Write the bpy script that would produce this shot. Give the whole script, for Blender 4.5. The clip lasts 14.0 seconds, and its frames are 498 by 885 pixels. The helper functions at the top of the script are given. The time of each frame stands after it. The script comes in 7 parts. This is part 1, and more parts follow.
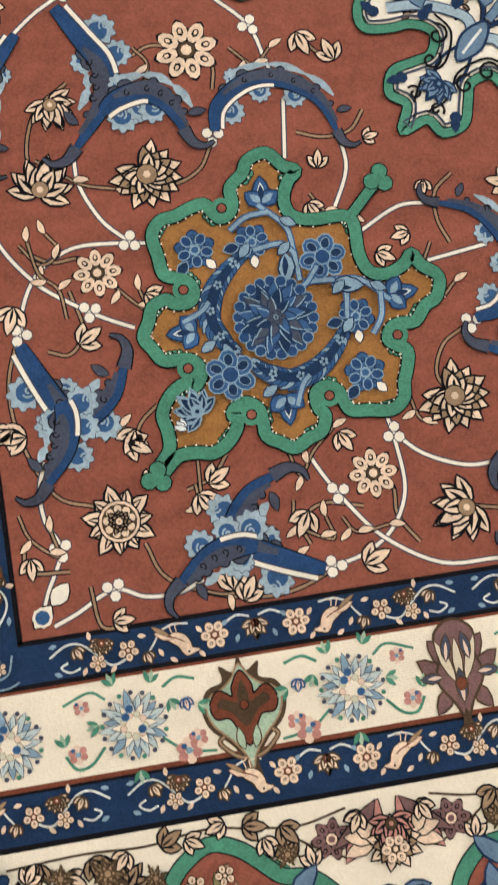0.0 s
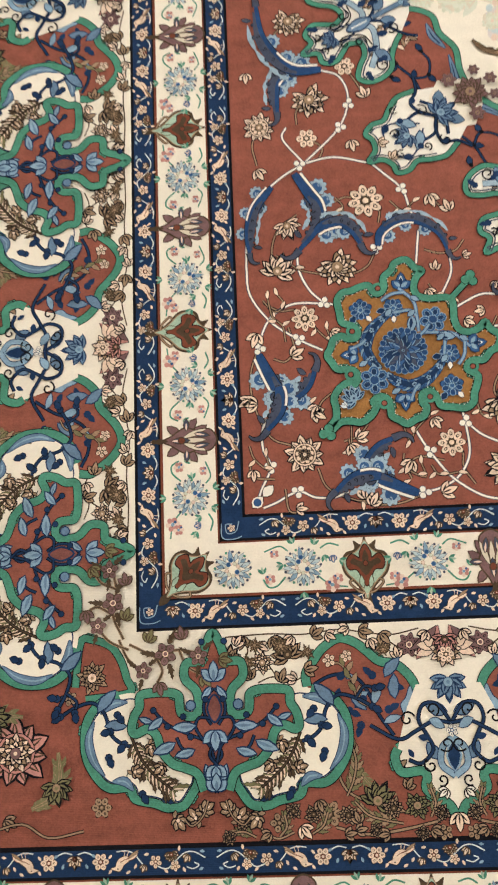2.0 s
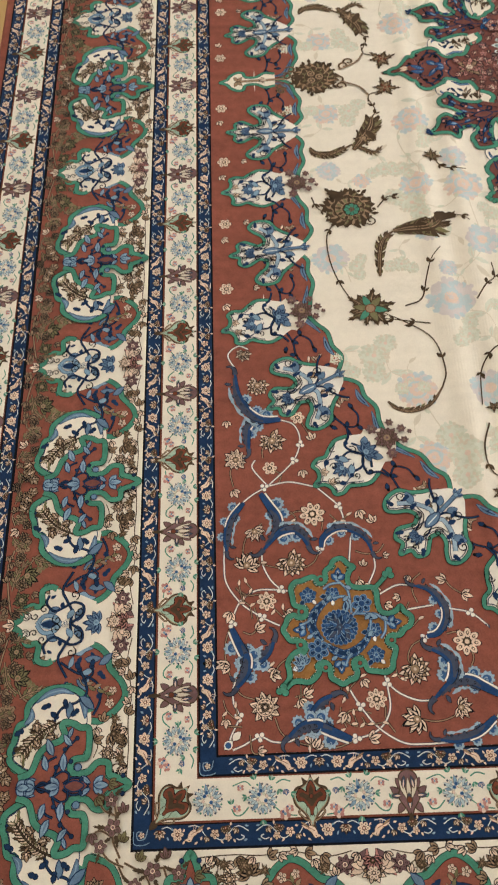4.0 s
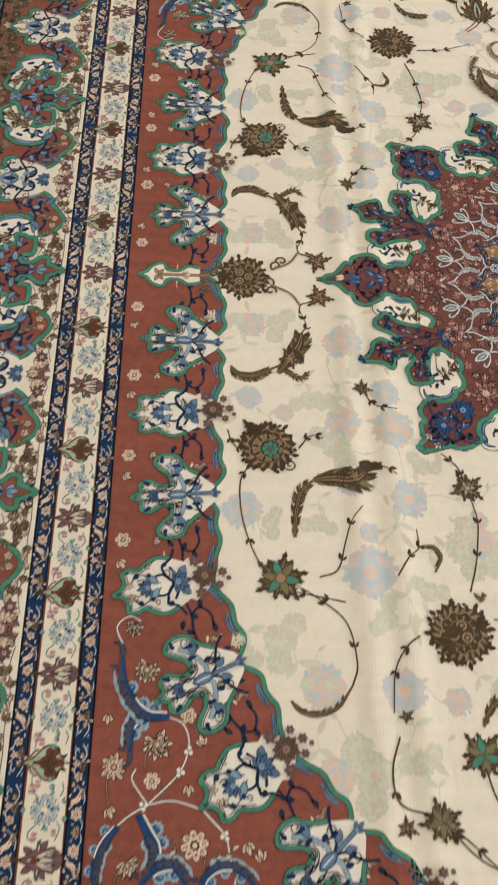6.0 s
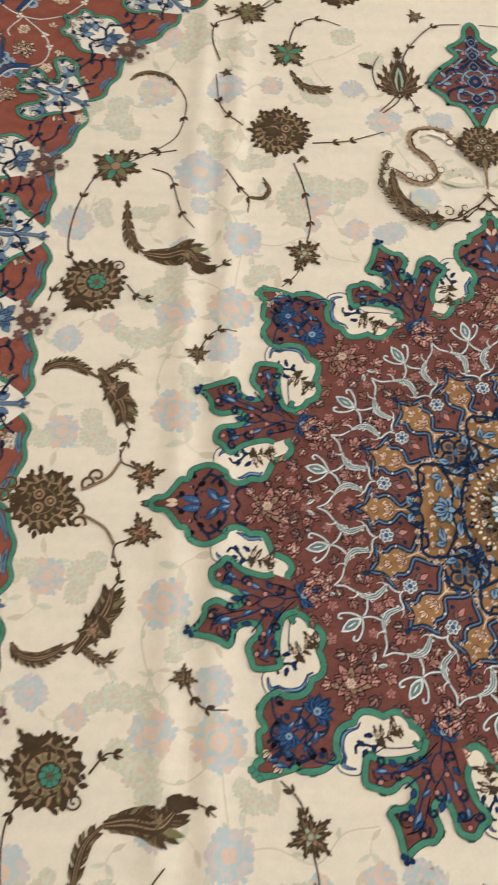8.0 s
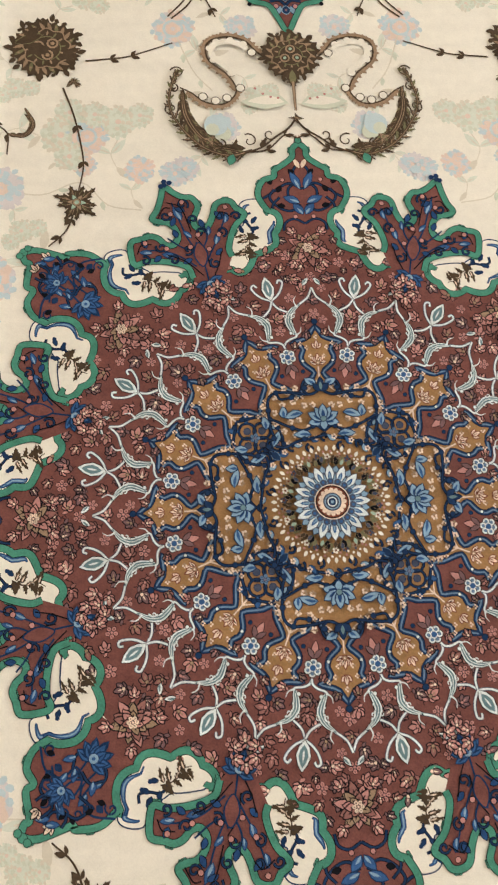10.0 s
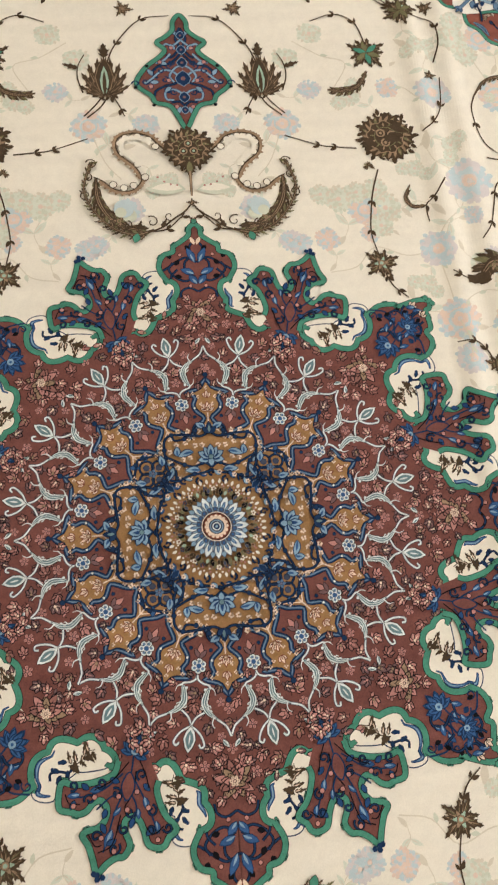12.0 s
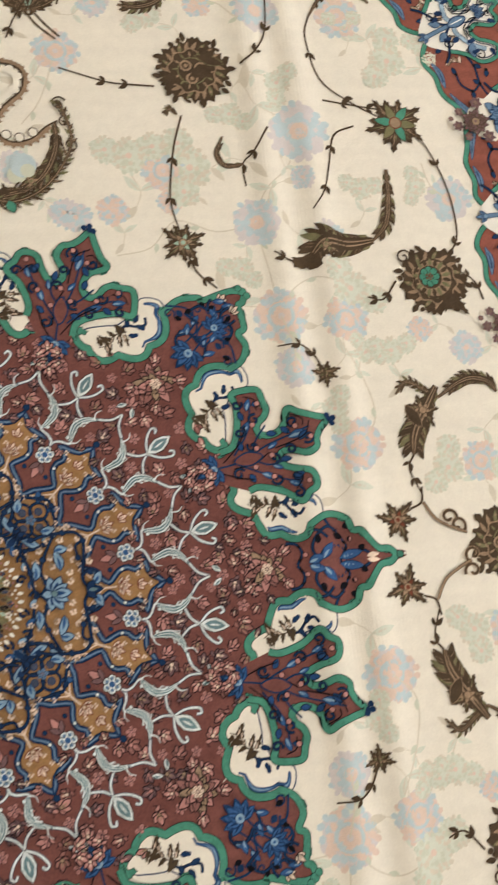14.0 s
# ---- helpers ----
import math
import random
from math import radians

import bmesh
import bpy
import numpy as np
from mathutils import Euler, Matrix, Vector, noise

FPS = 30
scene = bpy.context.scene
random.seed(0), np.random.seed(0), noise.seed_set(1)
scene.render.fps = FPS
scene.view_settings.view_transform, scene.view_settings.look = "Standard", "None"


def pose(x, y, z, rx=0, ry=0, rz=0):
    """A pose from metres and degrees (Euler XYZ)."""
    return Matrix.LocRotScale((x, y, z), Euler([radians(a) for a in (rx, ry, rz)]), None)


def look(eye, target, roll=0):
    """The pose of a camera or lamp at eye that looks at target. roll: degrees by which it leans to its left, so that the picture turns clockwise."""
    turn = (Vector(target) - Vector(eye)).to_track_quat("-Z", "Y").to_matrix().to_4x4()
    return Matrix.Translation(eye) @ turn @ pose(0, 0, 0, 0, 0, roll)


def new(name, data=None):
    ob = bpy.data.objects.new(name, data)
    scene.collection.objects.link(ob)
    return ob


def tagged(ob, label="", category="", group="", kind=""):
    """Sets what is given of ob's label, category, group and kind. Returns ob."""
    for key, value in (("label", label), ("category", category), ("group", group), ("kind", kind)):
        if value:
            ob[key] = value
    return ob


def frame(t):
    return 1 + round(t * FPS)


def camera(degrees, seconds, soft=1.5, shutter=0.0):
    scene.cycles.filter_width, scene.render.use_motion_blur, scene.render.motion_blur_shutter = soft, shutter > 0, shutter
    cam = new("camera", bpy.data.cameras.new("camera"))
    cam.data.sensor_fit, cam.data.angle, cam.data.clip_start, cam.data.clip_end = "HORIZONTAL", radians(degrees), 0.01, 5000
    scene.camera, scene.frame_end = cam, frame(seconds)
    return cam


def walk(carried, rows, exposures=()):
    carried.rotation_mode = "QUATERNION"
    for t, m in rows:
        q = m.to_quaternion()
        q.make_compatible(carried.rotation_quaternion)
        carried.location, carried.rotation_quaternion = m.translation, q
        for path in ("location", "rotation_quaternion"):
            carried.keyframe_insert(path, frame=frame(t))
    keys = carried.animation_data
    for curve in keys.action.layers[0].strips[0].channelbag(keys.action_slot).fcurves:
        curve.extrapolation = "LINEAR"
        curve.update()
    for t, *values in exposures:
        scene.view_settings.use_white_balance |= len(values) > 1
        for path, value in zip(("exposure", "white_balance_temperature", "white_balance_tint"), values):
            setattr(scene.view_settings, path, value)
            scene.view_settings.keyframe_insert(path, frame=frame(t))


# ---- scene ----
cam = camera(31.5, 14.0, soft=2.0, shutter=0.3)
PATH = [
    (0, (-0.878, -1.445, 0.599), (-0.764, -1.244, -1.387), 20.7),
    (0.5, (-0.883, -1.491, 0.605), (-0.792, -1.33, -1.387), 21.5),
    (1, (-0.922, -1.516, 0.667), (-0.911, -1.419, -1.33), -1.1),
    (1.5, (-0.932, -1.58, 0.877), (-1.027, -1.286, -1.099), -23.3),
    (2, (-0.944, -1.632, 1.041), (-1.057, -1.207, -0.91), -17.5),
    (2.5, (-0.922, -1.683, 1.157), (-1.032, -1.113, -0.756), -12.3),
    (3, (-0.896, -1.709, 1.26), (-0.986, -0.927, -0.579), -8.0),
    (3.2, (-0.89, -1.718, 1.287), (-0.97, -0.841, -0.508), -7.0),
    (5.3, (-0.92, -1.545, 1.567), (-0.912, -0.585, -0.188), -2.1),
    (5.5, (-0.904, -1.47, 1.549), (-0.863, -0.525, -0.213), 0.0),
    (6, (-0.838, -1.188, 1.488), (-0.744, -0.25, -0.276), 6.3),
    (6.5, (-0.808, -0.981, 1.439), (-0.748, -0.111, -0.361), 3.8),
    (7, (-0.801, -0.752, 1.449), (-0.719, 0.111, -0.353), 4.4),
    (7.5, (-0.66, -0.595, 1.41), (-0.602, 0.242, -0.406), 5.6),
    (8, (-0.475, -0.448, 1.351), (-0.431, 0.316, -0.497), 4.5),
    (8.5, (-0.366, -0.294, 1.294), (-0.215, 0.397, -0.577), 10.9),
    (9, (-0.327, -0.209, 1.224), (-0.115, 0.414, -0.665), 16.4),
    (9.2, (-0.302, -0.199, 1.203), (-0.101, 0.391, -0.697), 16.3),
    (11.3, (-0.107, -0.312, 1.364), (0.04, 0.192, -0.566), 12.2),
    (11.5, (-0.097, -0.303, 1.417), (0.066, 0.218, -0.508), 13.4),
    (12, (-0.093, -0.303, 1.455), (0.117, 0.285, -0.445), 15.6),
    (12.5, (-0.061, -0.309, 1.407), (0.168, 0.338, -0.472), 15.9),
    (13, (-0.003, -0.266, 1.361), (0.266, 0.348, -0.524), 21.0),
    (13.5, (0.062, -0.136, 1.255), (0.395, 0.277, -0.673), 34.3),
    (14, (0.18, -0.037, 1.214), (0.545, 0.309, -0.722), 40.5),
]
walk(cam, [(t, look(eye, target, roll)) for t, eye, target, roll in PATH],
     exposures=[(0, 0.24), (2, 0.25), (2.6, 0.14), (3.2, -0.1), (5.3, -0.12), (6.2, -0.2), (9.2, -0.13), (11.3, -0.1), (12, -0.17), (14, -0.27)])

# ---- light ----
world = bpy.data.worlds.new("world")
scene.world = world
world.use_nodes = True
wn = world.node_tree.nodes
sky = wn.new("ShaderNodeTexSky")
sky.sky_type, sky.sun_disc, sky.sun_elevation, sky.sun_rotation = "NISHITA", False, radians(40), radians(90)
world.node_tree.links.new(sky.outputs[0], wn["Background"].inputs[0])
wn["Background"].inputs[1].default_value = 0.1


def lamp(name, m, sx, sy, watts, colour):
    data = bpy.data.lights.new(name, "AREA")
    data.shape, data.size, data.size_y, data.energy, data.color = "RECTANGLE", sx, sy, watts, colour
    ob = new(name, data)
    ob.matrix_world = m
    return ob


# unseen overhead lights, added as an assumed source to brighten the rug
ADDED_LIGHTS = [(-1.7, -1.2), (1.7, -1.2), (-1.7, 1.6), (1.7, 1.6)]
for px, py in ADDED_LIGHTS:
    lamp("added_overhead_light", pose(px, py, 2.96), 1.1, 0.5, 15, (1, 0.985, 0.96))
lamp("window_light", look((3.9, 0.3, 1.65), (0, 0.3, 0.4)), 2.4, 1.5, 95, (1, 0.99, 0.98))


# ---- materials ----
def shader(name):
    m = bpy.data.materials.new(name)
    m.use_nodes = True
    return m, m.node_tree.nodes, m.node_tree.links, m.node_tree.nodes["Principled BSDF"]


def pile(name, colour, vary=0.22, sheen=0.02):
    """Knotted wool and silk: streaks of dye across the weft, single knots, fine rows."""
    m, n, l, b = shader(name)
    geo = n.new("ShaderNodeNewGeometry")
    stretch = n.new("ShaderNodeMapping")
    stretch.inputs["Scale"].default_value = (1.5, 26, 1)
    l.new(geo.outputs["Position"], stretch.inputs["Vector"])
    dye = n.new("ShaderNodeTexNoise")
    dye.inputs["Scale"].default_value, dye.inputs["Detail"].default_value = 1.6, 4
    l.new(stretch.outputs[0], dye.inputs["Vector"])
    knots = n.new("ShaderNodeTexVoronoi")
    knots.inputs["Scale"].default_value = 620
    l.new(geo.outputs["Position"], knots.inputs["Vector"])
    worn = n.new("ShaderNodeTexNoise")
    worn.inputs["Scale"].default_value, worn.inputs["Detail"].default_value = 60, 5
    l.new(geo.outputs["Position"], worn.inputs["Vector"])
    k = n.new("ShaderNodeSeparateColor")
    l.new(knots.outputs["Color"], k.inputs[0])
    add = n.new("ShaderNodeMath")
    add.operation = "ADD"
    l.new(dye.outputs["Fac"], add.inputs[0])
    l.new(worn.outputs["Fac"], add.inputs[1])
    mix = n.new("ShaderNodeMath")
    mix.operation = "MULTIPLY_ADD"
    mix.inputs[1].default_value = 0.45
    l.new(k.outputs[0], mix.inputs[0])
    l.new(add.outputs[0], mix.inputs[2])
    ramp = n.new("ShaderNodeMapRange")
    ramp.inputs["From Min"].default_value, ramp.inputs["From Max"].default_value = 0.75, 1.7
    ramp.inputs["To Min"].default_value, ramp.inputs["To Max"].default_value = 1 - vary, 1 + vary
    l.new(mix.outputs[0], ramp.inputs[0])
    tint = n.new("ShaderNodeVectorMath")
    tint.operation = "SCALE"
    tint.inputs[0].default_value = colour
    l.new(ramp.outputs[0], tint.inputs["Scale"])
    l.new(tint.outputs[0], b.inputs["Base Color"])
    rows = n.new("ShaderNodeTexWave")
    rows.bands_direction = "Y"
    rows.inputs["Scale"].default_value, rows.inputs["Distortion"].default_value = 170, 1.5
    rows.inputs["Detail Scale"].default_value = 3
    l.new(geo.outputs["Position"], rows.inputs["Vector"])
    high = n.new("ShaderNodeMath")
    high.operation = "MULTIPLY_ADD"
    high.inputs[1].default_value = 0.5
    l.new(rows.outputs["Fac"], high.inputs[0])
    l.new(knots.outputs["Distance"], high.inputs[2])
    bump = n.new("ShaderNodeBump")
    bump.inputs["Strength"].default_value, bump.inputs["Distance"].default_value = 0.35, 0.0006
    l.new(high.outputs[0], bump.inputs["Height"])
    l.new(bump.outputs[0], b.inputs["Normal"])
    b.inputs["Roughness"].default_value = 0.8
    b.inputs["Specular IOR Level"].default_value = 0.06
    b.inputs["Sheen Weight"].default_value = sheen
    b.inputs["Sheen Roughness"].default_value = 0.45
    return m


YARN = dict(
    red=(0.24, 0.082, 0.06), wine=(0.168, 0.066, 0.057), navy=(0.013, 0.034, 0.092), ink=(0.007, 0.007, 0.01),
    ivory=(0.755, 0.715, 0.625), white=(0.76, 0.74, 0.68), ice=(0.62, 0.68, 0.69), green=(0.065, 0.235, 0.17), sky=(0.21, 0.33, 0.45),
    blue=(0.036, 0.1, 0.24), royal=(0.02, 0.06, 0.165), slate=(0.058, 0.07, 0.11), gold=(0.31, 0.175, 0.078), amber=(0.3, 0.15, 0.05), brown=(0.07, 0.048, 0.03),
    beige=(0.7, 0.56, 0.45), tan=(0.3, 0.21, 0.14), olive=(0.17, 0.16, 0.085), mint=(0.32, 0.45, 0.36),
    rose=(0.45, 0.22, 0.2), plum=(0.17, 0.1, 0.105), rust=(0.16, 0.05, 0.03),
    pale_green=(0.56, 0.585, 0.48), pale_pink=(0.68, 0.54, 0.46), pale_blue=(0.47, 0.57, 0.6), pale_grey=(0.62, 0.57, 0.47),
    teal=(0.13, 0.215, 0.24), dusk=(0.27, 0.125, 0.11), steel=(0.12, 0.2, 0.31), silver=(0.29, 0.4, 0.5),
    pale_mint=(0.61, 0.64, 0.55), pale_lilac=(0.6, 0.56, 0.56),
)
NAMES = list(YARN)
MATS = [pile(k + "_yarn", c, 0.07 if k in ("ivory", "white") or "pale" in k else 0.26) for k, c in YARN.items()]


def plain(name, colour, rough=0.6, scale=8, vary=0.15, bump_by=0.1):
    m, n, l, b = shader(name)
    geo = n.new("ShaderNodeNewGeometry")
    no = n.new("ShaderNodeTexNoise")
    no.inputs["Scale"].default_value, no.inputs["Detail"].default_value = scale, 6
    l.new(geo.outputs["Position"], no.inputs["Vector"])
    ramp = n.new("ShaderNodeMapRange")
    ramp.inputs["From Min"].default_value, ramp.inputs["From Max"].default_value = 0.3, 0.7
    ramp.inputs["To Min"].default_value, ramp.inputs["To Max"].default_value = 1 - vary, 1 + vary
    l.new(no.outputs["Fac"], ramp.inputs[0])
    tint = n.new("ShaderNodeVectorMath")
    tint.operation = "SCALE"
    tint.inputs[0].default_value = colour
    l.new(ramp.outputs[0], tint.inputs["Scale"])
    l.new(tint.outputs[0], b.inputs["Base Color"])
    bp = n.new("ShaderNodeBump")
    bp.inputs["Strength"].default_value, bp.inputs["Distance"].default_value = bump_by, 0.002
    l.new(no.outputs["Fac"], bp.inputs["Height"])
    l.new(bp.outputs[0], b.inputs["Normal"])
    b.inputs["Roughness"].default_value = rough
    return m


FLOOR = plain("floor_wood", (0.5, 0.33, 0.13), 0.4, 5)
WALL = plain("wall_paint", (0.74, 0.7, 0.62), 0.8, 3, 0.05)
CEIL = plain("ceiling_paint", (0.8, 0.79, 0.76), 0.9, 2, 0.03)
METAL = plain("white_metal", (0.8, 0.8, 0.8), 0.4, 4, 0.03)
# glow of the added overhead lights; no such lamp is known here
GLOW, gn, gl, gb = shader("added_light_glow")
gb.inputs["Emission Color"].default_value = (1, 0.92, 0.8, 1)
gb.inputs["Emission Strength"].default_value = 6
GLASS, gn, gl, gb = shader("window_glass")
gb.inputs["Transmission Weight"].default_value, gb.inputs["Roughness"].default_value = 1, 0.02


# ---- room ----
def block(name, x0, x1, y0, y1, z0, z1, mat, parent=None, bevel=0.0):
    bm = bmesh.new()
    bmesh.ops.create_cube(bm, size=1)
    for v in bm.verts:
        v.co = Vector(((x0 + x1) / 2 + v.co.x * (x1 - x0), (y0 + y1) / 2 + v.co.y * (y1 - y0), (z0 + z1) / 2 + v.co.z * (z1 - z0)))
    if bevel:
        bmesh.ops.bevel(bm, geom=bm.edges[:], offset=bevel, segments=2, affect="EDGES")
    me = bpy.data.meshes.new(name)
    bm.to_mesh(me)
    bm.free()
    me.materials.append(mat)
    ob = new(name, me)
    ob.parent = parent
    return ob


tagged(block("floor", -4, 4, -4, 4, -0.14, -0.01, FLOOR), "warm ochre wooden floor under the rug", "floor", kind="structure")
tagged(block("ceiling", -4.2, 4.2, -4.2, 4.2, 3.0, 3.1, CEIL), "plain white ceiling", "ceiling", kind="structure")
tagged(block("wall_north", -4.2, 4.2, 4.0, 4.2, -0.14, 3.0, WALL), "plain cream painted wall", "wall", kind="structure")
tagged(block("wall_south", -4.2, 4.2, -4.2, -4.0, -0.14, 3.0, WALL), "plain cream painted wall", "wall", kind="structure")
tagged(block("wall_west", -4.2, -4.0, -4, 4, -0.14, 3.0, WALL), "plain cream painted wall", "wall", kind="structure")
east = tagged(block("wall_east", 4.0, 4.2, -4, -0.95, -0.14, 3.0, WALL), "plain cream painted wall with a window", "wall", kind="structure")
block("wall_panel", 4.0, 4.2, 1.55, 4, -0.14, 3.0, WALL, east)
block("wall_panel", 4.0, 4.2, -0.95, 1.55, -0.14, 0.85, WALL, east)
block("wall_panel", 4.0, 4.2, -0.95, 1.55, 2.4, 3.0, WALL, east)
win = tagged(block("window_1", 4.02, 4.12, 0.27, 0.33, 0.9, 2.35, METAL), "white framed window in the wall", "window", kind="structure")
for a in ((-0.95, -0.89, 0.85, 2.4), (1.49, 1.55, 0.85, 2.4), (-0.89, 1.49, 0.85, 0.9), (-0.89, 1.49, 2.35, 2.4)):
    block("window_frame", 4.02, 4.12, *a, METAL, win)
for y0, y1 in ((-0.89, 0.27), (0.33, 1.49)):
    pane = block("pane", 4.07, 4.08, y0, y1, 0.9, 2.35, GLASS, win)
    pane.visible_shadow = False
# made-up light panels, out of view, to go with the added overhead lamps
for px, py in ADDED_LIGHTS:
    cl = tagged(block("added_ceiling_light", px - 0.62, px + 0.62, py - 0.32, py + 0.32, 2.985, 2.999, METAL), "white rectangular light panel, unseen, added on the ceiling to light the rug", "ceiling light", "ceiling lights")
    block("added_glow_plate", px - 0.57, px + 0.57, py - 0.27, py + 0.27, 2.975, 2.984, GLOW, cl)


# ---- drawing with yarn: motifs in millimetres, laid in order, each a little prouder ----
RIM_X, RIM_Y = 1.53, 2.01
STEP = 0.000014
RISE = 0.36


def fold(x, y):
    """Two soft creases along the rug, from lying folded, and a slight waviness."""
    k = max(0.0, min(1.0, (1.42 - abs(y)) / 0.3))
    k = k * k * (3 - 2 * k)
    c = abs(x) - 0.515 - 0.012 * math.sin(3.1 * abs(y) + 0.6)
    k *= 0.82
    return k * (0.0115 * math.exp(-((c + 0.036) / 0.024) ** 2) + 0.0105 * math.exp(-((c - 0.034) / 0.024) ** 2))


def sm(pts, closed=False, n=5):
    """A smooth line through a few points."""
    p = [Vector(q) for q in pts]
    m = len(p)
    out = []
    for i in range(m if closed else m - 1):
        a, b = p[i], p[(i + 1) % m]
        e = p[i - 1] if closed or i else a + (a - b)
        f = p[(i + 2) % m] if closed or i + 2 < m else b + (b - a)
        for j in range(n):
            t = j / n
            out.append(0.5 * (2 * a + (b - e) * t + (2 * e - 5 * a + 4 * b - f) * t * t + (3 * a - e - 3 * b + f) * t ** 3))
    if not closed:
        out.append(p[-1])
    return out


def turn(pts, angle=0, at=(0, 0), s=1.0, flip=1):
    c, d = math.cos(radians(angle)), math.sin(radians(angle))
    return [Vector((at[0] + s * (flip * q[0] * c - q[1] * d), at[1] + s * (flip * q[0] * d + q[1] * c))) for q in pts]


def polar(angle, r):
    return Vector((r * math.sin(radians(angle)), r * math.cos(radians(angle))))


def ring(at, r, n=12, ry=None, angle=0):
    return turn([(r * math.cos(2 * math.pi * i / n), (ry or r) * math.sin(2 * math.pi * i / n)) for i in range(n)], angle, at)


def grown(pts, d):
    p = [Vector(q) for q in pts]
    m = len(p)
    area = sum(p[i - 1].x * p[i].y - p[i].x * p[i - 1].y for i in range(m))
    d = d if area > 0 else -d
    out = []
    for i in range(m):
        t = p[(i + 1) % m] - p[i - 1]
        t = t.normalized() if t.length > 1e-9 else Vector((1, 0))
        out.append(p[i] + Vector((t.y, -t.x)) * d)
    return out


def leaf(l, w, bend=0.0):
    """A pointed leaf from the origin along y."""
    h = [(0, 0), (0.7, 0.22), (1, 0.5), (0.6, 0.8)]
    side = [(w * a, l * b) for a, b in h] + [(0, l)] + [(-w * a, l * b) for a, b in reversed(h[1:])]
    return [(x + bend * (y / l) ** 2, y) for x, y in side]


class Yarn:
    """The faces of one motif; at: how its millimetres lie on the rug."""

    def __init__(self, at=None, step=STEP):
        self.v, self.f, self.m, self.k, self.at, self.done, self.step = [], [], [], 0, at, [], step

    def cut(self, name):
        """Ends one piece, under its own name; the next faces begin another."""
        if self.f:
            self.done.append((name, self.v, self.f, self.m))
        self.v, self.f, self.m = [], [], []

    def pieces(self, name):
        self.cut(name)
        for n, v, f, m in self.done:
            y = Yarn()
            y.v, y.f, y.m = v, f, m
            yield n, y

    def face(self, pts, colour, z):
        i = len(self.v)
        self.v += [(q[0] / 1000, q[1] / 1000, z) for q in pts]
        self.f.append(tuple(range(i, i + len(pts))))
        self.m.append(NAMES.index(colour))

    def fill(self, pts, colour, edge=None, w=1.0):
        pts = list(self.at(pts)) if self.at else list(pts)
        if edge:
            self.face(grown(pts, w), edge, self.k * self.step)
            self.k += 1
        self.face(pts, colour, self.k * self.step)
        self.k += 1

    def line(self, pts, w, colour, w1=None, edge=None, closed=False, shape=None):
        pts = [Vector(q) for q in (self.at(pts) if self.at else pts)]
        for grow, c in (((0.95, edge),) if edge else ()) + ((0, colour),):
            m, i0 = len(pts), len(self.v)
            for i, q in enumerate(pts):
                a = pts[i - 1] if i or closed else q
                b = pts[(i + 1) % m] if i + 1 < m or closed else q
                t = (b - a).normalized() if (b - a).length > 1e-9 else Vector((1, 0))
                u = i / max(1, m - 1)
                ww = (w + ((w1 if w1 is not None else w) - w) * u) * (shape(u) if shape else 1) / 2 + grow
                nn = Vector((-t.y, t.x)) * ww
                self.v += [((q + nn).x / 1000, (q + nn).y / 1000, self.k * self.step), ((q - nn).x / 1000, (q - nn).y / 1000, self.k * self.step)]
            for i in range(m if closed else m - 1):
                j = (i + 1) % m
                self.f.append((i0 + 2 * i, i0 + 2 * i + 1, i0 + 2 * j + 1, i0 + 2 * j))
                self.m.append(NAMES.index(c))
            self.k += 1

    def dot(self, at, r, colour, edge=None, n=8):
        self.fill(ring(at, r, n), colour, edge, 0.8)


def mesh_of(y, name, level, bent=True):
    me = bpy.data.meshes.new(name)
    me.from_pydata([(a, b, c + level * RISE) for a, b, c in y.v], [], y.f)
    used = sorted(set(y.m))
    for i in used:
        me.materials.append(MATS[i])
    me.polygons.foreach_set("material_index", [used.index(i) for i in y.m])
    if bent:
        xs = [abs(a) for a, b, c in y.v]
        ys = [abs(b) for a, b, c in y.v]
        if max(xs) > 0.42 and min(xs) < 0.7 and min(ys) < 1.43:
            bm = bmesh.new()
            bm.from_mesh(me)
            bmesh.ops.triangulate(bm, faces=[f for f in bm.faces if len(f.verts) > 4])
            for s in (1, -1):
                lo, hi = min(q[0] * s for q in y.v), max(q[0] * s for q in y.v)
                for i in range(44):
                    c = 0.43 + 0.0055 * i
                    if lo < c < hi:
                        bmesh.ops.bisect_plane(bm, geom=bm.verts[:] + bm.edges[:] + bm.faces[:], plane_co=(s * c, 0, 0), plane_no=(1, 0, 0))
            for v in bm.verts:
                v.co.z += fold(v.co.x, v.co.y)
            bm.to_mesh(me)
            bm.free()
    me.update()
    return me


FLIPS = dict(quad=((1, 1), (-1, 1), (1, -1), (-1, -1)), upright=((1, 1), (1, -1)), across=((1, 1), (-1, 1)), one=((1, 1),))


def lay(name, y, level, parents, copies="quad", label=""):
    """One motif and its mirror images, each under its own part of the rug."""
    for nm, piece in y.pieces(name):
        me = mesh_of(piece, nm, level)
        for sx, sy in FLIPS[copies]:
            ob = new(nm, me)
            if isinstance(parents, dict):
                ob.parent = parents[(sx, sy)]
            else:
                ob.matrix_world = Matrix.Diagonal((sx, sy, 1, 1))
                ob.parent = parents
            if label:
                tagged(ob, label)


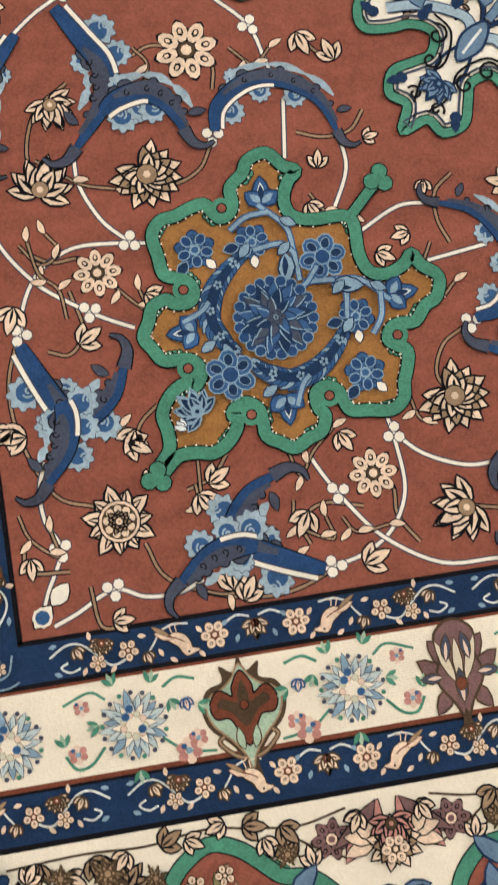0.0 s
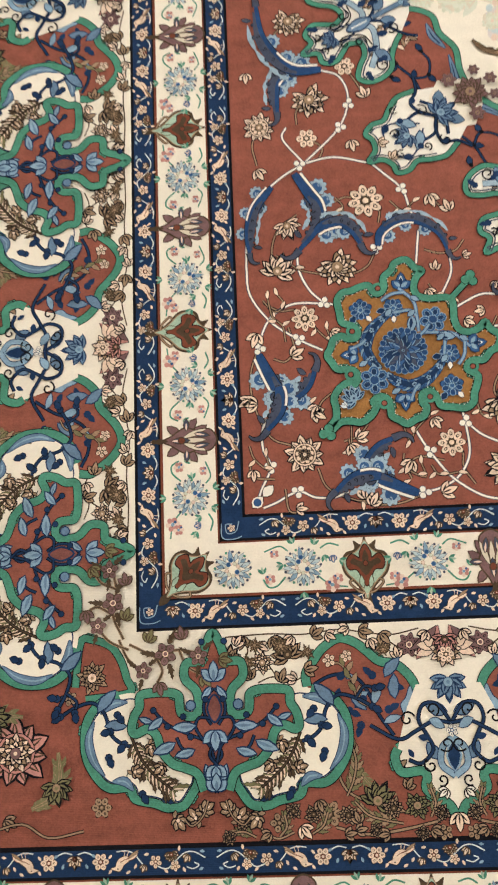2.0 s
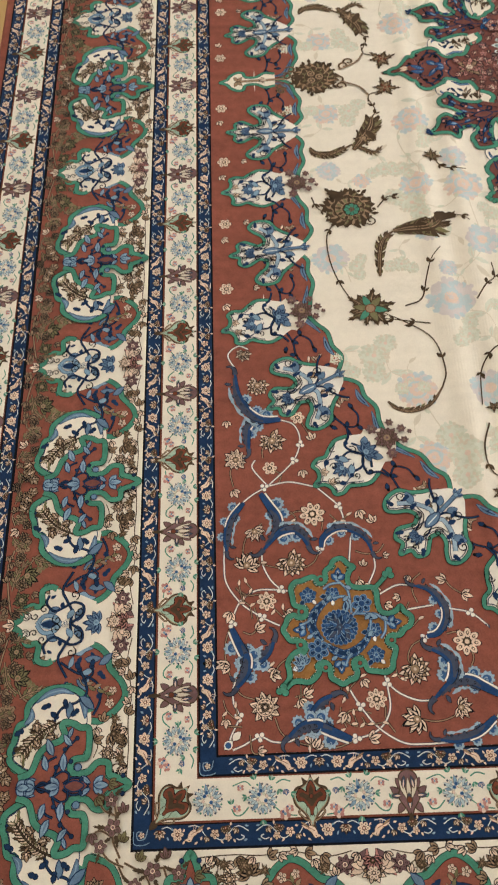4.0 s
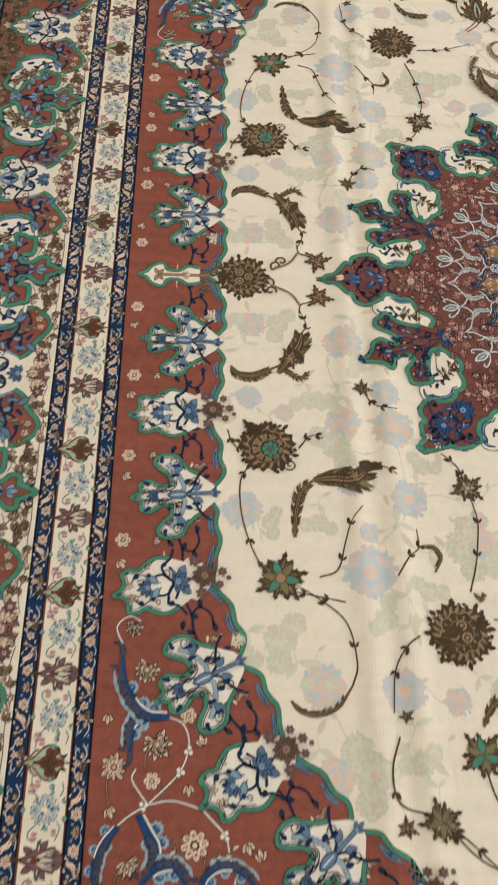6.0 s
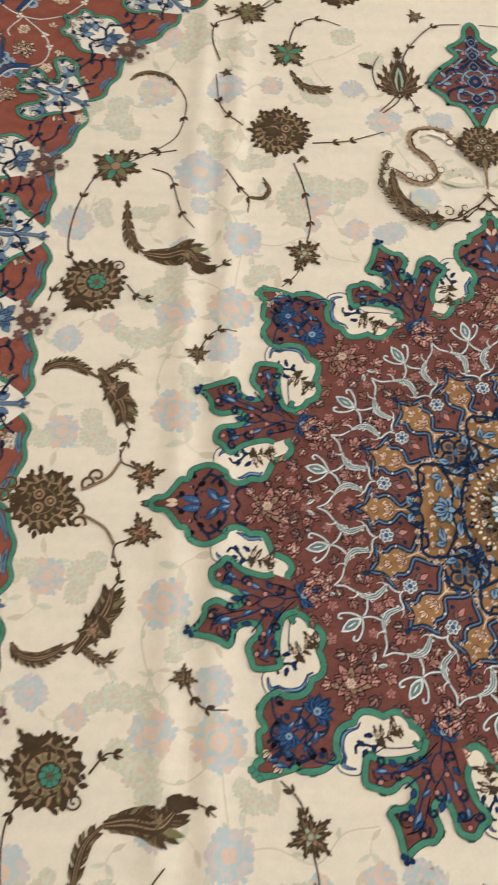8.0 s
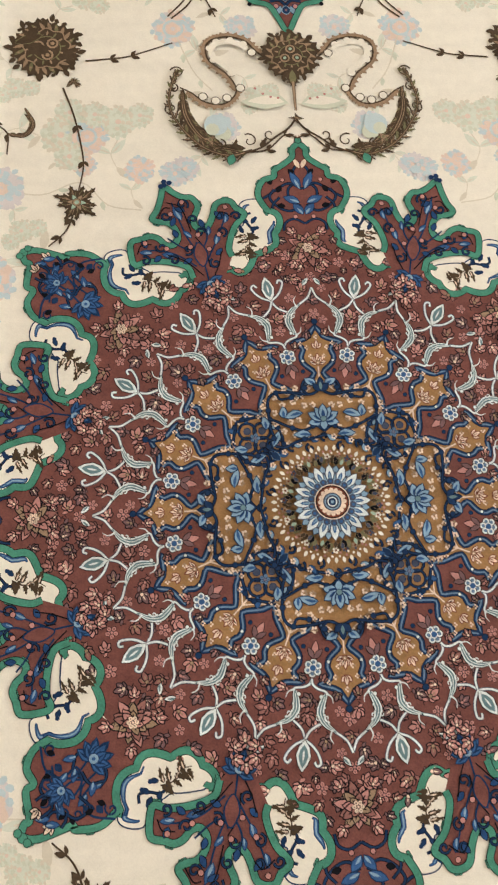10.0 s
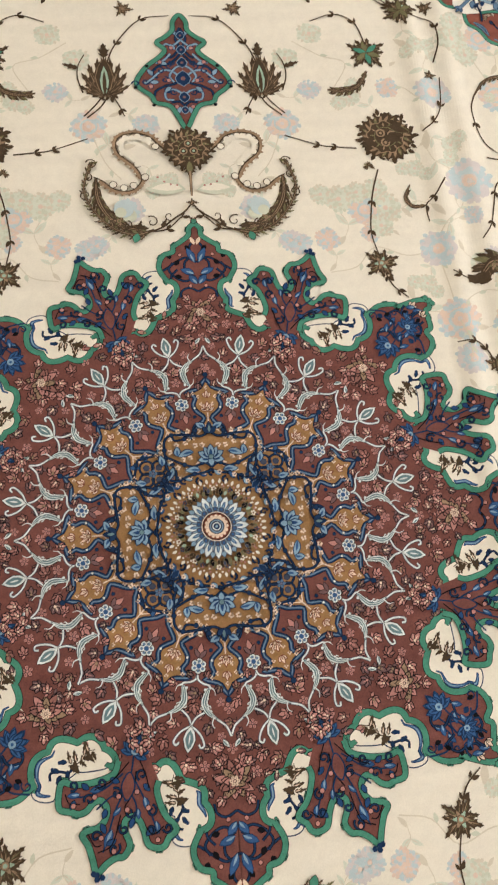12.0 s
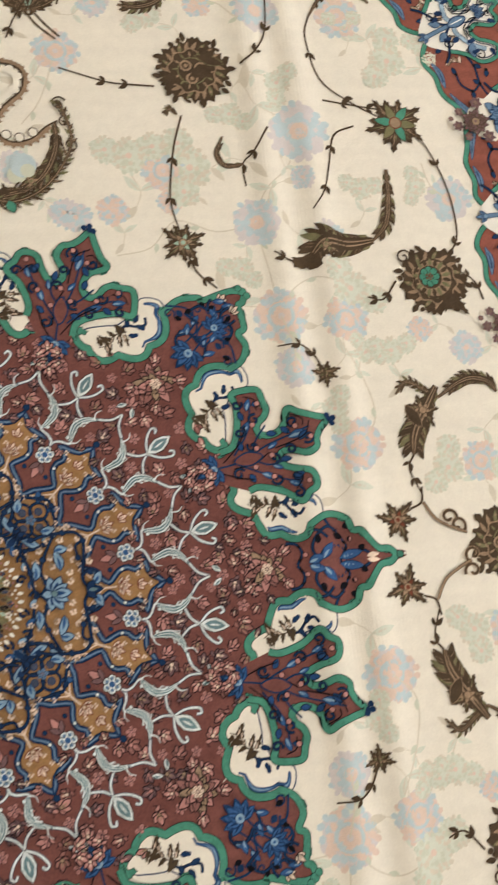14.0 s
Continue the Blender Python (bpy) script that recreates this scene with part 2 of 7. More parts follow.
# ---- kinds of flower and leaf ----
def rosette(y, at, r, n=6, petal="beige", edge="ink", core="brown", angle=0):
    y.fill(turn([(r * (0.86 + 0.16 * math.cos(n * a)) * math.cos(a), r * (0.86 + 0.16 * math.cos(n * a)) * math.sin(a)) for a in [2 * math.pi * i / (n * 6) for i in range(n * 6)]], angle, at), edge)
    for i in range(n):
        a = angle + 360 * i / n
        y.fill(turn(ring((0.6 * r, 0), 0.33 * r, 9, 0.3 * r * min(1.0, 6 / n)), a, at), petal)
        y.fill(turn(ring((0.6 * r, 0), 0.15 * r, 6, 0.11 * r), a, at), edge)
        y.fill(turn(ring((0.62 * r, 0), 0.09 * r, 5, 0.06 * r), a, at), petal)
    y.fill(ring(at, 0.27 * r, 9), core)
    y.fill(ring(at, 0.17 * r, 7), petal)


def spiky(y, at, r, n=13, petal="beige", edge="ink", core="tan", angle=0, fan=360):
    """A chrysanthemum of pointed petals, all round or as a fan."""
    for ring_r, w, off, c in ((1.0, 0.17, 0, petal), (0.78, 0.16, 0.5, "tan" if petal == "beige" else petal), (0.58, 0.14, 0, petal)):
        for i in range(n):
            a = angle - fan / 2 + fan * (i + off) / n
            l = r * ring_r * (0.88 + 0.12 * math.cos(3 * i + r))
            y.fill(turn(leaf(l, w * r, 0.08 * r * math.sin(i)), a, at), c, edge, max(1.3, 0.065 * r))
            y.fill(turn(leaf(l * 0.82, 0.055 * r), a, at), "ink" if petal == "beige" else edge)
    y.fill(ring(at, 0.26 * r, 9), core, edge, 0.9)
    y.fill(ring(at, 0.1 * r, 6), petal)


def peony(y, at, r, angle=0, petal="beige", dark="brown"):
    for i in range(11):
        a = angle + 360 * i / 11
        y.fill(turn(leaf(r * (1.0 if i % 2 else 0.86), 0.22 * r, 0.06 * r), a, at), petal, "ink", max(1.4, 0.07 * r))
        y.fill(turn(leaf(r * 0.86, 0.12 * r), a, at), "ink" if petal == "beige" else dark)
        y.fill(turn(leaf(r * 0.8, 0.05 * r), a, at), petal)
    y.fill(ring(at, 0.55 * r, 16), petal, "ink", 1.0)
    y.fill(ring(at, 0.48 * r, 16), dark)
    for i in range(9):
        a = angle + 40 * i
        y.fill(turn(ring((0.34 * r, 0), 0.11 * r, 7), a, at), petal)
    y.fill(ring(at, 0.2 * r, 8), "tan", "ink", 0.7)
    y.fill(ring(at, 0.09 * r, 6), petal)


def lotus(y, at, r, angle=0, petal="beige", edge="ink", core="tan", rows=((7, 105, 1.0), (5, 70, 0.92), (3, 30, 0.84))):
    for n, spread, s in rows:
        for i in range(n):
            u = 2 * i / (n - 1) - 1
            for sgn in (u,):
                y.fill(turn(leaf(r * s * (1.25 - 0.3 * abs(sgn)), 0.2 * r, -0.15 * r * sgn), -spread * sgn, at) if not angle else turn(turn(leaf(r * s * (1.25 - 0.3 * abs(sgn)), 0.2 * r, -0.15 * r * sgn), -spread * sgn), angle, at), petal, edge, max(1.3, 0.075 * r))
                y.fill(turn(turn(leaf(r * s * 0.85, 0.06 * r, -0.1 * r * sgn), -spread * sgn), angle, at), "ink" if petal == "beige" else edge)
    y.fill(turn(ring((0, 0.12 * r), 0.26 * r, 9), angle, at), core, edge, 0.8)
    y.fill(turn(ring((0, 0.12 * r), 0.11 * r, 6), angle, at), petal)


def bud(y, at, l, angle=0, petal="beige", edge="ink"):
    for a in (-42, 42, 0):
        y.fill(turn(turn(leaf(l * (1 if a == 0 else 0.8), 0.2 * l), a), angle, at), petal, edge, 1.35)
    for a in (-42, 42, 0):
        y.fill(turn(turn(leaf(l * 0.62, 0.05 * l), a), angle, at), edge)


def curl(at, r, angle=0, turns=1.2, flip=1, n=14):
    pts = []
    for i in range(n + 1):
        u = i / n
        a = 2 * math.pi * turns * u
        rr = r * (1 - 0.8 * u)
        pts.append((rr * math.cos(a) - r, rr * math.sin(a)))
    return turn(pts, angle, at, 1, flip)


def tendril(y, pts, w=1.6, colour="tan", edge="ink", tip=None):
    p = sm(pts)
    y.line(p, w, colour, edge=edge)
    if tip:
        d = p[-1] - p[-3]
        bud(y, p[-1], tip, math.degrees(math.atan2(-d.x, d.y)), "beige", edge or "ink")


def frill(y, c, r, out, flip=1):
    """A pale scalloped fan with a blue spiral in it, beside a split leaf."""
    y.fill([c + Vector((math.cos(b), math.sin(b))) * r * (1 + 0.13 * math.cos(9 * b)) for b in [2 * math.pi * j / 45 for j in range(45)]], "silver", "slate", 0.5)
    y.fill(ring(c - out * 0.16 * r, r * 0.66, 12), "blue")
    y.line(curl(c + out * 0.1 * r, r * 0.42, math.degrees(math.atan2(out.y, out.x)), 1.25, flip, 14), 1.3, "silver")


def arabesque(y, pts, w, body="royal", dark="slate", spine="white", side=1):
    """A split leaf: blue on one side, grey and knobbly on the other, pale fans, white spine, hooked tip."""
    p = sm(pts, n=8)
    m = len(p)
    w = w * 1.62
    prof = lambda u: 0.24 + 0.95 * math.sin(math.pi * min(1, 0.06 + u * 0.96)) ** 0.8 * (1 - 0.3 * u)

    def at(u, off):
        i = min(m - 2, max(1, int(u * (m - 1))))
        t = (p[i + 1] - p[i - 1]).normalized()
        n = Vector((-t.y, t.x)) * side
        return p[i] + n * off * w, n

    for u, off, r in ((0.2, -0.5, 0.4), (0.42, -0.46, 0.34), (0.68, -0.4, 0.36), (0.32, 0.42, 0.28)):
        c, n = at(u, off)
        frill(y, c, r * w, n * (1 if off > 0 else -1), side)
    y.line([at(0.3 + 0.55 * i / 12, 0.5)[0] for i in range(13)], 0.22 * w, "silver", shape=lambda u: 0.3 + 0.9 * abs(math.sin(3 * math.pi * u)))
    for grow, c in ((0.9, "ink"), (0, dark)):
        for i in range(7):
            u = 0.26 + 0.1 * i
            y.fill(ring(at(u, 0.24 + 0.08 * math.sin(2.6 * i))[0], w * (0.2 - 0.012 * i) * (0.85 + 0.25 * math.sin(1.9 * i)) + grow, 10), c)
    y.line(p, w * 0.66, "ink", shape=prof)
    y.line(p, w * 0.58, body, shape=prof)
    y.line([at(0.24 + 0.7 * i / 16, 0.14)[0] for i in range(17)], w * 0.36, dark, shape=lambda u: 0.35 + 0.8 * math.sin(math.pi * min(1, u * 1.05)))
    for u in (0.36, 0.5, 0.64, 0.76):
        c, n = at(u, 0.2)
        y.line(curl(c, w * 0.11, math.degrees(math.atan2(n.y, n.x)), 0.9, side, 8), 0.9, "ink")
    y.line([at(0.04 + 0.5 * i / 10, -0.26)[0] for i in range(11)], w * 0.11, spine, edge="slate")
    d = (p[-1] - p[-4]).normalized()
    n = Vector((-d.y, d.x)) * side
    tip = sm([p[-1] - d * w * 0.2, p[-1] + d * w * 0.25 + n * w * 0.05, p[-1] + d * w * 0.5 + n * w * 0.3, p[-1] + d * w * 0.5 + n * w * 0.6], n=4)
    y.line(tip, w * 0.34, dark, w * 0.05, edge="ink")
    c, n = at(0.9, 0.3)
    y.fill(turn(leaf(w * 0.5, w * 0.12, 0.1 * w), math.degrees(math.atan2(-n.x, n.y)), c), dark, "ink", 0.7)


def thorny(y, pts, w, body="brown", edge="tan", bristles=10, side=0):
    """A dark feathery scroll on the ivory ground."""
    p = sm(pts, n=7)
    m = len(p)
    prof = lambda u: 0.3 + 0.9 * math.sin(math.pi * (0.1 + 0.85 * u))
    for i in range(bristles):
        j = int((0.08 + 0.84 * i / bristles) * (m - 1))
        t = (p[min(m - 1, j + 1)] - p[max(0, j - 1)]).normalized()
        a = math.degrees(math.atan2(-t.x, t.y))
        for s in ((1, -1) if not side else (side,)):
            y.fill(turn(leaf(w * 1.35 * prof(j / m), w * 0.26, 0.35 * w * s), a + 48 * s, p[j]), body if i % 3 else "olive")
            y.line([p[j], turn([(0, w * 0.95 * prof(j / m))], a + 50 * s, p[j])[0]], 0.9, edge, 0.4)
    y.line(p, w * 0.72, body, shape=prof)
    y.line(p, w * 0.3, edge, shape=prof)
    y.line(p, w * 0.14, body, shape=prof)


def brown_palmette(y, at, r, angle=0, eye="tan", n=21, squash=1.0):
    out = []
    for i in range(n * 4):
        a = 2 * math.pi * i / (n * 4)
        rr = r * (0.86 + (0, 0.06, 0.13, 0.02)[i % 4] + 0.05 * math.sin(5 * a + r))
        out.append((rr * math.cos(a), squash * rr * math.sin(a)))
    y.fill(turn(out, angle, at), "brown")
    for i in range(n):
        a = 360 * i / n + 8
        y.fill(turn(turn(leaf(r * 0.34, r * 0.055, 2), -24, (0, r * 0.55 * squash)), angle + a, at), "tan" if i % 3 else "olive")
    for i in range(n):
        y.fill(turn(turn(leaf(r * (0.2 + 0.1 * math.sin(4.1 * i)), r * 0.08, r * 0.05 * math.sin(2.3 * i)), 24 * math.sin(3.3 * i), (0, r * 0.86 * squash)), angle + 360 * (i + 0.4 * math.sin(1.7 * i)) / n, at), "brown")
        y.fill(turn(ring((0, r * 0.74 * squash), r * 0.035, 6), angle + 360 * i / n, at), "tan")
    for rr, c in ((0.64, "tan"), (0.6, "brown")):
        y.fill(turn([(rr * r * (1 + 0.07 * math.cos(9 * a)) * math.cos(a), rr * r * squash * (1 + 0.07 * math.cos(9 * a)) * math.sin(a) - 0.04 * r) for a in [2 * math.pi * i / 54 for i in range(54)]], angle, at), c)
    for i in range(14):
        y.fill(turn(leaf(r * 0.17, r * 0.03), angle + 360 * i / 14, turn([(0, r * 0.4 * squash)], angle + 360 * i / 14, at)[0]), "tan" if i % 2 else "olive")
    for rr, c in ((0.4, "olive"), (0.37, "brown")):
        y.fill(turn(ring((0, -0.04 * r), rr * r, 18, rr * r * squash), angle, at), c)
    for dx, dy in ((-0.2, -0.14), (0.2, -0.14), (0, 0.2)):
        y.fill(turn(ring((dx * r, dy * r), 0.17 * r, 10), angle, at), "tan", "ink", 0.7)
        y.fill(turn(ring((dx * r, dy * r), 0.11 * r, 9), angle, at), "brown")
        y.fill(turn(ring((dx * r, dy * r), 0.06 * r, 7), angle, at), eye)
    for a in (-150, 150, 180):
        y.fill(turn(turn(leaf(r * 0.52, r * 0.09, 3), a, (0, -r * 0.5)), angle, at), "brown")


def jag(l, w, bend=0.0, n=4):
    """A leaf with a toothed edge, from the origin along y."""
    side = []
    for i in range(n):
        u = (i + 0.75) / (n + 0.4)
        p = w * math.sin(math.pi * min(1, u ** 0.8 * 0.96 + 0.03))
        side += [(p * 0.8, l * (u - 0.13)), (p * 1.16, l * (u + 0.03)), (p * 0.66, l * (u + 0.01))]
    pts = [(0.3 * w, 0)] + side + [(0, l)] + [(-x, v) for x, v in reversed(side)] + [(-0.3 * w, 0)]
    return [(x + bend * (v / l) ** 2, v) for x, v in pts]


def dark_star(y, at, r, angle=0, n=9, core="mint"):
    for i in range(n):
        a = angle + 360 * i / n
        b = r * 0.1 * (1 if i % 2 else -1)
        l = r * (1.06 if i % 2 else 0.86)
        y.fill(turn(jag(l, r * 0.25, b), a, at), "brown")
        for k in (-1, 0, 1):
            y.fill(turn(turn(leaf(l * (0.8 if k == 0 else 0.6), r * 0.022, b), 9 * k), a, at), "tan" if (i + k) % 3 else "olive")
    for i in range(6):
        y.fill(turn(leaf(0.4 * r, 0.09 * r), angle + 60 * i + 20, at), core if i % 2 else "tan", "brown", 1)
    y.fill(ring(at, 0.17 * r, 9), "tan", "brown", 1)
    y.fill(ring(at, 0.1 * r, 8), core)


def pastel(y, at, r, kind=0, angle=0):
    """Faint flowers in nearly the colour of the ground, of many small stitches."""
    r = r * 1.12
    sets = (("pale_green", "pale_mint", "pale_grey"), ("pale_blue", "pale_lilac", "pale_blue"), ("pale_green", "pale_grey", "pale_mint"), ("pale_pink", "pale_blue", "pale_pink"))[kind % 4]
    stem = turn([(0, -0.8 * r), (0.3 * r, -1.5 * r), (0.1 * r, -2.1 * r)], angle, at)
    y.line(sm(stem), 2.0, "pale_grey", 1.2)
    for a, q in ((50, stem[1]), (-60, stem[1]), (140, stem[2])):
        y.fill(turn(leaf(r * 0.9, r * 0.17, r * 0.14), angle + a, q), "pale_grey" if a > 60 else "pale_mint")
        y.fill(turn(leaf(r * 0.6, r * 0.04, r * 0.1), angle + a, q), "pale_grey")
    heads = ((0, 0, 1.0),) if kind % 4 in (1, 3) else ((0, 0, 0.8), (0.95, 0.35, 0.62), (-0.9, 0.3, 0.6))
    for hx, hy, hs in heads:
        c = turn([(hx * r, hy * r)], angle, at)[0]
        y.fill([c + Vector((math.cos(b), math.sin(b))) * hs * r * (0.9 + 0.07 * math.cos(7 * b + r)) for b in [2 * math.pi * j / 42 for j in range(42)]], "pale_mint" if kind % 2 == 0 else "pale_lilac")
        for n, d, w, h in ((19, 0.86, 0.15, 0.12), (16, 0.68, 0.16, 0.13), (12, 0.5, 0.16, 0.13), (8, 0.32, 0.14, 0.12)):
            for i in range(n):
                a = angle + 360 * i / n + 12 * math.sin(i * 7 + r * d)
                q = turn([(0, hs * r * (d + 0.09 * math.sin(5 * i + r)))], a, c)[0]
                y.fill(turn(ring((0, 0), hs * r * w, 6, hs * r * h), a + 70 + 50 * math.sin(i), q), sets[(i * i // 2 + n) % 3])
        if kind % 4 in (1, 3) and r > 27:
            y.line(ring(c, 0.42 * r, 16), 0.12 * r, "pale_blue", closed=True)
            y.fill(ring(c, 0.3 * r, 10), "pale_pink")
            y.fill(ring(c, 0.12 * r, 7), "pale_lilac")
        else:
            y.fill(ring(c, 0.16 * hs * r, 8), "pale_pink")


def faint_vine(y, pts, w=2.2):
    p = sm(pts)
    y.line(p, w, "pale_grey")
    for j in (len(p) // 3, 2 * len(p) // 3):
        d = p[j] - p[j - 1]
        y.fill(turn(leaf(16, 4, 3), math.degrees(math.atan2(-d.x, d.y)) + 40, p[j]), "pale_green")


def green_edge(y, pts, w=8.0, closed=False, n=5, knobs=0, colour="green"):
    """The raised green outline between two dark lines, with small knobs on its outer side."""
    p = sm(pts, closed, n)
    if knobs:
        for j in range(knobs // 2, len(p), knobs):
            t = (p[min(len(p) - 1, j + 1)] - p[j - 1]).normalized()
            c = p[j] + Vector((-t.y, t.x)) * w * 0.55
            for o in (-0.3, 0, 0.3):
                y.fill(ring(c + t * w * o * 1.2, w * 0.24, 7), colour, "ink", 0.7)
    y.line(p, w, colour, edge="ink", closed=closed)


def scallop(pts, n, d):
    """A closed outline with n shallow bulges."""
    m = len(pts)
    big = grown(pts, 1.0)
    return [q + (b - q) * d * (abs(math.sin(math.pi * n * i / m)) - 0.6) for i, (q, b) in enumerate(zip(pts, big))]


def pale_leaf(y, pts, w, flip=1):
    """A split leaf drawn in pale outline, filled with grey teal."""
    p = sm(pts)
    body = lambda u: 0.16 + math.sin(math.pi * min(1, 0.1 + 0.9 * u)) ** 0.8
    y.line(p, w, "ice", edge="ink", shape=body)
    y.line(p, w * 0.6, "teal", shape=body)
    y.line(p[1:-1], w * 0.13, "ice")
    for u in (0.3, 0.55, 0.78):
        i = int(u * (len(p) - 1))
        t = (p[i + 1] - p[i - 1]).normalized()
        c = p[i] + Vector((-t.y, t.x)) * flip * w * 0.5
        y.fill(ring(c, w * 0.2, 7), "ice", "ink", 0.5)


def sprig(y, at, l, angle, petal="dusk", lit="beige"):
    """A small flower drawn in black with a crooked stem."""
    stem = turn([(0, 0), (0.12 * l, -0.3 * l), (-0.05 * l, -0.6 * l), (0.2 * l, -0.8 * l)], angle, at)
    y.line(sm(stem, n=3), 1.8, "ink", 1.0)
    y.fill(turn(leaf(0.5 * l, 0.13 * l), angle + 130, stem[1]), petal, "ink", 0.9)
    for a, s in ((-100, 0.62), (100, 0.62), (-52, 0.82), (52, 0.82), (0, 1)):
        y.fill(turn(turn(leaf(l * s * 0.8, 0.21 * l), a), angle, at), petal, "ink", 1.5)
        y.fill(turn(turn(leaf(l * s * 0.5, 0.06 * l), a), angle, at), lit)
    y.fill(ring(at, 0.14 * l, 6), lit, "ink", 0.8)


# ---- the rug: foundation, ground colours and bands ----
def slab(name, hx, hy, z0, z1, mat):
    """The woven body, rounded at its rim and finely divided where it is creased."""
    xs = sorted({-hx, -hx + 0.008, hx - 0.008, hx, *[s * (0.43 + 0.0055 * i) for i in range(44) for s in (1, -1)]})
    ys = [-hy, -hy + 0.008] + [-1.9 + 0.1 * i for i in range(39)] + [hy - 0.008, hy]
    v, f = [], []
    for a in xs:
        for b in ys:
            rim = abs(a) == hx or abs(b) == hy
            v.append((a, b, (z0 if rim else z1 + fold(a, b))))
    n = len(ys)
    for i in range(len(xs) - 1):
        for j in range(n - 1):
            f.append((i * n + j, i * n + n + j, i * n + n + j + 1, i * n + j + 1))
    me = bpy.data.meshes.new(name)
    me.from_pydata(v, [], f)
    me.materials.append(mat)
    me.update()
    return me


rug = new("rug", slab("rug", RIM_X, RIM_Y, -0.0095, -0.0012, MATS[NAMES.index("red")]))
tagged(rug, "large red and ivory medallion rug, softly creased, on the floor", "rug")


def patch(name, x0, x1, y0, y1, colour, level, parent, label=""):
    """A rectangle of plain ground in metres, divided along the creases."""
    xs = sorted({x0, x1, *[s * (0.43 + 0.0055 * i) for i in range(44) for s in (1, -1) if x0 < s * (0.43 + 0.0055 * i) < x1]})
    k = max(1, int((y1 - y0) / 0.1))
    ys = [y0 + (y1 - y0) * i / k for i in range(k + 1)]
    v = [(a, b, level * RISE + fold(a, b)) for a in xs for b in ys]
    n = len(ys)
    f = [(i * n + j, i * n + n + j, i * n + n + j + 1, i * n + j + 1) for i in range(len(xs) - 1) for j in range(n - 1)]
    me = bpy.data.meshes.new(name)
    me.from_pydata(v, [], f)
    me.materials.append(MATS[NAMES.index(colour)])
    ob = new(name, me)
    ob.parent = parent
    if label:
        tagged(ob, label)
    return ob


FX, FY = 1.012, 1.492
field = patch("field", -FX, FX, -FY, FY, "ivory", 0.0, rug, "plain ivory ground scattered with brown flowers")

# bands from the field outwards: name, inner half width and length, outer half width and length, ground
BANDS = [
    ("inner_guard_stripe", 1.014, 1.494, 1.042, 1.522, "navy", "navy stripe with small cream flowers"),
    ("inner_flower_stripe", 1.044, 1.524, 1.111, 1.586, "ivory", "ivory stripe with brown palmettes and blue asters"),
    ("middle_guard_stripe", 1.113, 1.588, 1.142, 1.622, "navy", "navy stripe with small cream flowers"),
    ("main_border", 1.144, 1.624, 1.378, 1.856, "red", "wide red and ivory border of green-edged cartouches"),
    ("outer_guard_stripe", 1.380, 1.858, 1.407, 1.888, "navy", "navy stripe with small cream flowers"),
    ("outer_flower_stripe", 1.409, 1.890, 1.474, 1.952, "ivory", "ivory stripe with brown palmettes and blue asters"),
    ("edge_guard_stripe", 1.476, 1.954, 1.506, 1.986, "navy", "navy stripe with small cream flowers"),
]
ZB = 0.0004
strips = {}
for name, ax, ay, bx, by, colour, label in BANDS:
    top = patch(name, -bx, bx, ay, by, colour, ZB, rug, label)
    strips[name] = top
    patch("ground", -bx, bx, -by, -ay, colour, ZB, top)
    patch("ground", -bx, -ax, -ay, ay, colour, ZB, top)
    patch("ground", ax, bx, -ay, ay, colour, ZB, top)
    for e, (ex, ey) in enumerate(((ax, ay), (bx, by))):
        d = 0.0016
        for x0, x1, y0, y1 in ((-ex - d, ex + d, ey - d, ey + d), (-ex - d, ex + d, -ey - d, -ey + d), (-ex - d, -ex + d, -ey, ey), (ex - d, ex + d, -ey, ey)):
            patch("dark_line", x0, x1, y0, y1, "rust" if "flower" in name else "ink", 0.0008 + 0.0001 * e, top)

SIDES = ((0, 1), (90, 0), (180, 1), (270, 0))   # turn, and whether the side runs along x


def row(name, me, parent, ex, ey, xs, ys, mirror=False):
    """One motif along all four sides; xs, ys: places along the short and the long sides."""
    if isinstance(me, list):
        for nm, m in me:
            row(nm, m, parent, ex, ey, xs, ys)
        return
    for a, along in SIDES:
        for s, f in (xs if along else ys):
            ob = new(name, me)
            ob.matrix_world = pose(0, 0, 0, 0, 0, a) @ pose(s, ey if along else ex, 0) @ Matrix.Diagonal((f, 1, 1, 1))
            ob.parent = parent


def sym(places, f=1):
    return [(s * q, s if f else 1) for q in places for s in ((1, -1) if q else (1,))]


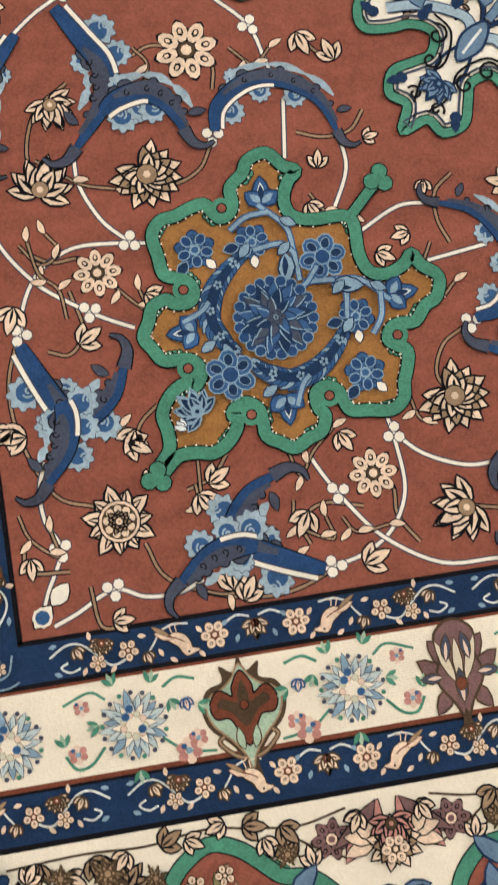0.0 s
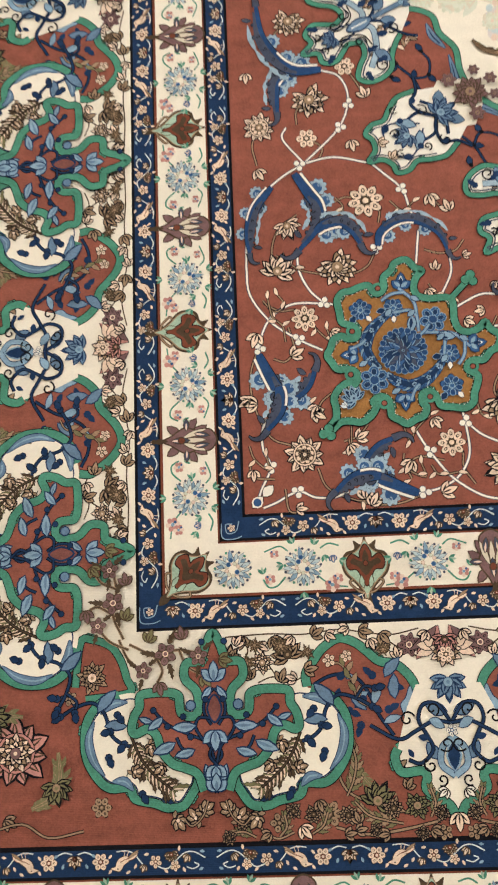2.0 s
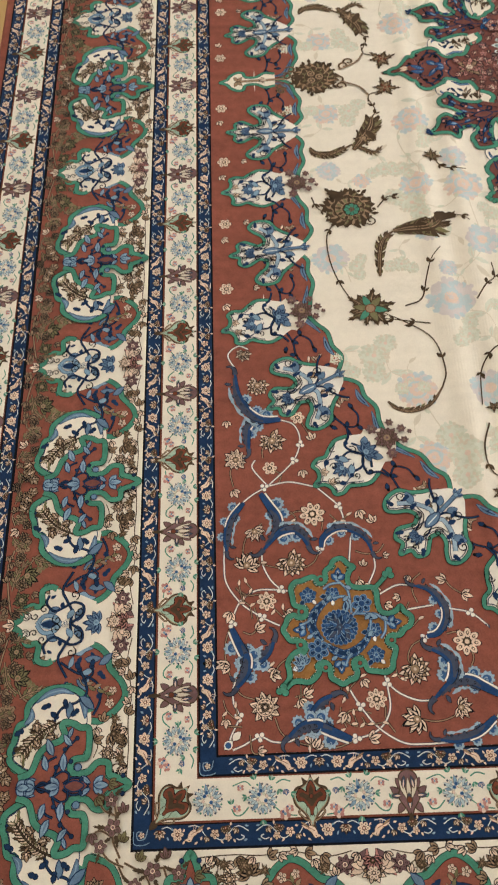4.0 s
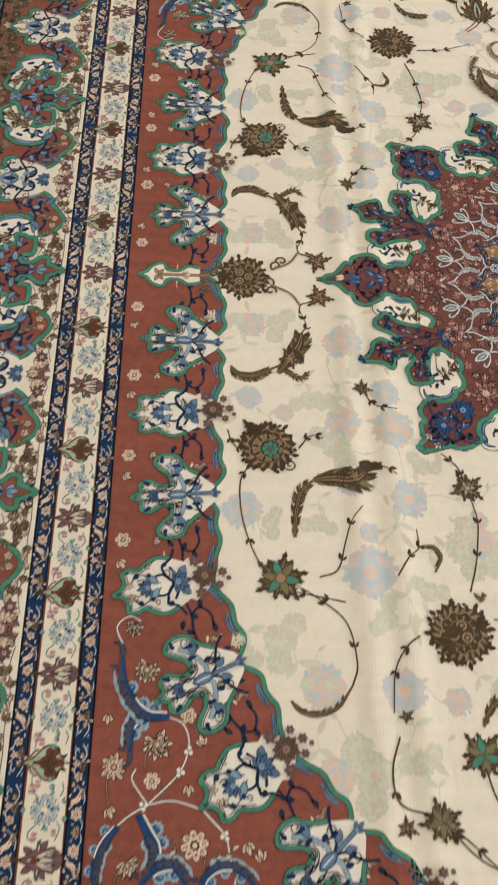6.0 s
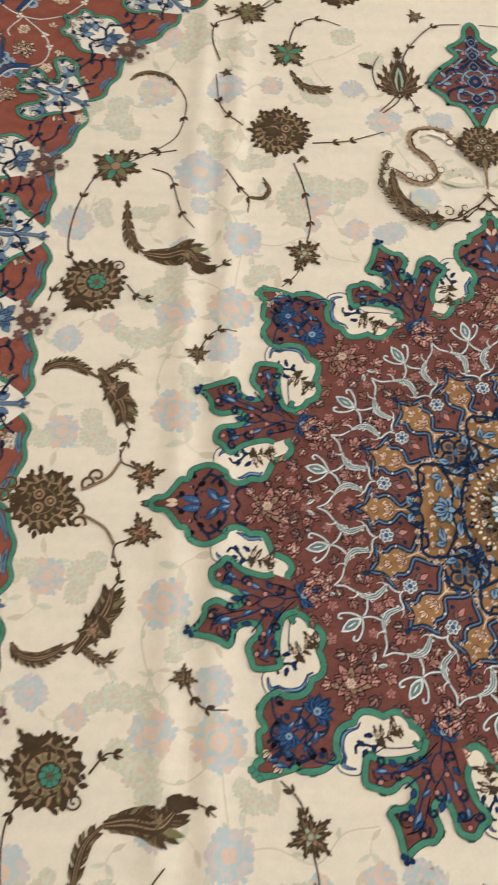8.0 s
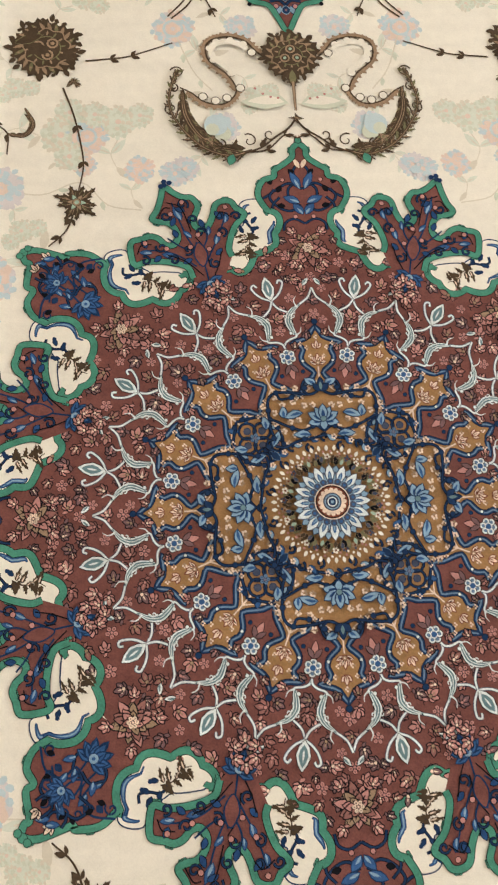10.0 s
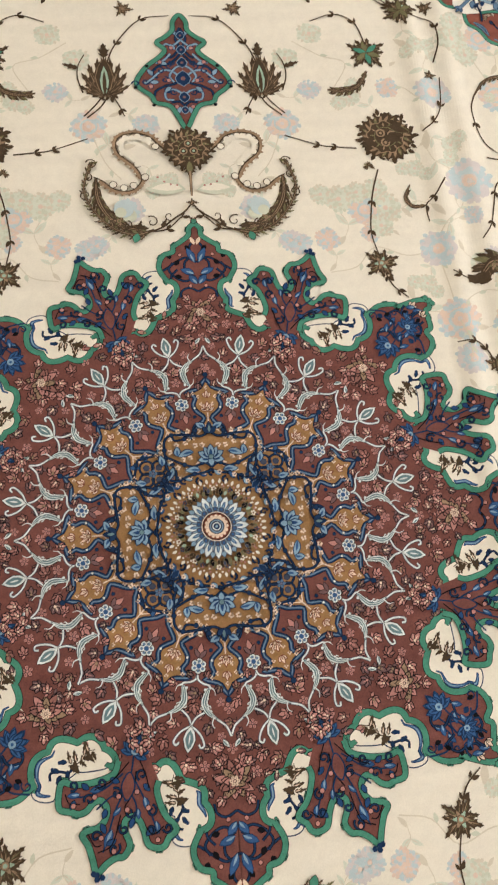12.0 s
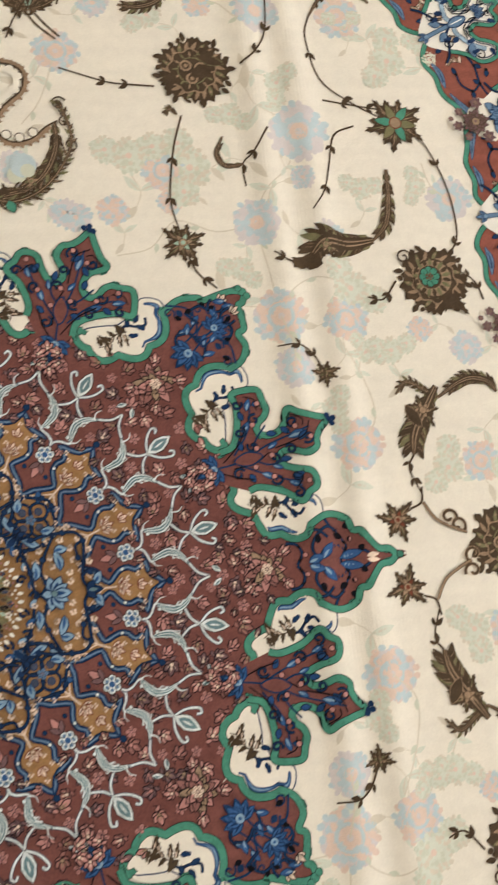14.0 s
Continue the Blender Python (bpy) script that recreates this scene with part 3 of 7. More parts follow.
# ---- guard stripes: a repeat of blossom, rosette, bud and vine ----
def guard(length, high):
    y = Yarn()
    h, k = high / 2, length / 146
    up = lambda x, v: (x * k, h + v * high / 30)
    y.line(sm([up(3, -9), up(12, -11), up(22, -6)]), 1.4, "ice")
    y.line(sm([up(84, 2), up(92, 8), up(100, 9), up(108, 1), up(118, -8), up(128, -9), up(140, -2)]), 1.4, "ice")
    y.line(sm([up(120, 8), up(127, 10), up(133, 6), up(128, 3)]), 1.3, "ice")
    y.line(sm([up(45, -11), up(55, -12), up(64, -9)]), 1.3, "ice")
    y.line(sm([up(66, -6), up(70, 0), up(75, 6)]), 1.3, "ice")
    for x, v in ((14, 8), (18, -9), (40, 9), (40, -8), (64, 9), (80, -8), (96, 10), (116, 8), (134, -10), (138, 9), (112, -10), (60, 11)):
        y.fill(turn(leaf(6, 1.6), x * 37, up(x, v)), "sky" if x % 4 else "beige")
    lotus(y, up(0, -5), 9.5, 0, "beige", "brown", "rust", ((5, 80, 1.0), (3, 30, 0.9)))
    rosette(y, up(28, 0), 10, 6, "beige", "brown", "rust")
    # small bird: body, tail, wing, eye and legs
    y.line([up(53, -4), up(54, -11), up(50, -12)], 0.8, "beige")
    y.line([up(56, -5), up(58, -11), up(55, -13)], 0.8, "beige")
    y.fill(sm([up(*q) for q in ((68, -10), (60, -5), (54, -6), (48, -3), (45, 2), (44, 6), (39, 8), (44, 10), (48, 11), (51, 8), (53, 4), (58, 0), (64, -5))], True, 3), "beige", "brown", 0.7)
    y.fill(turn(leaf(13, 2.2), -112, up(56, -2)), "beige", "rust", 0.5)
    y.fill(turn(leaf(14, 1.5), -124, up(58, -4)), "tan", "brown", 0.4)
    y.line(sm([up(49, 1), up(54, -2), up(60, -4)]), 0.8, "rust")
    y.fill(ring(up(46.5, 8.5), 0.9, 6), "ink")
    bud(y, up(75, 5), 7, 20, "beige", "brown")
    rosette(y, up(87, 1), 7.5, 5, "beige", "brown", "rust", 20)
    spiky(y, up(104, -7), 8.5, 7, "beige", "brown", "rust", 0, 220)
    rosette(y, up(108, 6), 6, 5, "beige", "brown", "gold", 10)
    bud(y, up(122, -6), 8, 30, "beige", "brown")
    return y


def repeats(step, count, first):
    """Half units that turn about each blossom: places and mirrorings along one side."""
    out = []
    for i in range(count):
        for s in (1, -1):
            out.append((s * (i * step if i % 2 == first else (i + 1) * step), s * (1 if i % 2 == first else -1)))
    return out


for name, ax, ay, bx, by, colour, label in BANDS:
    if "guard" not in name:
        continue
    kx, ky = round(ax / 0.1457), round(ay / 0.14)
    sx, sy = (ax - 0.012) / kx, (ay - 0.008) / ky
    high = (bx - ax) * 1000
    row("flower_repeat", mesh_of(guard(sx * 1000, high), "flower_repeat", 0.0012, False), strips[name], ax, ay, repeats(sx, kx, 0), [])
    row("flower_repeat", mesh_of(guard(sy * 1000, high), "flower_repeat", 0.0012, False), strips[name], ax, ay, [], repeats(sy, ky, 0))
    y = Yarn()
    y.line(sm([(6, 6), (10, 18), (20, 20), (22, 10), (14, 9)]), 1.3, "sky")
    y.line(sm([(3, 24), (12, 27), (26, 25), (27, 8)]), 1.2, "sky")
    rosette(y, (15, 14), 5, 5, "beige", "brown", "rust")
    me = mesh_of(y, "corner_flower", 0.0012, False)
    for sx_, sy_ in FLIPS["quad"]:
        ob = new("corner_flower", me)
        ob.matrix_world = Matrix.Diagonal((sx_, sy_, 1, 1)) @ pose(ax, ay, 0)
        ob.parent = strips[name]


# ---- flower stripes: two kinds of brown palmette, blue asters, pink and green sprays ----
def palmette_a():
    y = Yarn()
    half = [(0, 66), (5, 56), (15, 61), (14, 51), (26, 47), (32, 36), (28, 22), (14, 10), (5, -2), (6, -12), (0, -20)]
    whole = sm(half + [(-a, b) for a, b in reversed(half[1:-1])], True)
    y.fill(whole, "brown")
    cup = [(0, 60), (6, 52), (14, 46), (24, 42), (28, 35), (24, 24), (12, 13), (3, 2), (0, -6)]
    cup = sm(cup + [(-a, b) for a, b in reversed(cup[1:-1])], True)
    y.fill(cup, "mint", "tan", 1.4)
    y.fill(sm([(0, 56), (7, 47), (8, 40), (18, 45), (25, 37), (22, 28), (12, 27), (6, 18), (0, 8), (-6, 18), (-12, 27), (-22, 28), (-25, 37), (-18, 45), (-8, 40), (-7, 47)], True), "rust", "ink", 1.2)
    y.fill(sm([(0, 50), (4, 42), (5, 36), (16, 40), (20, 35), (10, 30), (0, 20), (-10, 30), (-20, 35), (-16, 40), (-5, 36), (-4, 42)], True), "brown")
    y.fill(ring((0, 34), 3, 8), "rust", "ink", 0.6)
    for s in (1, -1):
        y.fill(turn(leaf(14, 3, 3 * s), 24 * s, (s * -4, 6)), "mint", "brown", 1)
        y.line(sm([(s * 4, 0), (s * 12, 3), (s * 22, 12), (s * 18, 16)]), 1.8, "tan", edge="brown")
    return y


def palmette_b():
    y = Yarn()
    for s in (1, -1):
        y.fill(turn(leaf(26, 6, -6), -70, (8, 28), 1, 1) if s > 0 else turn(leaf(26, 6, 6), 70, (-8, 28)), "plum", "brown", 1.4)
        y.fill(turn(leaf(20, 5), -140 * s, (s * 8, 22)), "plum", "brown", 1.4)
        y.fill(turn(leaf(24, 6), -40 * s, (s * 5, 36)), "plum", "brown", 1.4)
    y.fill(sm([(0, 66), (14, 58), (13, 42), (17, 28), (6, 12), (0, 2), (-6, 12), (-17, 28), (-13, 42), (-14, 58)], True), "plum", "brown", 2)
    for q, a in (((0, 24), 0), ((-4, 26), 22), ((4, 26), -22)):
        y.fill(turn(leaf(30, 3.4), a, q), "pale_grey", "brown", 1)
    for q, a, l in (((0, 12), 0, 22), ((9, 40), 10, 18), ((-9, 40), -10, 18), ((14, 30), -90, 16), ((-14, 30), 90, 16)):
        y.fill(turn(leaf(l, l * 0.2), a, q), "slate", "brown", 1)
        y.fill(turn(leaf(l * 0.7, l * 0.08), a, q), "pale_pink")
    y.fill(ring((0, 24), 4, 8), "rust", "brown", 1)
    y.fill(turn(leaf(22, 4), 180, (0, 8)), "brown")
    y.fill(ring((0, -10), 3.4, 8), "brown")
    return y


def tailed(y):
    """Turned so that the stem points to the rim."""
    y.v = [(a * 0.88, 0.066 - b, c) for a, b, c in y.v]
    return y


def aster():
    y = Yarn()
    c = (0, 33)
    for i in range(17):
        a = 360 * i / 17
        y.fill(turn(leaf(22 + 2 * math.sin(3 * i), 3.0, 2 * math.sin(i)), a, c), "pale_blue" if i % 3 else "sky", "slate", 0.5)
        y.fill(turn(leaf(17, 0.9), a, c), "sky")
        y.fill(ring(turn([(0, 21)], a + 10, c)[0], 1.7, 6), "slate" if i % 3 else "green")
    for i in range(12):
        y.fill(turn(leaf(15, 2.4, 2), 30 * i + 8, c), "ivory" if i % 2 else "pale_blue", "slate", 0.5)
        y.fill(turn(leaf(9, 0.9, 1), 30 * i + 8, c), "sky")
    y.fill(ring(c, 9, 12), "ivory")
    for i in range(9):
        y.fill(ring(turn([(0, 7.2)], 40 * i, c)[0], 2.2, 6), "pale_pink" if i % 2 else "pale_green", "tan", 0.4)
    for q in ((5, 27), (-5, 36), (2, 22)):
        y.fill(ring(q, 2.6, 7), "blue", "sky", 0.5)
    return y


def spray(length):
    y = Yarn()
    k = length / 146
    y.line(sm([(30 * k, 10), (42 * k, 7), (52 * k, 12)]), 2, "green")
    y.line(sm([(22 * k, 58), (36 * k, 56), (46 * k, 52), (56 * k, 44)]), 1.8, "green")
    y.line(sm([(94 * k, 44), (104 * k, 54), (114 * k, 55), (120 * k, 46)]), 2, "green")
    y.line(sm([(90 * k, 14), (100 * k, 8), (118 * k, 14)]), 1.8, "green")
    for q, r in (((40, 55), 8), ((33, 48), 6), ((112, 46), 6), ((106, 17), 5)):
        for i in range(6):
            y.fill(ring(turn([(0, r * 0.7)], 60 * i + r, (q[0] * k, q[1]))[0], r * 0.42, 7), "rose" if i % 3 else "pale_pink")
        y.fill(ring((q[0] * k, q[1]), r * 0.3, 6), "sky")
        y.fill(ring((q[0] * k + 3, q[1] - 3), r * 0.25, 6), "blue")
    for q, a in (((48, 20), 20), ((73, 62), 0), ((60, 8), 160), ((96, 30), -80), ((120, 40), 190), ((30, 26), 60), ((84, 6), 200)):
        for b in (-35, 0, 35):
            y.fill(turn(leaf(9, 1.8), a + b, (q[0] * k, q[1])), "green" if b else "mint")
    bud(y, (38 * k, 22), 7, 10, "pale_pink", "blue")
    return y


for name, ax, ay, bx, by, colour, label in BANDS:
    if "flower" not in name:
        continue
    kx, ky = round(ax / 0.1457), round(ay / 0.14)
    kx += kx % 2 == 0 and 0
    sx, sy = (ax - 0.17) / (kx - 1), (ay - 0.125) / (ky - 1)
    xs, ys = [i * sx for i in range(kx)], [i * sy for i in range(ky)]
    even = lambda q: [(s * v, 1) for v in q for s in ((1, -1) if v else (1,))]
    pa, pb, pc = (mesh_of(tailed(f()) if f is not aster else f(), n, 0.0022, False) for f, n in ((palmette_a, "palmette"), (palmette_b, "lobed_palmette"), (aster, "aster")))
    out = strips[name]
    row("palmette", pa, out, ax, ay, even(xs[0::2]), even(ys[1::2]))
    row("lobed_palmette", pb, out, ax, ay, even(xs[1::2]), even(ys[0::2]))
    row("aster", pc, out, ax, ay, even([q + sx / 2 for q in xs[:-1]] + [xs[-1] + 0.073, xs[-1] + 0.155]), even([q + sy / 2 for q in ys[:-1]] + [ys[-1] + 0.07]))
    row("spray", mesh_of(spray(sx * 1000), "spray", 0.0012, False), out, ax, ay, repeats(sx, kx, 0), [])
    row("spray", mesh_of(spray(sy * 1000), "spray", 0.0012, False), out, ax, ay, [], repeats(sy, ky, 1))
    for fx, fy in FLIPS["quad"]:
        ob = new("palmette", pa)
        ob.matrix_world = Matrix.Diagonal((fx, fy, 1, 1)) @ pose(ax + 0.012, ay + 0.01, 0.0003, 0, 0, -45)
        ob.parent = out


# ---- main border: cartouches, lilies, red lobes, sprays; x along the border, y outwards ----
TREFOIL = [(0, 4), (8, 17), (12, 29), (17, 36), (30, 37), (34, 46), (32, 56), (21, 67), (18, 79), (20, 93), (29, 96), (38, 92), (40, 82), (41, 73), (52, 69), (74, 69), (85, 72), (86, 84), (92, 94), (95, 108), (90, 113), (77, 108), (67, 115), (61, 132), (49, 146), (35, 151), (21, 158), (14, 176)]
WING = [(22, 153), (21, 166), (28, 179), (39, 192), (56, 193), (70, 188), (92, 183), (99, 171), (120, 171), (134, 161), (147, 140), (150, 117), (146, 96), (132, 79), (110, 70), (88, 70), (70, 90), (60, 120), (40, 142)]
LOBE = [(158, 68), (159, 54), (149, 39), (138, 26), (120, 16), (102, 21), (88, 32), (75, 43), (57, 47), (42, 61), (35, 78), (31, 99), (37, 119), (52, 132), (61, 138)]
LILY = [(61, 138), (65, 148), (58, 163), (37, 162), (31, 168), (33, 181), (20, 191), (9, 198), (0, 211)]


def both(pts):
    return [(-x, v) for x, v in reversed(pts)] + [q for q in pts if q[0]]


def mirror(pts):
    return [(-q[0], q[1]) for q in pts]


def cartouche():
    y = Yarn(step=0.000006)
    for flip in (lambda p: p, mirror):
        wing = flip(sm(WING, True))
        y.fill(wing, "ivory")
        green_edge(y, flip(WING[:15]), 9.4, knobs=23)
        y.line(grown(wing, -6.5), 1.5, "navy", closed=True)
        # blue crescents along the rim
        for pts in ([(139, 98), (145, 118), (140, 140), (127, 158)], [(118, 164), (104, 164), (94, 174)], [(100, 78), (118, 80), (132, 90)]):
            p = flip(sm(pts))
            y.line(p, 9, "steel", edge="navy", shape=lambda u: 0.12 + 0.9 * math.sin(math.pi * u))
            y.line(p[2:-2], 2.4, "sky", 1)
        # navy vine with dark hearts
        y.line(flip(sm([(178, 92), (160, 82), (140, 78), (126, 92), (120, 112), (106, 124), (88, 128)])), 2.8, "navy", edge="ink")
        y.line(flip(sm([(160, 82), (170, 70), (182, 72)])), 2.2, "navy", edge="ink")
        y.fill(flip(turn(leaf(30, 6, 6), 150, (134, 88))), "steel", "navy", 1.8)
        y.fill(flip(turn(leaf(24, 5, 5), 100, (126, 104))), "steel", "navy", 1.8)
        for q, a in (((88, 128), 60), ((104, 124), -40), ((120, 110), -80), ((122, 138), 20), ((178, 92), -60), ((182, 72), -100), ((84, 178), 30), ((58, 184), 80), ((112, 92), 40)):
            y.fill(flip(ring(q, 4, 7)), "navy", "ink", 0.8)
            y.fill(flip(turn(leaf(12, 4), a, q)), "navy", "ink", 0.8)
        # brown spray
        stem = sm([(96, 116), (86, 138), (72, 156), (50, 174)])
        for i in range(2, len(stem)):
            d = stem[i] - stem[i - 1]
            a = math.degrees(math.atan2(-d.x, d.y))
            for s in (1, -1):
                y.fill(flip(turn(jag(17 + 5 * math.sin(2.1 * i + s), 3.8, 3 * s, 3), a + (50 + 12 * math.sin(i)) * s, stem[i])), "brown" if i % 3 else "olive", "ink", 0.6)
                y.fill(flip(turn(leaf(13, 1.1, 2 * s), a + 50 * s, stem[i])), "beige")
        y.line(flip(stem), 2.0, "brown", 1.2, edge="ink")
        for q in ((74, 128), (62, 150), (92, 154)):
            sprig(y, flip([q])[0], 13, q[0] * 5, "tan")
    y.fill(sm(both(TREFOIL), False, 4), "red")
    green_edge(y, [(-x, v) for x, v in reversed(TREFOIL)] + TREFOIL[1:], 9.4, knobs=27)
    for s in (1, -1):
        f = (lambda p: p) if s > 0 else mirror
        for pts in ([(0, 150), (8, 126), (28, 116), (54, 104), (70, 88)], [(4, 106), (12, 92), (10, 76), (0, 66)], [(14, 122), (22, 108), (18, 98), (6, 98)], [(0, 178), (9, 164), (2, 150), (-7, 138), (0, 124)], [(26, 138), (38, 130), (44, 118)]):
            y.line(f(sm(pts)), 2.3, "navy", edge="ink")
        for q, a, l in (((22, 106), -78, 26), ((46, 124), -58, 26), ((24, 132), -64, 22), ((60, 96), -40, 20), ((4, 64), -24, 16), ((6, 166), -150, 18), ((72, 100), -90, 14)):
            y.fill(f(turn(leaf(l, l * 0.2, 4), a, q)), "sky", "navy", 1.8)
            y.fill(f(turn(leaf(l * 0.75, l * 0.07, 3), a, q)), "steel")
        for q in ((70, 88), (54, 106), (28, 118), (10, 78), (36, 96), (13, 14)):
            y.fill(f(ring(q, 3.4, 7)), "navy", "ink", 0.8)
        for q in ((24, 204), (44, 206), (14, 196)):
            sprig(y, f([q])[0], 16, q[0] * 9 * s, "tan")
        y.line(f(sm([(10, 186), (16, 202), (28, 212), (36, 206)])), 1.4, "tan", edge="ink")
        y.fill(f(ring((27, 84), 5, 9)), "steel", "navy", 1.4)
    for v, a, l in ((58, 180, 22), (112, 0, 22), (150, 0, 18), (176, 180, 18)):
        for b in (-46, 46, 0):
            y.fill(turn(leaf(l * (1 if b == 0 else 0.85), 5), a + b, (0, v)), "sky", "navy", 1.6)
            y.fill(turn(leaf(l * 0.6, 2), a + b, (0, v)), "steel")
    y.fill(sm([(0, 74), (7, 88), (0, 102), (-7, 88)], True), "wine", "navy", 2.4)
    return y


def lily():
    y = Yarn()
    y.fill(sm(both([(0, 211)] if 0 else list(reversed(LILY)))[: 0] or ([(-x, v) for x, v in LILY] + [q for q in reversed(LILY[:-1])]), False, 4) + [Vector((48, 95)), Vector((36, 70)), Vector((-36, 70)), Vector((-48, 95))], "ivory")
    green_edge(y, [(-x, v) for x, v in LILY] + list(reversed(LILY[:-1])), 9.4, knobs=21)
    lotus(y, (0, 66), 20, 0, "steel", "navy", "sky")
    for s in (1, -1):
        y.fill(turn(leaf(24, 7, 4 * s), -100 * s, (s * 4, 100)), "steel", "navy", 1.4)
        y.fill(turn(leaf(20, 6), -150 * s, (s * 18, 150)), "steel", "navy", 1.4)
    for s in (1, -1):
        f = (lambda p: p) if s > 0 else mirror
        y.line(f(sm([(0, 112), (14, 92), (30, 92), (36, 108), (28, 124), (22, 140), (36, 154), (50, 150)])), 2.8, "navy", edge="ink")
        y.line(f(sm([(0, 112), (20, 110), (40, 120), (60, 128), (90, 112)])), 2.8, "navy", edge="ink")
        y.fill(f(turn(leaf(18, 5, 3), 70, (24, 108))), "sky", "navy", 1)
        y.fill(f(turn(leaf(12, 4), -100, (26, 128))), "navy")
        y.fill(f(turn(leaf(11, 3), -150, (44, 148))), "navy")
        y.line(f(sm([(0, 168), (14, 156), (12, 138), (0, 128)])), 6, "sky", edge="navy")
        bud(y, (s * 10, 182), 12, -50 * s, "white", "ink")
    y.fill(turn(leaf(30, 7), 0, (0, 132)), "navy", "sky", 2)
    for q, r, a in (((14, 140), 9, 40), ((40, 104), 9, 200), ((30, 150), 8, 300), ((16, 104), 8, 120), ((18, 178), 7, 60)):
        for s in (1, -1):
            y.line(curl((q[0] * s, q[1]), r, a * s, 1.1, s), 2.0, "ink")
    bud(y, (0, 206), 20, 0, "beige", "ink")
    rosette(y, (0, 120), 7, 5, "white", "navy", "steel")
    return y


def lobe():
    y = Yarn()
    y.fill(sm(LOBE, False, 4) + [Vector((70, 150)), Vector((110, 150)), Vector((140, 100))], "red")
    green_edge(y, LOBE, 9.4, knobs=23)
    y.fill(sm([(42, 72), (38, 98), (44, 118), (54, 126), (50, 108), (54, 92), (48, 84)], True), "sky", "navy", 1)
    y.line(sm([(150, 66), (134, 58), (118, 56), (100, 62), (88, 80), (80, 100), (64, 124)]), 2.6, "navy", edge="ink")
    for q, a, l in (((90, 76), -60, 18), ((84, 90), 170, 24), ((74, 110), 120, 20), ((104, 60), -100, 16)):
        y.fill(turn(leaf(l, l * 0.2, 4), a, q), "sky", "navy", 1)
    for q in ((120, 58), (96, 84), (68, 96), (100, 112), (62, 70), (84, 58), (126, 84), (112, 96)):
        y.fill(ring(q, 5, 7), "navy")
        y.fill(turn(leaf(14, 4), q[0] * 7, q), "navy")
    for q, a, l in (((70, 60), 150, 26), ((60, 84), 190, 26), ((110, 80), 60, 22)):
        y.fill(turn(leaf(l, l * 0.22, 5), a, q), "steel", "navy", 1.5)
    y.line(sm([(134, 46), (120, 44), (108, 62), (102, 84), (90, 92)]), 1.6, "tan", edge="ink")
    for i in range(7):
        y.fill(turn(leaf(14, 3, 3), 150 + 25 * (i % 2) * 2 + 6 * i, (118 - 3 * i, 40 + 7 * i)), "olive" if i % 2 else "tan", "ink", 0.6)
    rosette(y, (132, 40), 8, 5, "beige", "ink", "brown")
    rosette(y, (112, 36), 7, 5, "beige", "ink", "brown")
    return y


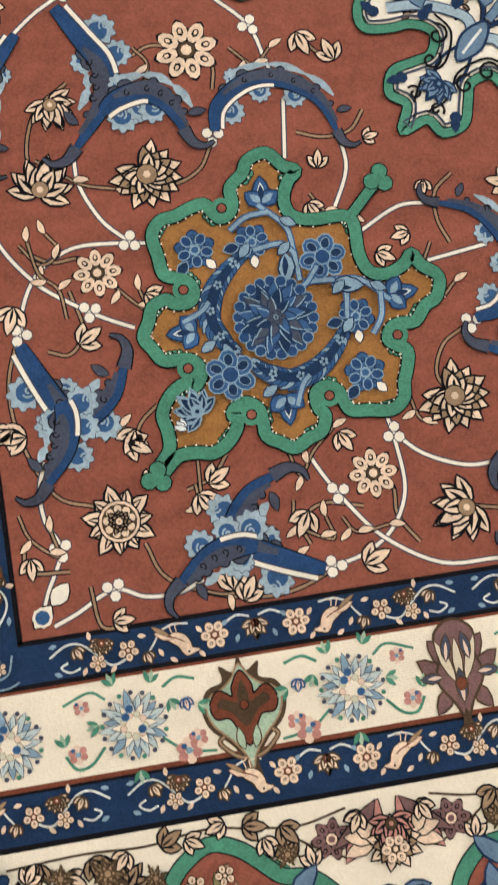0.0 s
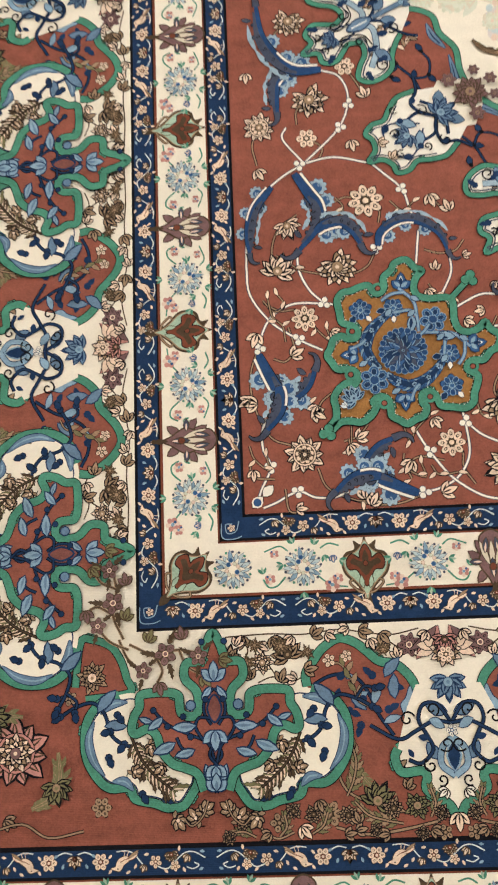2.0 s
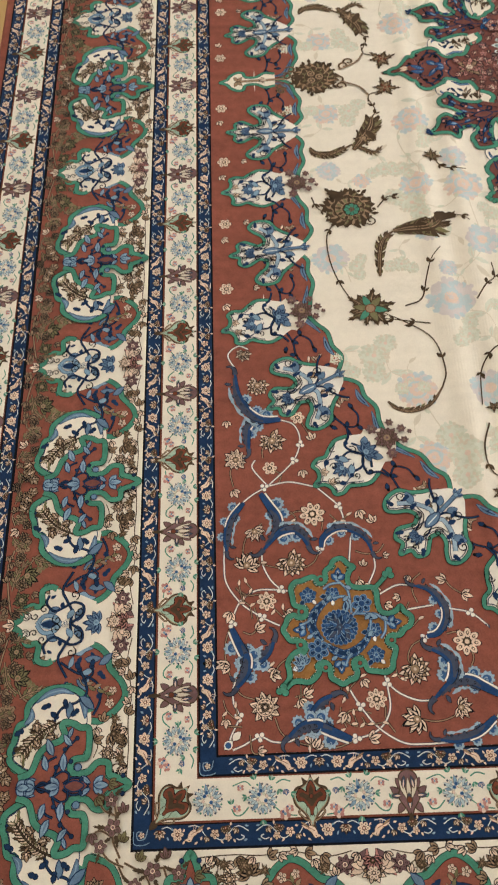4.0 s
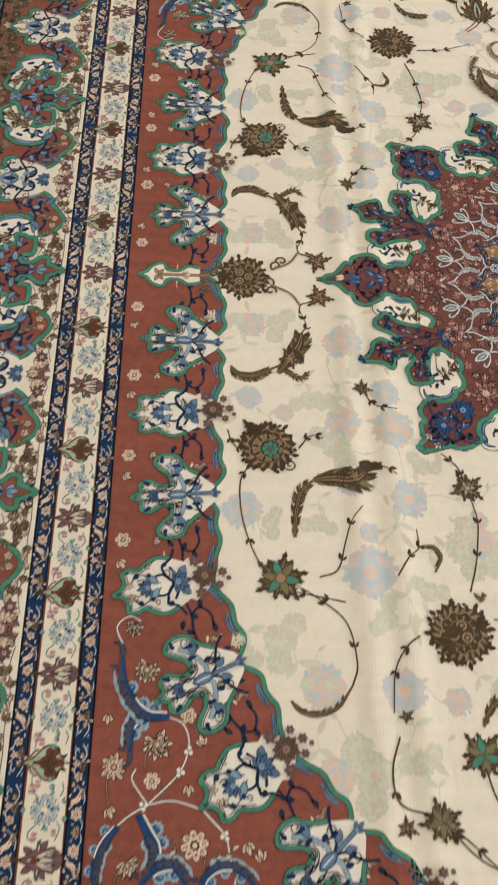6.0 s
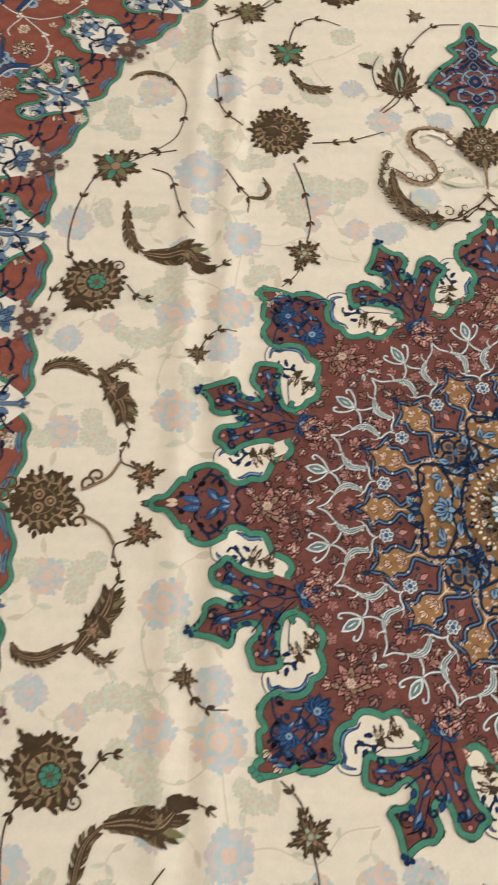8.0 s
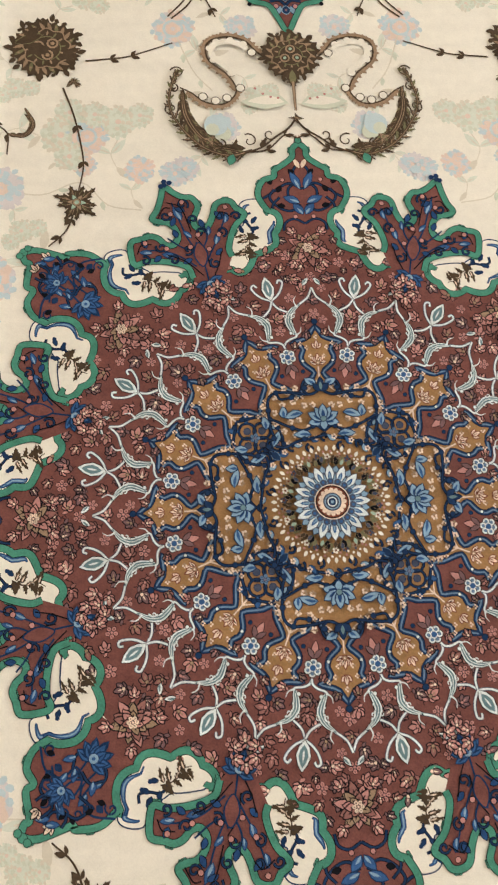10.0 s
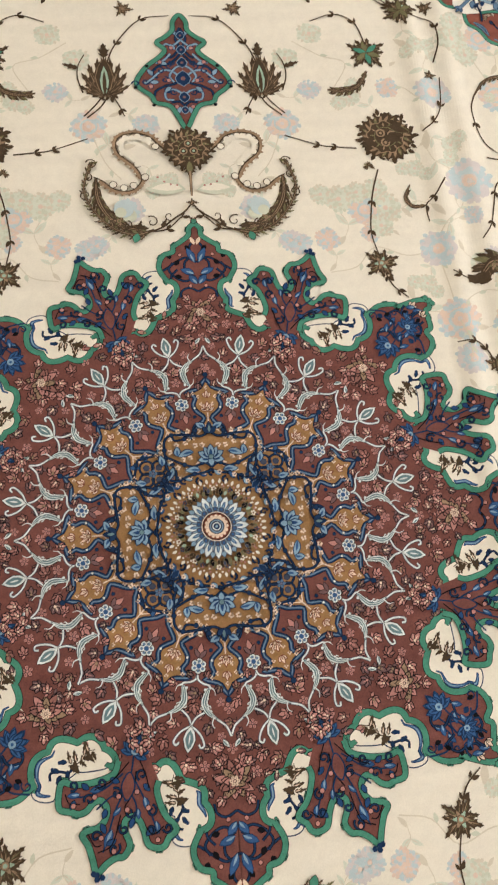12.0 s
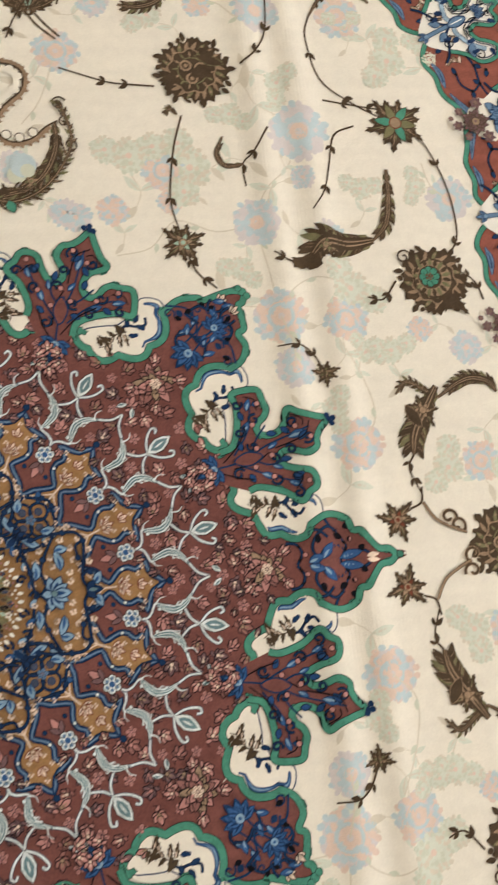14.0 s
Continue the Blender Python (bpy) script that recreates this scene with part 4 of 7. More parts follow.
def border_sprays():
    """Flowers of the ivory and the red ground between a lily (at 0) and a cartouche (at 255)."""
    y = Yarn(step=0.000001)

    def put(name, draw):
        draw()
        y.cut(name)

    for pts in ([(196, 14), (206, 24), (202, 40), (192, 56)], [(232, 12), (224, 26), (232, 44), (222, 58)], [(28, 8), (60, 14), (92, 10), (120, 6), (160, 10), (200, 8), (250, 10)], [(62, 22), (50, 30), (30, 40)], [(164, 58), (176, 62), (196, 56), (214, 62)]):
        put("tendril", lambda: tendril(y, pts, 1.6, "brown", None))
    put("lotus", lambda: lotus(y, (178, 34), 19, 200, "tan", "ink", "brown"))
    put("star_flower", lambda: spiky(y, (208, 40), 14, 8, "beige", "ink", "tan"))
    put("rosette", lambda: rosette(y, (40, 26), 14, 7, "plum", "ink", "beige"))
    put("lotus", lambda: lotus(y, (246, 34), 13, 170, "tan", "ink", "brown"))
    for q, a in (((18, 12), -30), ((64, 22), -60), ((72, 12), 40), ((96, 8), 80), ((150, 12), 120), ((196, 12), 30), ((228, 10), -20), ((188, 62), 160), ((222, 58), 200), ((160, 50), 100)):
        put("bud", lambda: bud(y, q, 16, a, "tan", "ink"))
    for q, a in (((84, 18), 20), ((108, 4), -70), ((134, 10), 60), ((172, 12), -40), ((212, 20), 60), ((238, 20), 150), ((240, 52), 30), ((170, 60), 250), ((54, 40), 190)):
        put("bud", lambda: bud(y, q, 13, a, "beige", "ink"))
    put("tendril", lambda: tendril(y, [(20, 214), (60, 222), (100, 226), (134, 218)], 2.4, "tan", "ink"))
    put("tendril", lambda: tendril(y, [(110, 120), (128, 150), (120, 180), (90, 196)], 2.2, "tan", "ink"))
    put("feather_leaf", lambda: thorny(y, [(112, 132), (106, 158), (90, 178), (66, 186)], 7, "olive", "tan", 8))
    put("lotus", lambda: lotus(y, (88, 194), 20, 150, "olive", "ink", "tan"))
    put("star_flower", lambda: spiky(y, (44, 198), 16, 9, "olive", "ink", "tan"))
    put("rosette", lambda: rosette(y, (140, 204), 15, 6, "tan", "ink", "brown"))
    put("bud", lambda: bud(y, (172, 216), 17, 40, "beige", "ink"))
    put("rosette", lambda: rosette(y, (196, 212), 11, 5, "tan", "ink", "brown"))
    put("tendril", lambda: tendril(y, [(180, 222), (200, 228), (220, 214)], 1.8, "tan", "ink", 10))
    put("bud", lambda: bud(y, (64, 160), 15, 130, "tan", "ink"))
    put("bud", lambda: bud(y, (112, 222), 13, 100, "tan", "ink"))
    put("rosette", lambda: rosette(y, (16, 226), 9, 5, "tan", "ink", "brown"))

    def plume(pts, w):
        p = sm(pts)
        for j in range(2, len(p), 2):
            d = p[j] - p[j - 1]
            a = math.degrees(math.atan2(-d.x, d.y))
            for s in (1, -1):
                y.fill(turn(jag(w * (1.2 - 0.7 * j / len(p)), w * 0.2, 2 * s, 3), a + 42 * s, p[j]), "olive" if j % 4 else "tan", "ink", 0.6)
        y.line(p, 1.8, "tan", edge="ink")

    for pts, w in (([(120, 186), (112, 170), (108, 150), (112, 130)], 15), ([(60, 216), (80, 212), (98, 206), (112, 192)], 13), ([(30, 210), (24, 196), (28, 180)], 11), ([(160, 224), (148, 216), (142, 202)], 12), ([(222, 226), (236, 220), (250, 222)], 11), ([(196, 226), (188, 216), (190, 204)], 10)):
        put("plume", lambda: plume(pts, w))
    for q, r in (((70, 200), 13), ((120, 206), 12), ((18, 206), 10), ((158, 204), 11), ((180, 200), 10), ((236, 208), 12), ((252, 226), 9), ((90, 222), 9), ((40, 226), 9)):
        put("star_flower", lambda: spiky(y, q, r, 8, "tan", "ink", "brown", q[0]))
    for q, a in (((30, 222), 60), ((76, 226), -80), ((124, 226), 100), ((152, 190), 20), ((206, 222), -60), ((226, 200), 30), ((54, 180), 150), ((108, 214), 200)):
        put("bud", lambda: bud(y, q, 13, a, "tan", "ink"))
    # dark flowers on the ivory
    for q, r in (((186, 22), 13), ((226, 40), 14), ((216, 20), 11), ((70, 30), 10), ((156, 30), 10)):
        put("dark_flower", lambda: dark_star(y, q, r, q[0], 7, "tan"))
    return y


def inner_flower():
    y = Yarn()
    for s in (1, -1):
        y.fill(turn(leaf(44, 9, 10 * s), -24 * s, (s * 6, 6)), "rose", "ink", 1)
        y.fill(turn(leaf(40, 5, 10 * s), -36 * s, (s * 8, 6)), "plum", "ink", 1)
        for a, l in ((-70, 24), (-100, 22), (-130, 18)):
            y.fill(turn(leaf(l, 5), a * s, (s * 10, 30)), "beige", "ink", 1)
    spiky(y, (0, 34), 21, 9, "beige", "ink", "plum")
    lotus(y, (0, 20), 15, 0, "rose", "ink", "brown")
    rosette(y, (0, 38), 10, 6, "beige", "ink", "brown")
    for s in (1, -1):
        bud(y, (s * 20, 12), 13, -30 * s, "beige", "ink")
    return y


MB = strips["main_border"]
patch("ivory_ground", -1.144, 1.144, 1.624, 1.722, "ivory", 0.0011, MB)
patch("ivory_ground", -1.144, 1.144, -1.722, -1.624, "ivory", 0.0011, MB)
patch("ivory_ground", 1.144, 1.238, -1.722, 1.722, "ivory", 0.0012, MB)
patch("ivory_ground", -1.238, -1.144, -1.722, 1.722, "ivory", 0.0012, MB)
CX, CY = [0, 0.5275, 1.055], [0, 0.511, 1.021, 1.53]
LX, LY = [0.264, 0.791], [0.2555, 0.766, 1.2755]
one = lambda q: [(s * v, 1) for v in q for s in ((1, -1) if v else (1,))]
two = lambda q: [(s * v, f) for v in q for s in (1, -1) for f in (1, -1)]
row("red_lobe", mesh_of(lobe(), "red_lobe", 0.0017, False), MB, 1.144, 1.624, two(LX), two(LY))
row("spray", [(n, mesh_of(q, n, 0.0024, False)) for n, q in border_sprays().pieces("bud")], MB, 1.144, 1.624, two(LX), two(LY))
row("lily", mesh_of(lily(), "lily", 0.0032, False), MB, 1.144, 1.624, one(LX), one(LY))
row("cartouche", mesh_of(cartouche(), "cartouche", 0.0042, False), MB, 1.144, 1.624, one(CX), one(CY))
row("blossom", mesh_of(inner_flower(), "blossom", 0.0044, False), MB, 1.144, 1.624, one(LX), one(LY))

y = Yarn()
y.fill(sm([(60, 8), (32, 14), (16, 32), (10, 60), (30, 90), (100, 100), (96, 40)], True), "red")
green_edge(y, [(72, 60), (66, 10), (52, 7), (31, 15), (19, 31), (12, 52), (9, 68), (60, 74)], 8, knobs=19)
spiky(y, (52, 50), 20, 9, "tan", "ink", "beige")
rosette(y, (78, 72), 9, 5, "tan", "ink", "brown")
peony(y, (140, 130), 40, 20, "rose", "brown")
spiky(y, (140, 130), 24, 9, "beige", "ink", "plum")
for s in (0, 1):
    f = (lambda p: p) if not s else (lambda p: [(q[1], q[0]) for q in p])
    for pts in ([(8, 14), (-20, 26), (-50, 22), (-84, 30)], [(-20, 26), (-30, 44), (-24, 58)], [(-50, 22), (-58, 40), (-74, 50)], [(20, 8), (10, 30), (-6, 44)]):
        tendril(y, f(pts), 1.6, "brown", "tan", None)
    for q, r in (((-34, 26), 17), ((-72, 30), 14), ((-8, 44), 13)):
        rosette(y, f([q])[0], r * 0.8, 5, "plum", "brown", "beige", r * 9)
        for b in (40, 150, 260):
            y.fill(turn(jag(r * 1.1, r * 0.24, 2, 3), b + r * 7, turn([(0, r * 0.7)], b + r * 7, f([q])[0])[0]), "brown")
    for q, a in (((-26, 58), 10), ((-76, 52), 40), ((-54, 10), 190), ((-14, 12), 160), ((-96, 34), 80)):
        bud(y, f([q])[0], 15, a, "plum" if a % 20 else "olive", "brown")
    p = f([(120, 190), (100, 180), (88, 160), (90, 130)])
    thorny(y, p, 12, "olive", "tan", 8)
    lotus(y, f([(92, 166)])[0], 18, 100 if s else 10, "olive", "ink", "tan")
    rosette(y, f([(40, 190)])[0], 12, 6, "tan", "ink", "brown")
    bud(y, f([(150, 200)])[0], 16, 60, "tan", "ink")
    tendril(y, f([(60, 214), (100, 220), (130, 205), (170, 214)]), 2, "tan", "ink", 12)
me = mesh_of(y, "corner_blossom", 0.0022, False)
for fx, fy in FLIPS["quad"]:
    ob = new("corner_blossom", me)
    ob.matrix_world = Matrix.Diagonal((fx, fy, 1, 1)) @ pose(1.144, 1.624, 0)
    ob.parent = MB


# ---- corner spandrels: red ground, lobed edge of white lilies and crosses, star, vines ----
# units of the lobed edge in one corner: kind, outer tip, inner end (mm from the middle of the rug)
UNITS = [
    ("slim", (990, 0), (836, 0)), ("cross", (974, 163), (817, 170)), ("lily", (990, 343), (846, 330)), ("cross", (974, 517), (817, 504)),
    ("lily", (995, 704), (846, 668)), ("cross", (911, 883), (752, 804)), ("lily", (836, 1046), (716, 968)), ("cross", (699, 1179), (583, 1067)),
    ("lily", (551, 1311), (494, 1195)), ("cross", (394, 1362), (348, 1210)), ("lily", (232, 1462), (208, 1325)), ("cross", (100, 1430), (90, 1275)),
]


def between(a, b, u):
    return Vector(a) * (1 - u) + Vector(b) * u


ground = Yarn()
edge_pts = [between(t, i, 0.5) for _, t, i in UNITS]
inner = edge_pts + [Vector((0, 1345))]
outer = [Vector((1012, q.y)) if i < 6 else Vector((q.x, 1492)) for i, q in enumerate(inner)]
for i in range(len(inner) - 1):
    corner = [Vector((1012, 1492))] if i == 5 else []
    ground.face([inner[i], outer[i]] + corner + [outer[i + 1], inner[i + 1]], "red", 0)
gm = mesh_of(ground, "corner_spandrel", 0.0006)
CORNER = {}
for sx, sy in FLIPS["quad"]:
    ob = new("corner_spandrel", gm)
    ob.matrix_world = Matrix.Diagonal((sx, sy, 1, 1))
    ob.parent = rug
    CORNER[(sx, sy)] = tagged(ob, "red corner with blue arabesque leaves and a star")


def frame_of(tip, inner):
    d = Vector(inner) - Vector(tip)
    a = math.degrees(math.atan2(-d.x, d.y))
    return lambda pts: turn(pts, a, tip)


def edge_lobe(p, q):
    """Red lobe with a green rim between two units of the edge."""
    a, b = between(p[1], p[2], 0.5), between(q[1], q[2], 0.5)
    mid = (a + b) / 2
    inward = ((Vector(p[2]) - Vector(p[1])) + (Vector(q[2]) - Vector(q[1]))).normalized()
    along = Vector((inward.y, -inward.x))
    if along.dot(b - a) < 0:
        along.negate()
    l = (b - a).length
    side = -1 if p[0] == "cross" else 1
    y = Yarn(lambda pts: [mid + along * (t[0] * side) + inward * t[1] for t in pts])
    shape = [(-0.5 * l, -6), (-0.5 * l, 44), (-0.42 * l, 74), (-0.24 * l, 84), (-0.08 * l, 96), (0.1 * l, 92), (0.26 * l, 98), (0.42 * l, 76), (0.48 * l, 44), (0.5 * l, -6)]
    y.fill(sm(shape), "red")
    y.line(sm(shape), 7.4, "green", edge="ink")
    # blue crescents beside the lily, a navy vine with dark leaves, a tan spray
    for pts in ([(-0.44 * l, 30), (-0.4 * l, 60), (-0.26 * l, 74), (-0.1 * l, 84)], [(-0.04 * l, 86), (0.1 * l, 82), (0.22 * l, 86)]):
        p = sm(pts)
        y.line(p, 8, "steel", edge="navy", shape=lambda u: 0.12 + math.sin(math.pi * u))
        y.line(p[2:-2], 2.4, "navy", 1)
    y.line(sm([(-0.46 * l, 0), (-0.3 * l, 20), (-0.12 * l, 26), (0.06 * l, 20), (0.22 * l, 28), (0.34 * l, 46), (0.3 * l, 64)]), 2.4, "navy", edge="ink")
    y.line(sm([(-0.12 * l, 26), (-0.16 * l, 44), (-0.06 * l, 58), (0.06 * l, 56)]), 2.2, "navy", edge="ink")
    for t, an in (((-0.3 * l, 20), 60), ((-0.12 * l, 26), -40), ((0.06 * l, 20), 150), ((0.22 * l, 28), -70), ((0.32 * l, 58), 30), ((0.04 * l, 57), -80), ((-0.16 * l, 46), 90), ((-0.28 * l, 44), 10), ((0.38 * l, 16), 120), ((-0.02 * l, 4), 70)):
        y.fill(turn(leaf(13, 3.8, 2), an, t), "navy", "ink", 1)
        y.fill(ring(t, 3.2, 7), "ink")
    for j in range(6):
        y.fill(turn(leaf(14, 2.6, 3), -100 + 34 * j, (0.12 * l + 3 * j, 40 + 3 * j)), "tan" if j % 2 else "beige", "ink", 0.9)
    sprig(y, (0.2 * l, 8), 15, 40, "tan", "beige")
    sprig(y, (0.36 * l, 34), 12, 200, "tan", "beige")
    return y


def edge_lily(tip, inner):
    y = Yarn(frame_of(tip, inner))
    half = [(0, 0), (8, 16), (22, 22), (34, 20), (40, 34), (36, 50), (44, 64), (52, 84), (46, 108)]
    y.fill(sm(both(half), False, 4) + [Vector((30, 140)), Vector((-30, 140))], "white")
    y.fill(turn(leaf(80, 40), 0, (0, 100)), "ivory")
    green_edge(y, [(-a, b) for a, b in reversed(half)] + half[1:], 6.4, knobs=15)
    y.line(grown(sm(both(half), False, 4), -6.5)[6:-6], 1.8, "slate")
    for s in (1, -1):
        f = (lambda p: p) if s > 0 else mirror
        y.line(f(sm([(0, 60), (16, 72), (18, 92), (4, 104), (-14, 112), (-30, 104)])), 2.6, "navy", edge="ink")
        y.line(f(sm([(0, 108), (14, 96), (34, 92), (44, 108), (62, 118)])), 2.6, "navy", edge="ink")
        y.line(f(sm([(4, 84), (24, 58), (26, 42), (16, 36)])), 2.2, "navy")
        y.fill(f(turn(leaf(14, 5), 150, (28, 50))), "navy")
        bud(y, (14 * s, 26), 13, 30 * s, "beige", "brown")
        y.fill(f(turn(leaf(22, 7), -50, (10, 118))), "steel", "navy", 1)
    for s in (1, -1):
        y.fill(turn(leaf(26, 6, 6 * s), -120 * s, (s * 4, 78)), "sky", "navy", 1.6)
        y.fill(ring((s * 22, 66), 4.6, 7), "navy")
        y.fill(ring((s * 36, 96), 4.6, 7), "navy")
    lotus(y, (0, 62), 17, 180, "steel", "navy", "sky")
    lotus(y, (0, 112), 21, 0, "steel", "navy", "sky")
    for q, r, a in (((-26, 96), 9, 0), ((26, 96), 9, 180), ((-14, 44), 7, 60), ((14, 44), 7, 120), ((-34, 70), 6, 200), ((34, 70), 6, 340)):
        y.line(curl(q, r, a, 1.1, 1 if q[0] > 0 else -1), 1.8, "ink")
    # cluster of dull purple flowers towards the ivory ground
    spiky(y, (0, 162), 25, 11, "plum", "brown", "tan")
    for q, r in (((-30, 150), 11), ((30, 150), 11), ((0, 194), 9), ((-22, 184), 8), ((22, 184), 8), ((14, 202), 5)):
        rosette(y, q, r, 6, "plum", "brown", "tan")
    return y


def edge_cross(tip, inner):
    y = Yarn(frame_of(tip, inner))
    half = [(0, -2), (9, 16), (24, 15), (32, 30), (24, 46), (18, 58), (26, 72), (42, 68), (54, 54), (68, 44), (80, 52), (84, 70), (78, 88), (62, 98), (48, 112), (40, 124)]
    y.fill(sm(both(half), False, 4) + [Vector((18, 150)), Vector((0, 160)), Vector((-18, 150))], "white")
    green_edge(y, [(-a, b) for a, b in reversed(half)] + half[1:], 6.4, knobs=19)
    y.line(grown(sm(both(half), False, 4), -6.5)[6:-6], 1.8, "slate")
    for s in (1, -1):
        f = (lambda p: p) if s > 0 else mirror
        y.line(f(sm([(0, 84), (12, 96), (30, 92), (48, 82), (64, 66)])), 7, "silver", edge="navy")
        y.line(f(sm([(0, 96), (10, 112), (26, 118), (44, 130), (54, 142)])), 2.6, "navy", edge="ink")
        y.line(f(sm([(0, 36), (10, 54), (8, 70), (0, 84)])), 2.4, "navy")
        y.fill(f(turn(leaf(26, 7, 4), -55, (44, 82))), "steel", "navy", 1.2)
        y.fill(f(turn(leaf(20, 6), -30, (8, 112))), "steel", "navy", 1.2)
        y.fill(f(turn(leaf(16, 5), -20, (24, 96))), "navy")
        for q in ((70, 58), (60, 88), (24, 30), (40, 78), (20, 120)):
            y.fill(f(ring(q, 4.4, 7)), "navy")
            y.fill(f(turn(leaf(12, 3.6), q[0] * 9, q)), "navy")
    for s in (1, -1):
        for q, r, a in (((30, 78), 9, 40), ((60, 78), 9, 200), ((14, 62), 8, 100), ((30, 112), 9, 300), ((16, 26), 6, 0)):
            y.line(curl((q[0] * s, q[1]), r, a * s, 1.1, s), 1.9, "ink")
        y.line(sm([(s * 6, 20), (s * 12, 40), (s * 6, 58), (s * 16, 80), (s * 34, 84)]), 1.8, "ink")
    y.fill(sm([(0, 66), (8, 84), (0, 102), (-8, 84)], True), "steel", "navy", 2)
    y.line([Vector((0, 72)), Vector((0, 96))], 2, "ice")
    lotus(y, (0, 44), 14, 180, "steel", "navy", "navy")
    y.line([Vector((0, v)) for v in (104, 120, 136, 150)], 6, "steel", edge="navy")
    lotus(y, (0, 146), 13, 0, "steel", "navy", "sky", ((3, 50, 1.1),))
    return y


def edge_slim(tip, inner):
    y = Yarn(frame_of(tip, inner))
    half = [(0, 0), (8, 16), (20, 24), (30, 40), (28, 54), (14, 60), (12, 84), (24, 104), (20, 128)]
    y.fill(sm(both(half), False, 4), "ivory")
    green_edge(y, [(-a, b) for a, b in reversed(half)] + half[1:], 7)
    for a in (0, 50, -50, 110, -110):
        y.fill(turn(leaf(18, 4), a, (0, 40)), "tan", "ink", 1)
    y.line([Vector((0, v)) for v in (54, 80, 110, 150)], 6, "tan", edge="ink")
    bud(y, (0, 92), 18, 0, "beige", "ink")
    return y


KIND = dict(lily=edge_lily, cross=edge_cross, slim=edge_slim)
LABEL = dict(lily="white lily with a green rim and purple flowers", cross="white cross-shaped flower with a green rim", slim="slim ivory palmette with a green rim")
for i, (kind, tip, inner) in enumerate(UNITS):
    if i + 1 < len(UNITS):
        lay("red_lobe", edge_lobe(UNITS[i], UNITS[i + 1]), 0.0014 + 0.0001 * (i % 2), CORNER)
    lay("edge_" + kind, KIND[kind](tip, inner), 0.0034, CORNER if kind != "slim" else field, "quad" if kind != "slim" else "across", LABEL[kind])

# the star, symmetrical about the corner's diagonal
STAR = [(747, 1243), (747, 1264), (742, 1278), (730, 1282), (717, 1277), (710, 1270), (705, 1279), (694, 1289), (698, 1303), (707, 1308), (716, 1318), (727, 1318), (734, 1321), (737, 1328), (732, 1333), (725, 1338), (727, 1349), (731, 1359), (733, 1370), (743, 1377), (758, 1375), (771, 1373), (775, 1365), (778, 1358), (786, 1354), (793, 1358), (793, 1368), (789, 1374), (793, 1384), (803, 1388), (813, 1393), (822, 1388), (831, 1382), (832, 1371), (834, 1362), (843, 1357), (852, 1363), (849, 1370), (856, 1381), (868, 1388), (880, 1386), (893, 1387), (905, 1397)]


def swap(pts):
    return [(q[1] - 489, q[0] + 489) for q in pts]


def twice(draw):
    for f in (lambda p: [Vector(q) for q in p], lambda p: [Vector(q) for q in swap(p)]):
        draw(f)


y = Yarn(step=0.000006)
whole = STAR + [q for q in reversed(swap(STAR))]
y.fill(sm(whole, True, 4), "amber")
edge_of_star = sm(whole, True, 4)
for i in range(0, len(edge_of_star), 19):
    t = (edge_of_star[(i + 1) % len(edge_of_star)] - edge_of_star[i - 1]).normalized()
    for k in (-3.4, 0, 3.4):
        y.fill(ring(edge_of_star[i] + t * k - Vector((-t.y, t.x)) * 4.6, 2.4, 7), "green", "ink", 0.7)
y.line(edge_of_star, 10.6, "ink", closed=True)
inside = grown(edge_of_star, -5.2)
for i in range(0, len(inside), 2):
    y.fill(ring(inside[i], 0.7, 5), "white")
y.line(edge_of_star, 8.6, "green", closed=True)
for c in ((784, 1361), (730, 1326), (839, 1366)):
    for q in (c, swap([c])[0]):
        y.fill(ring(q, 7.6, 16), "green")
        y.fill(ring(q, 3.0, 10), "red", "ink", 0.9)
y.line([Vector((747, 1236)), Vector((728, 1217))], 7, "green", edge="ink")
for c in ((724, 1213), (909, 1399)):
    for k in range(3):
        y.fill(ring(turn([(0, 5.4)], 120 * k + 45, c)[0], 5.6, 10), "green", "ink", 0.8)
    y.fill(ring(c, 5, 10), "green")
lay("star", y, 0.0030, CORNER, label="gold star with blue flowers and a green rim")

y = Yarn(step=0.000006)


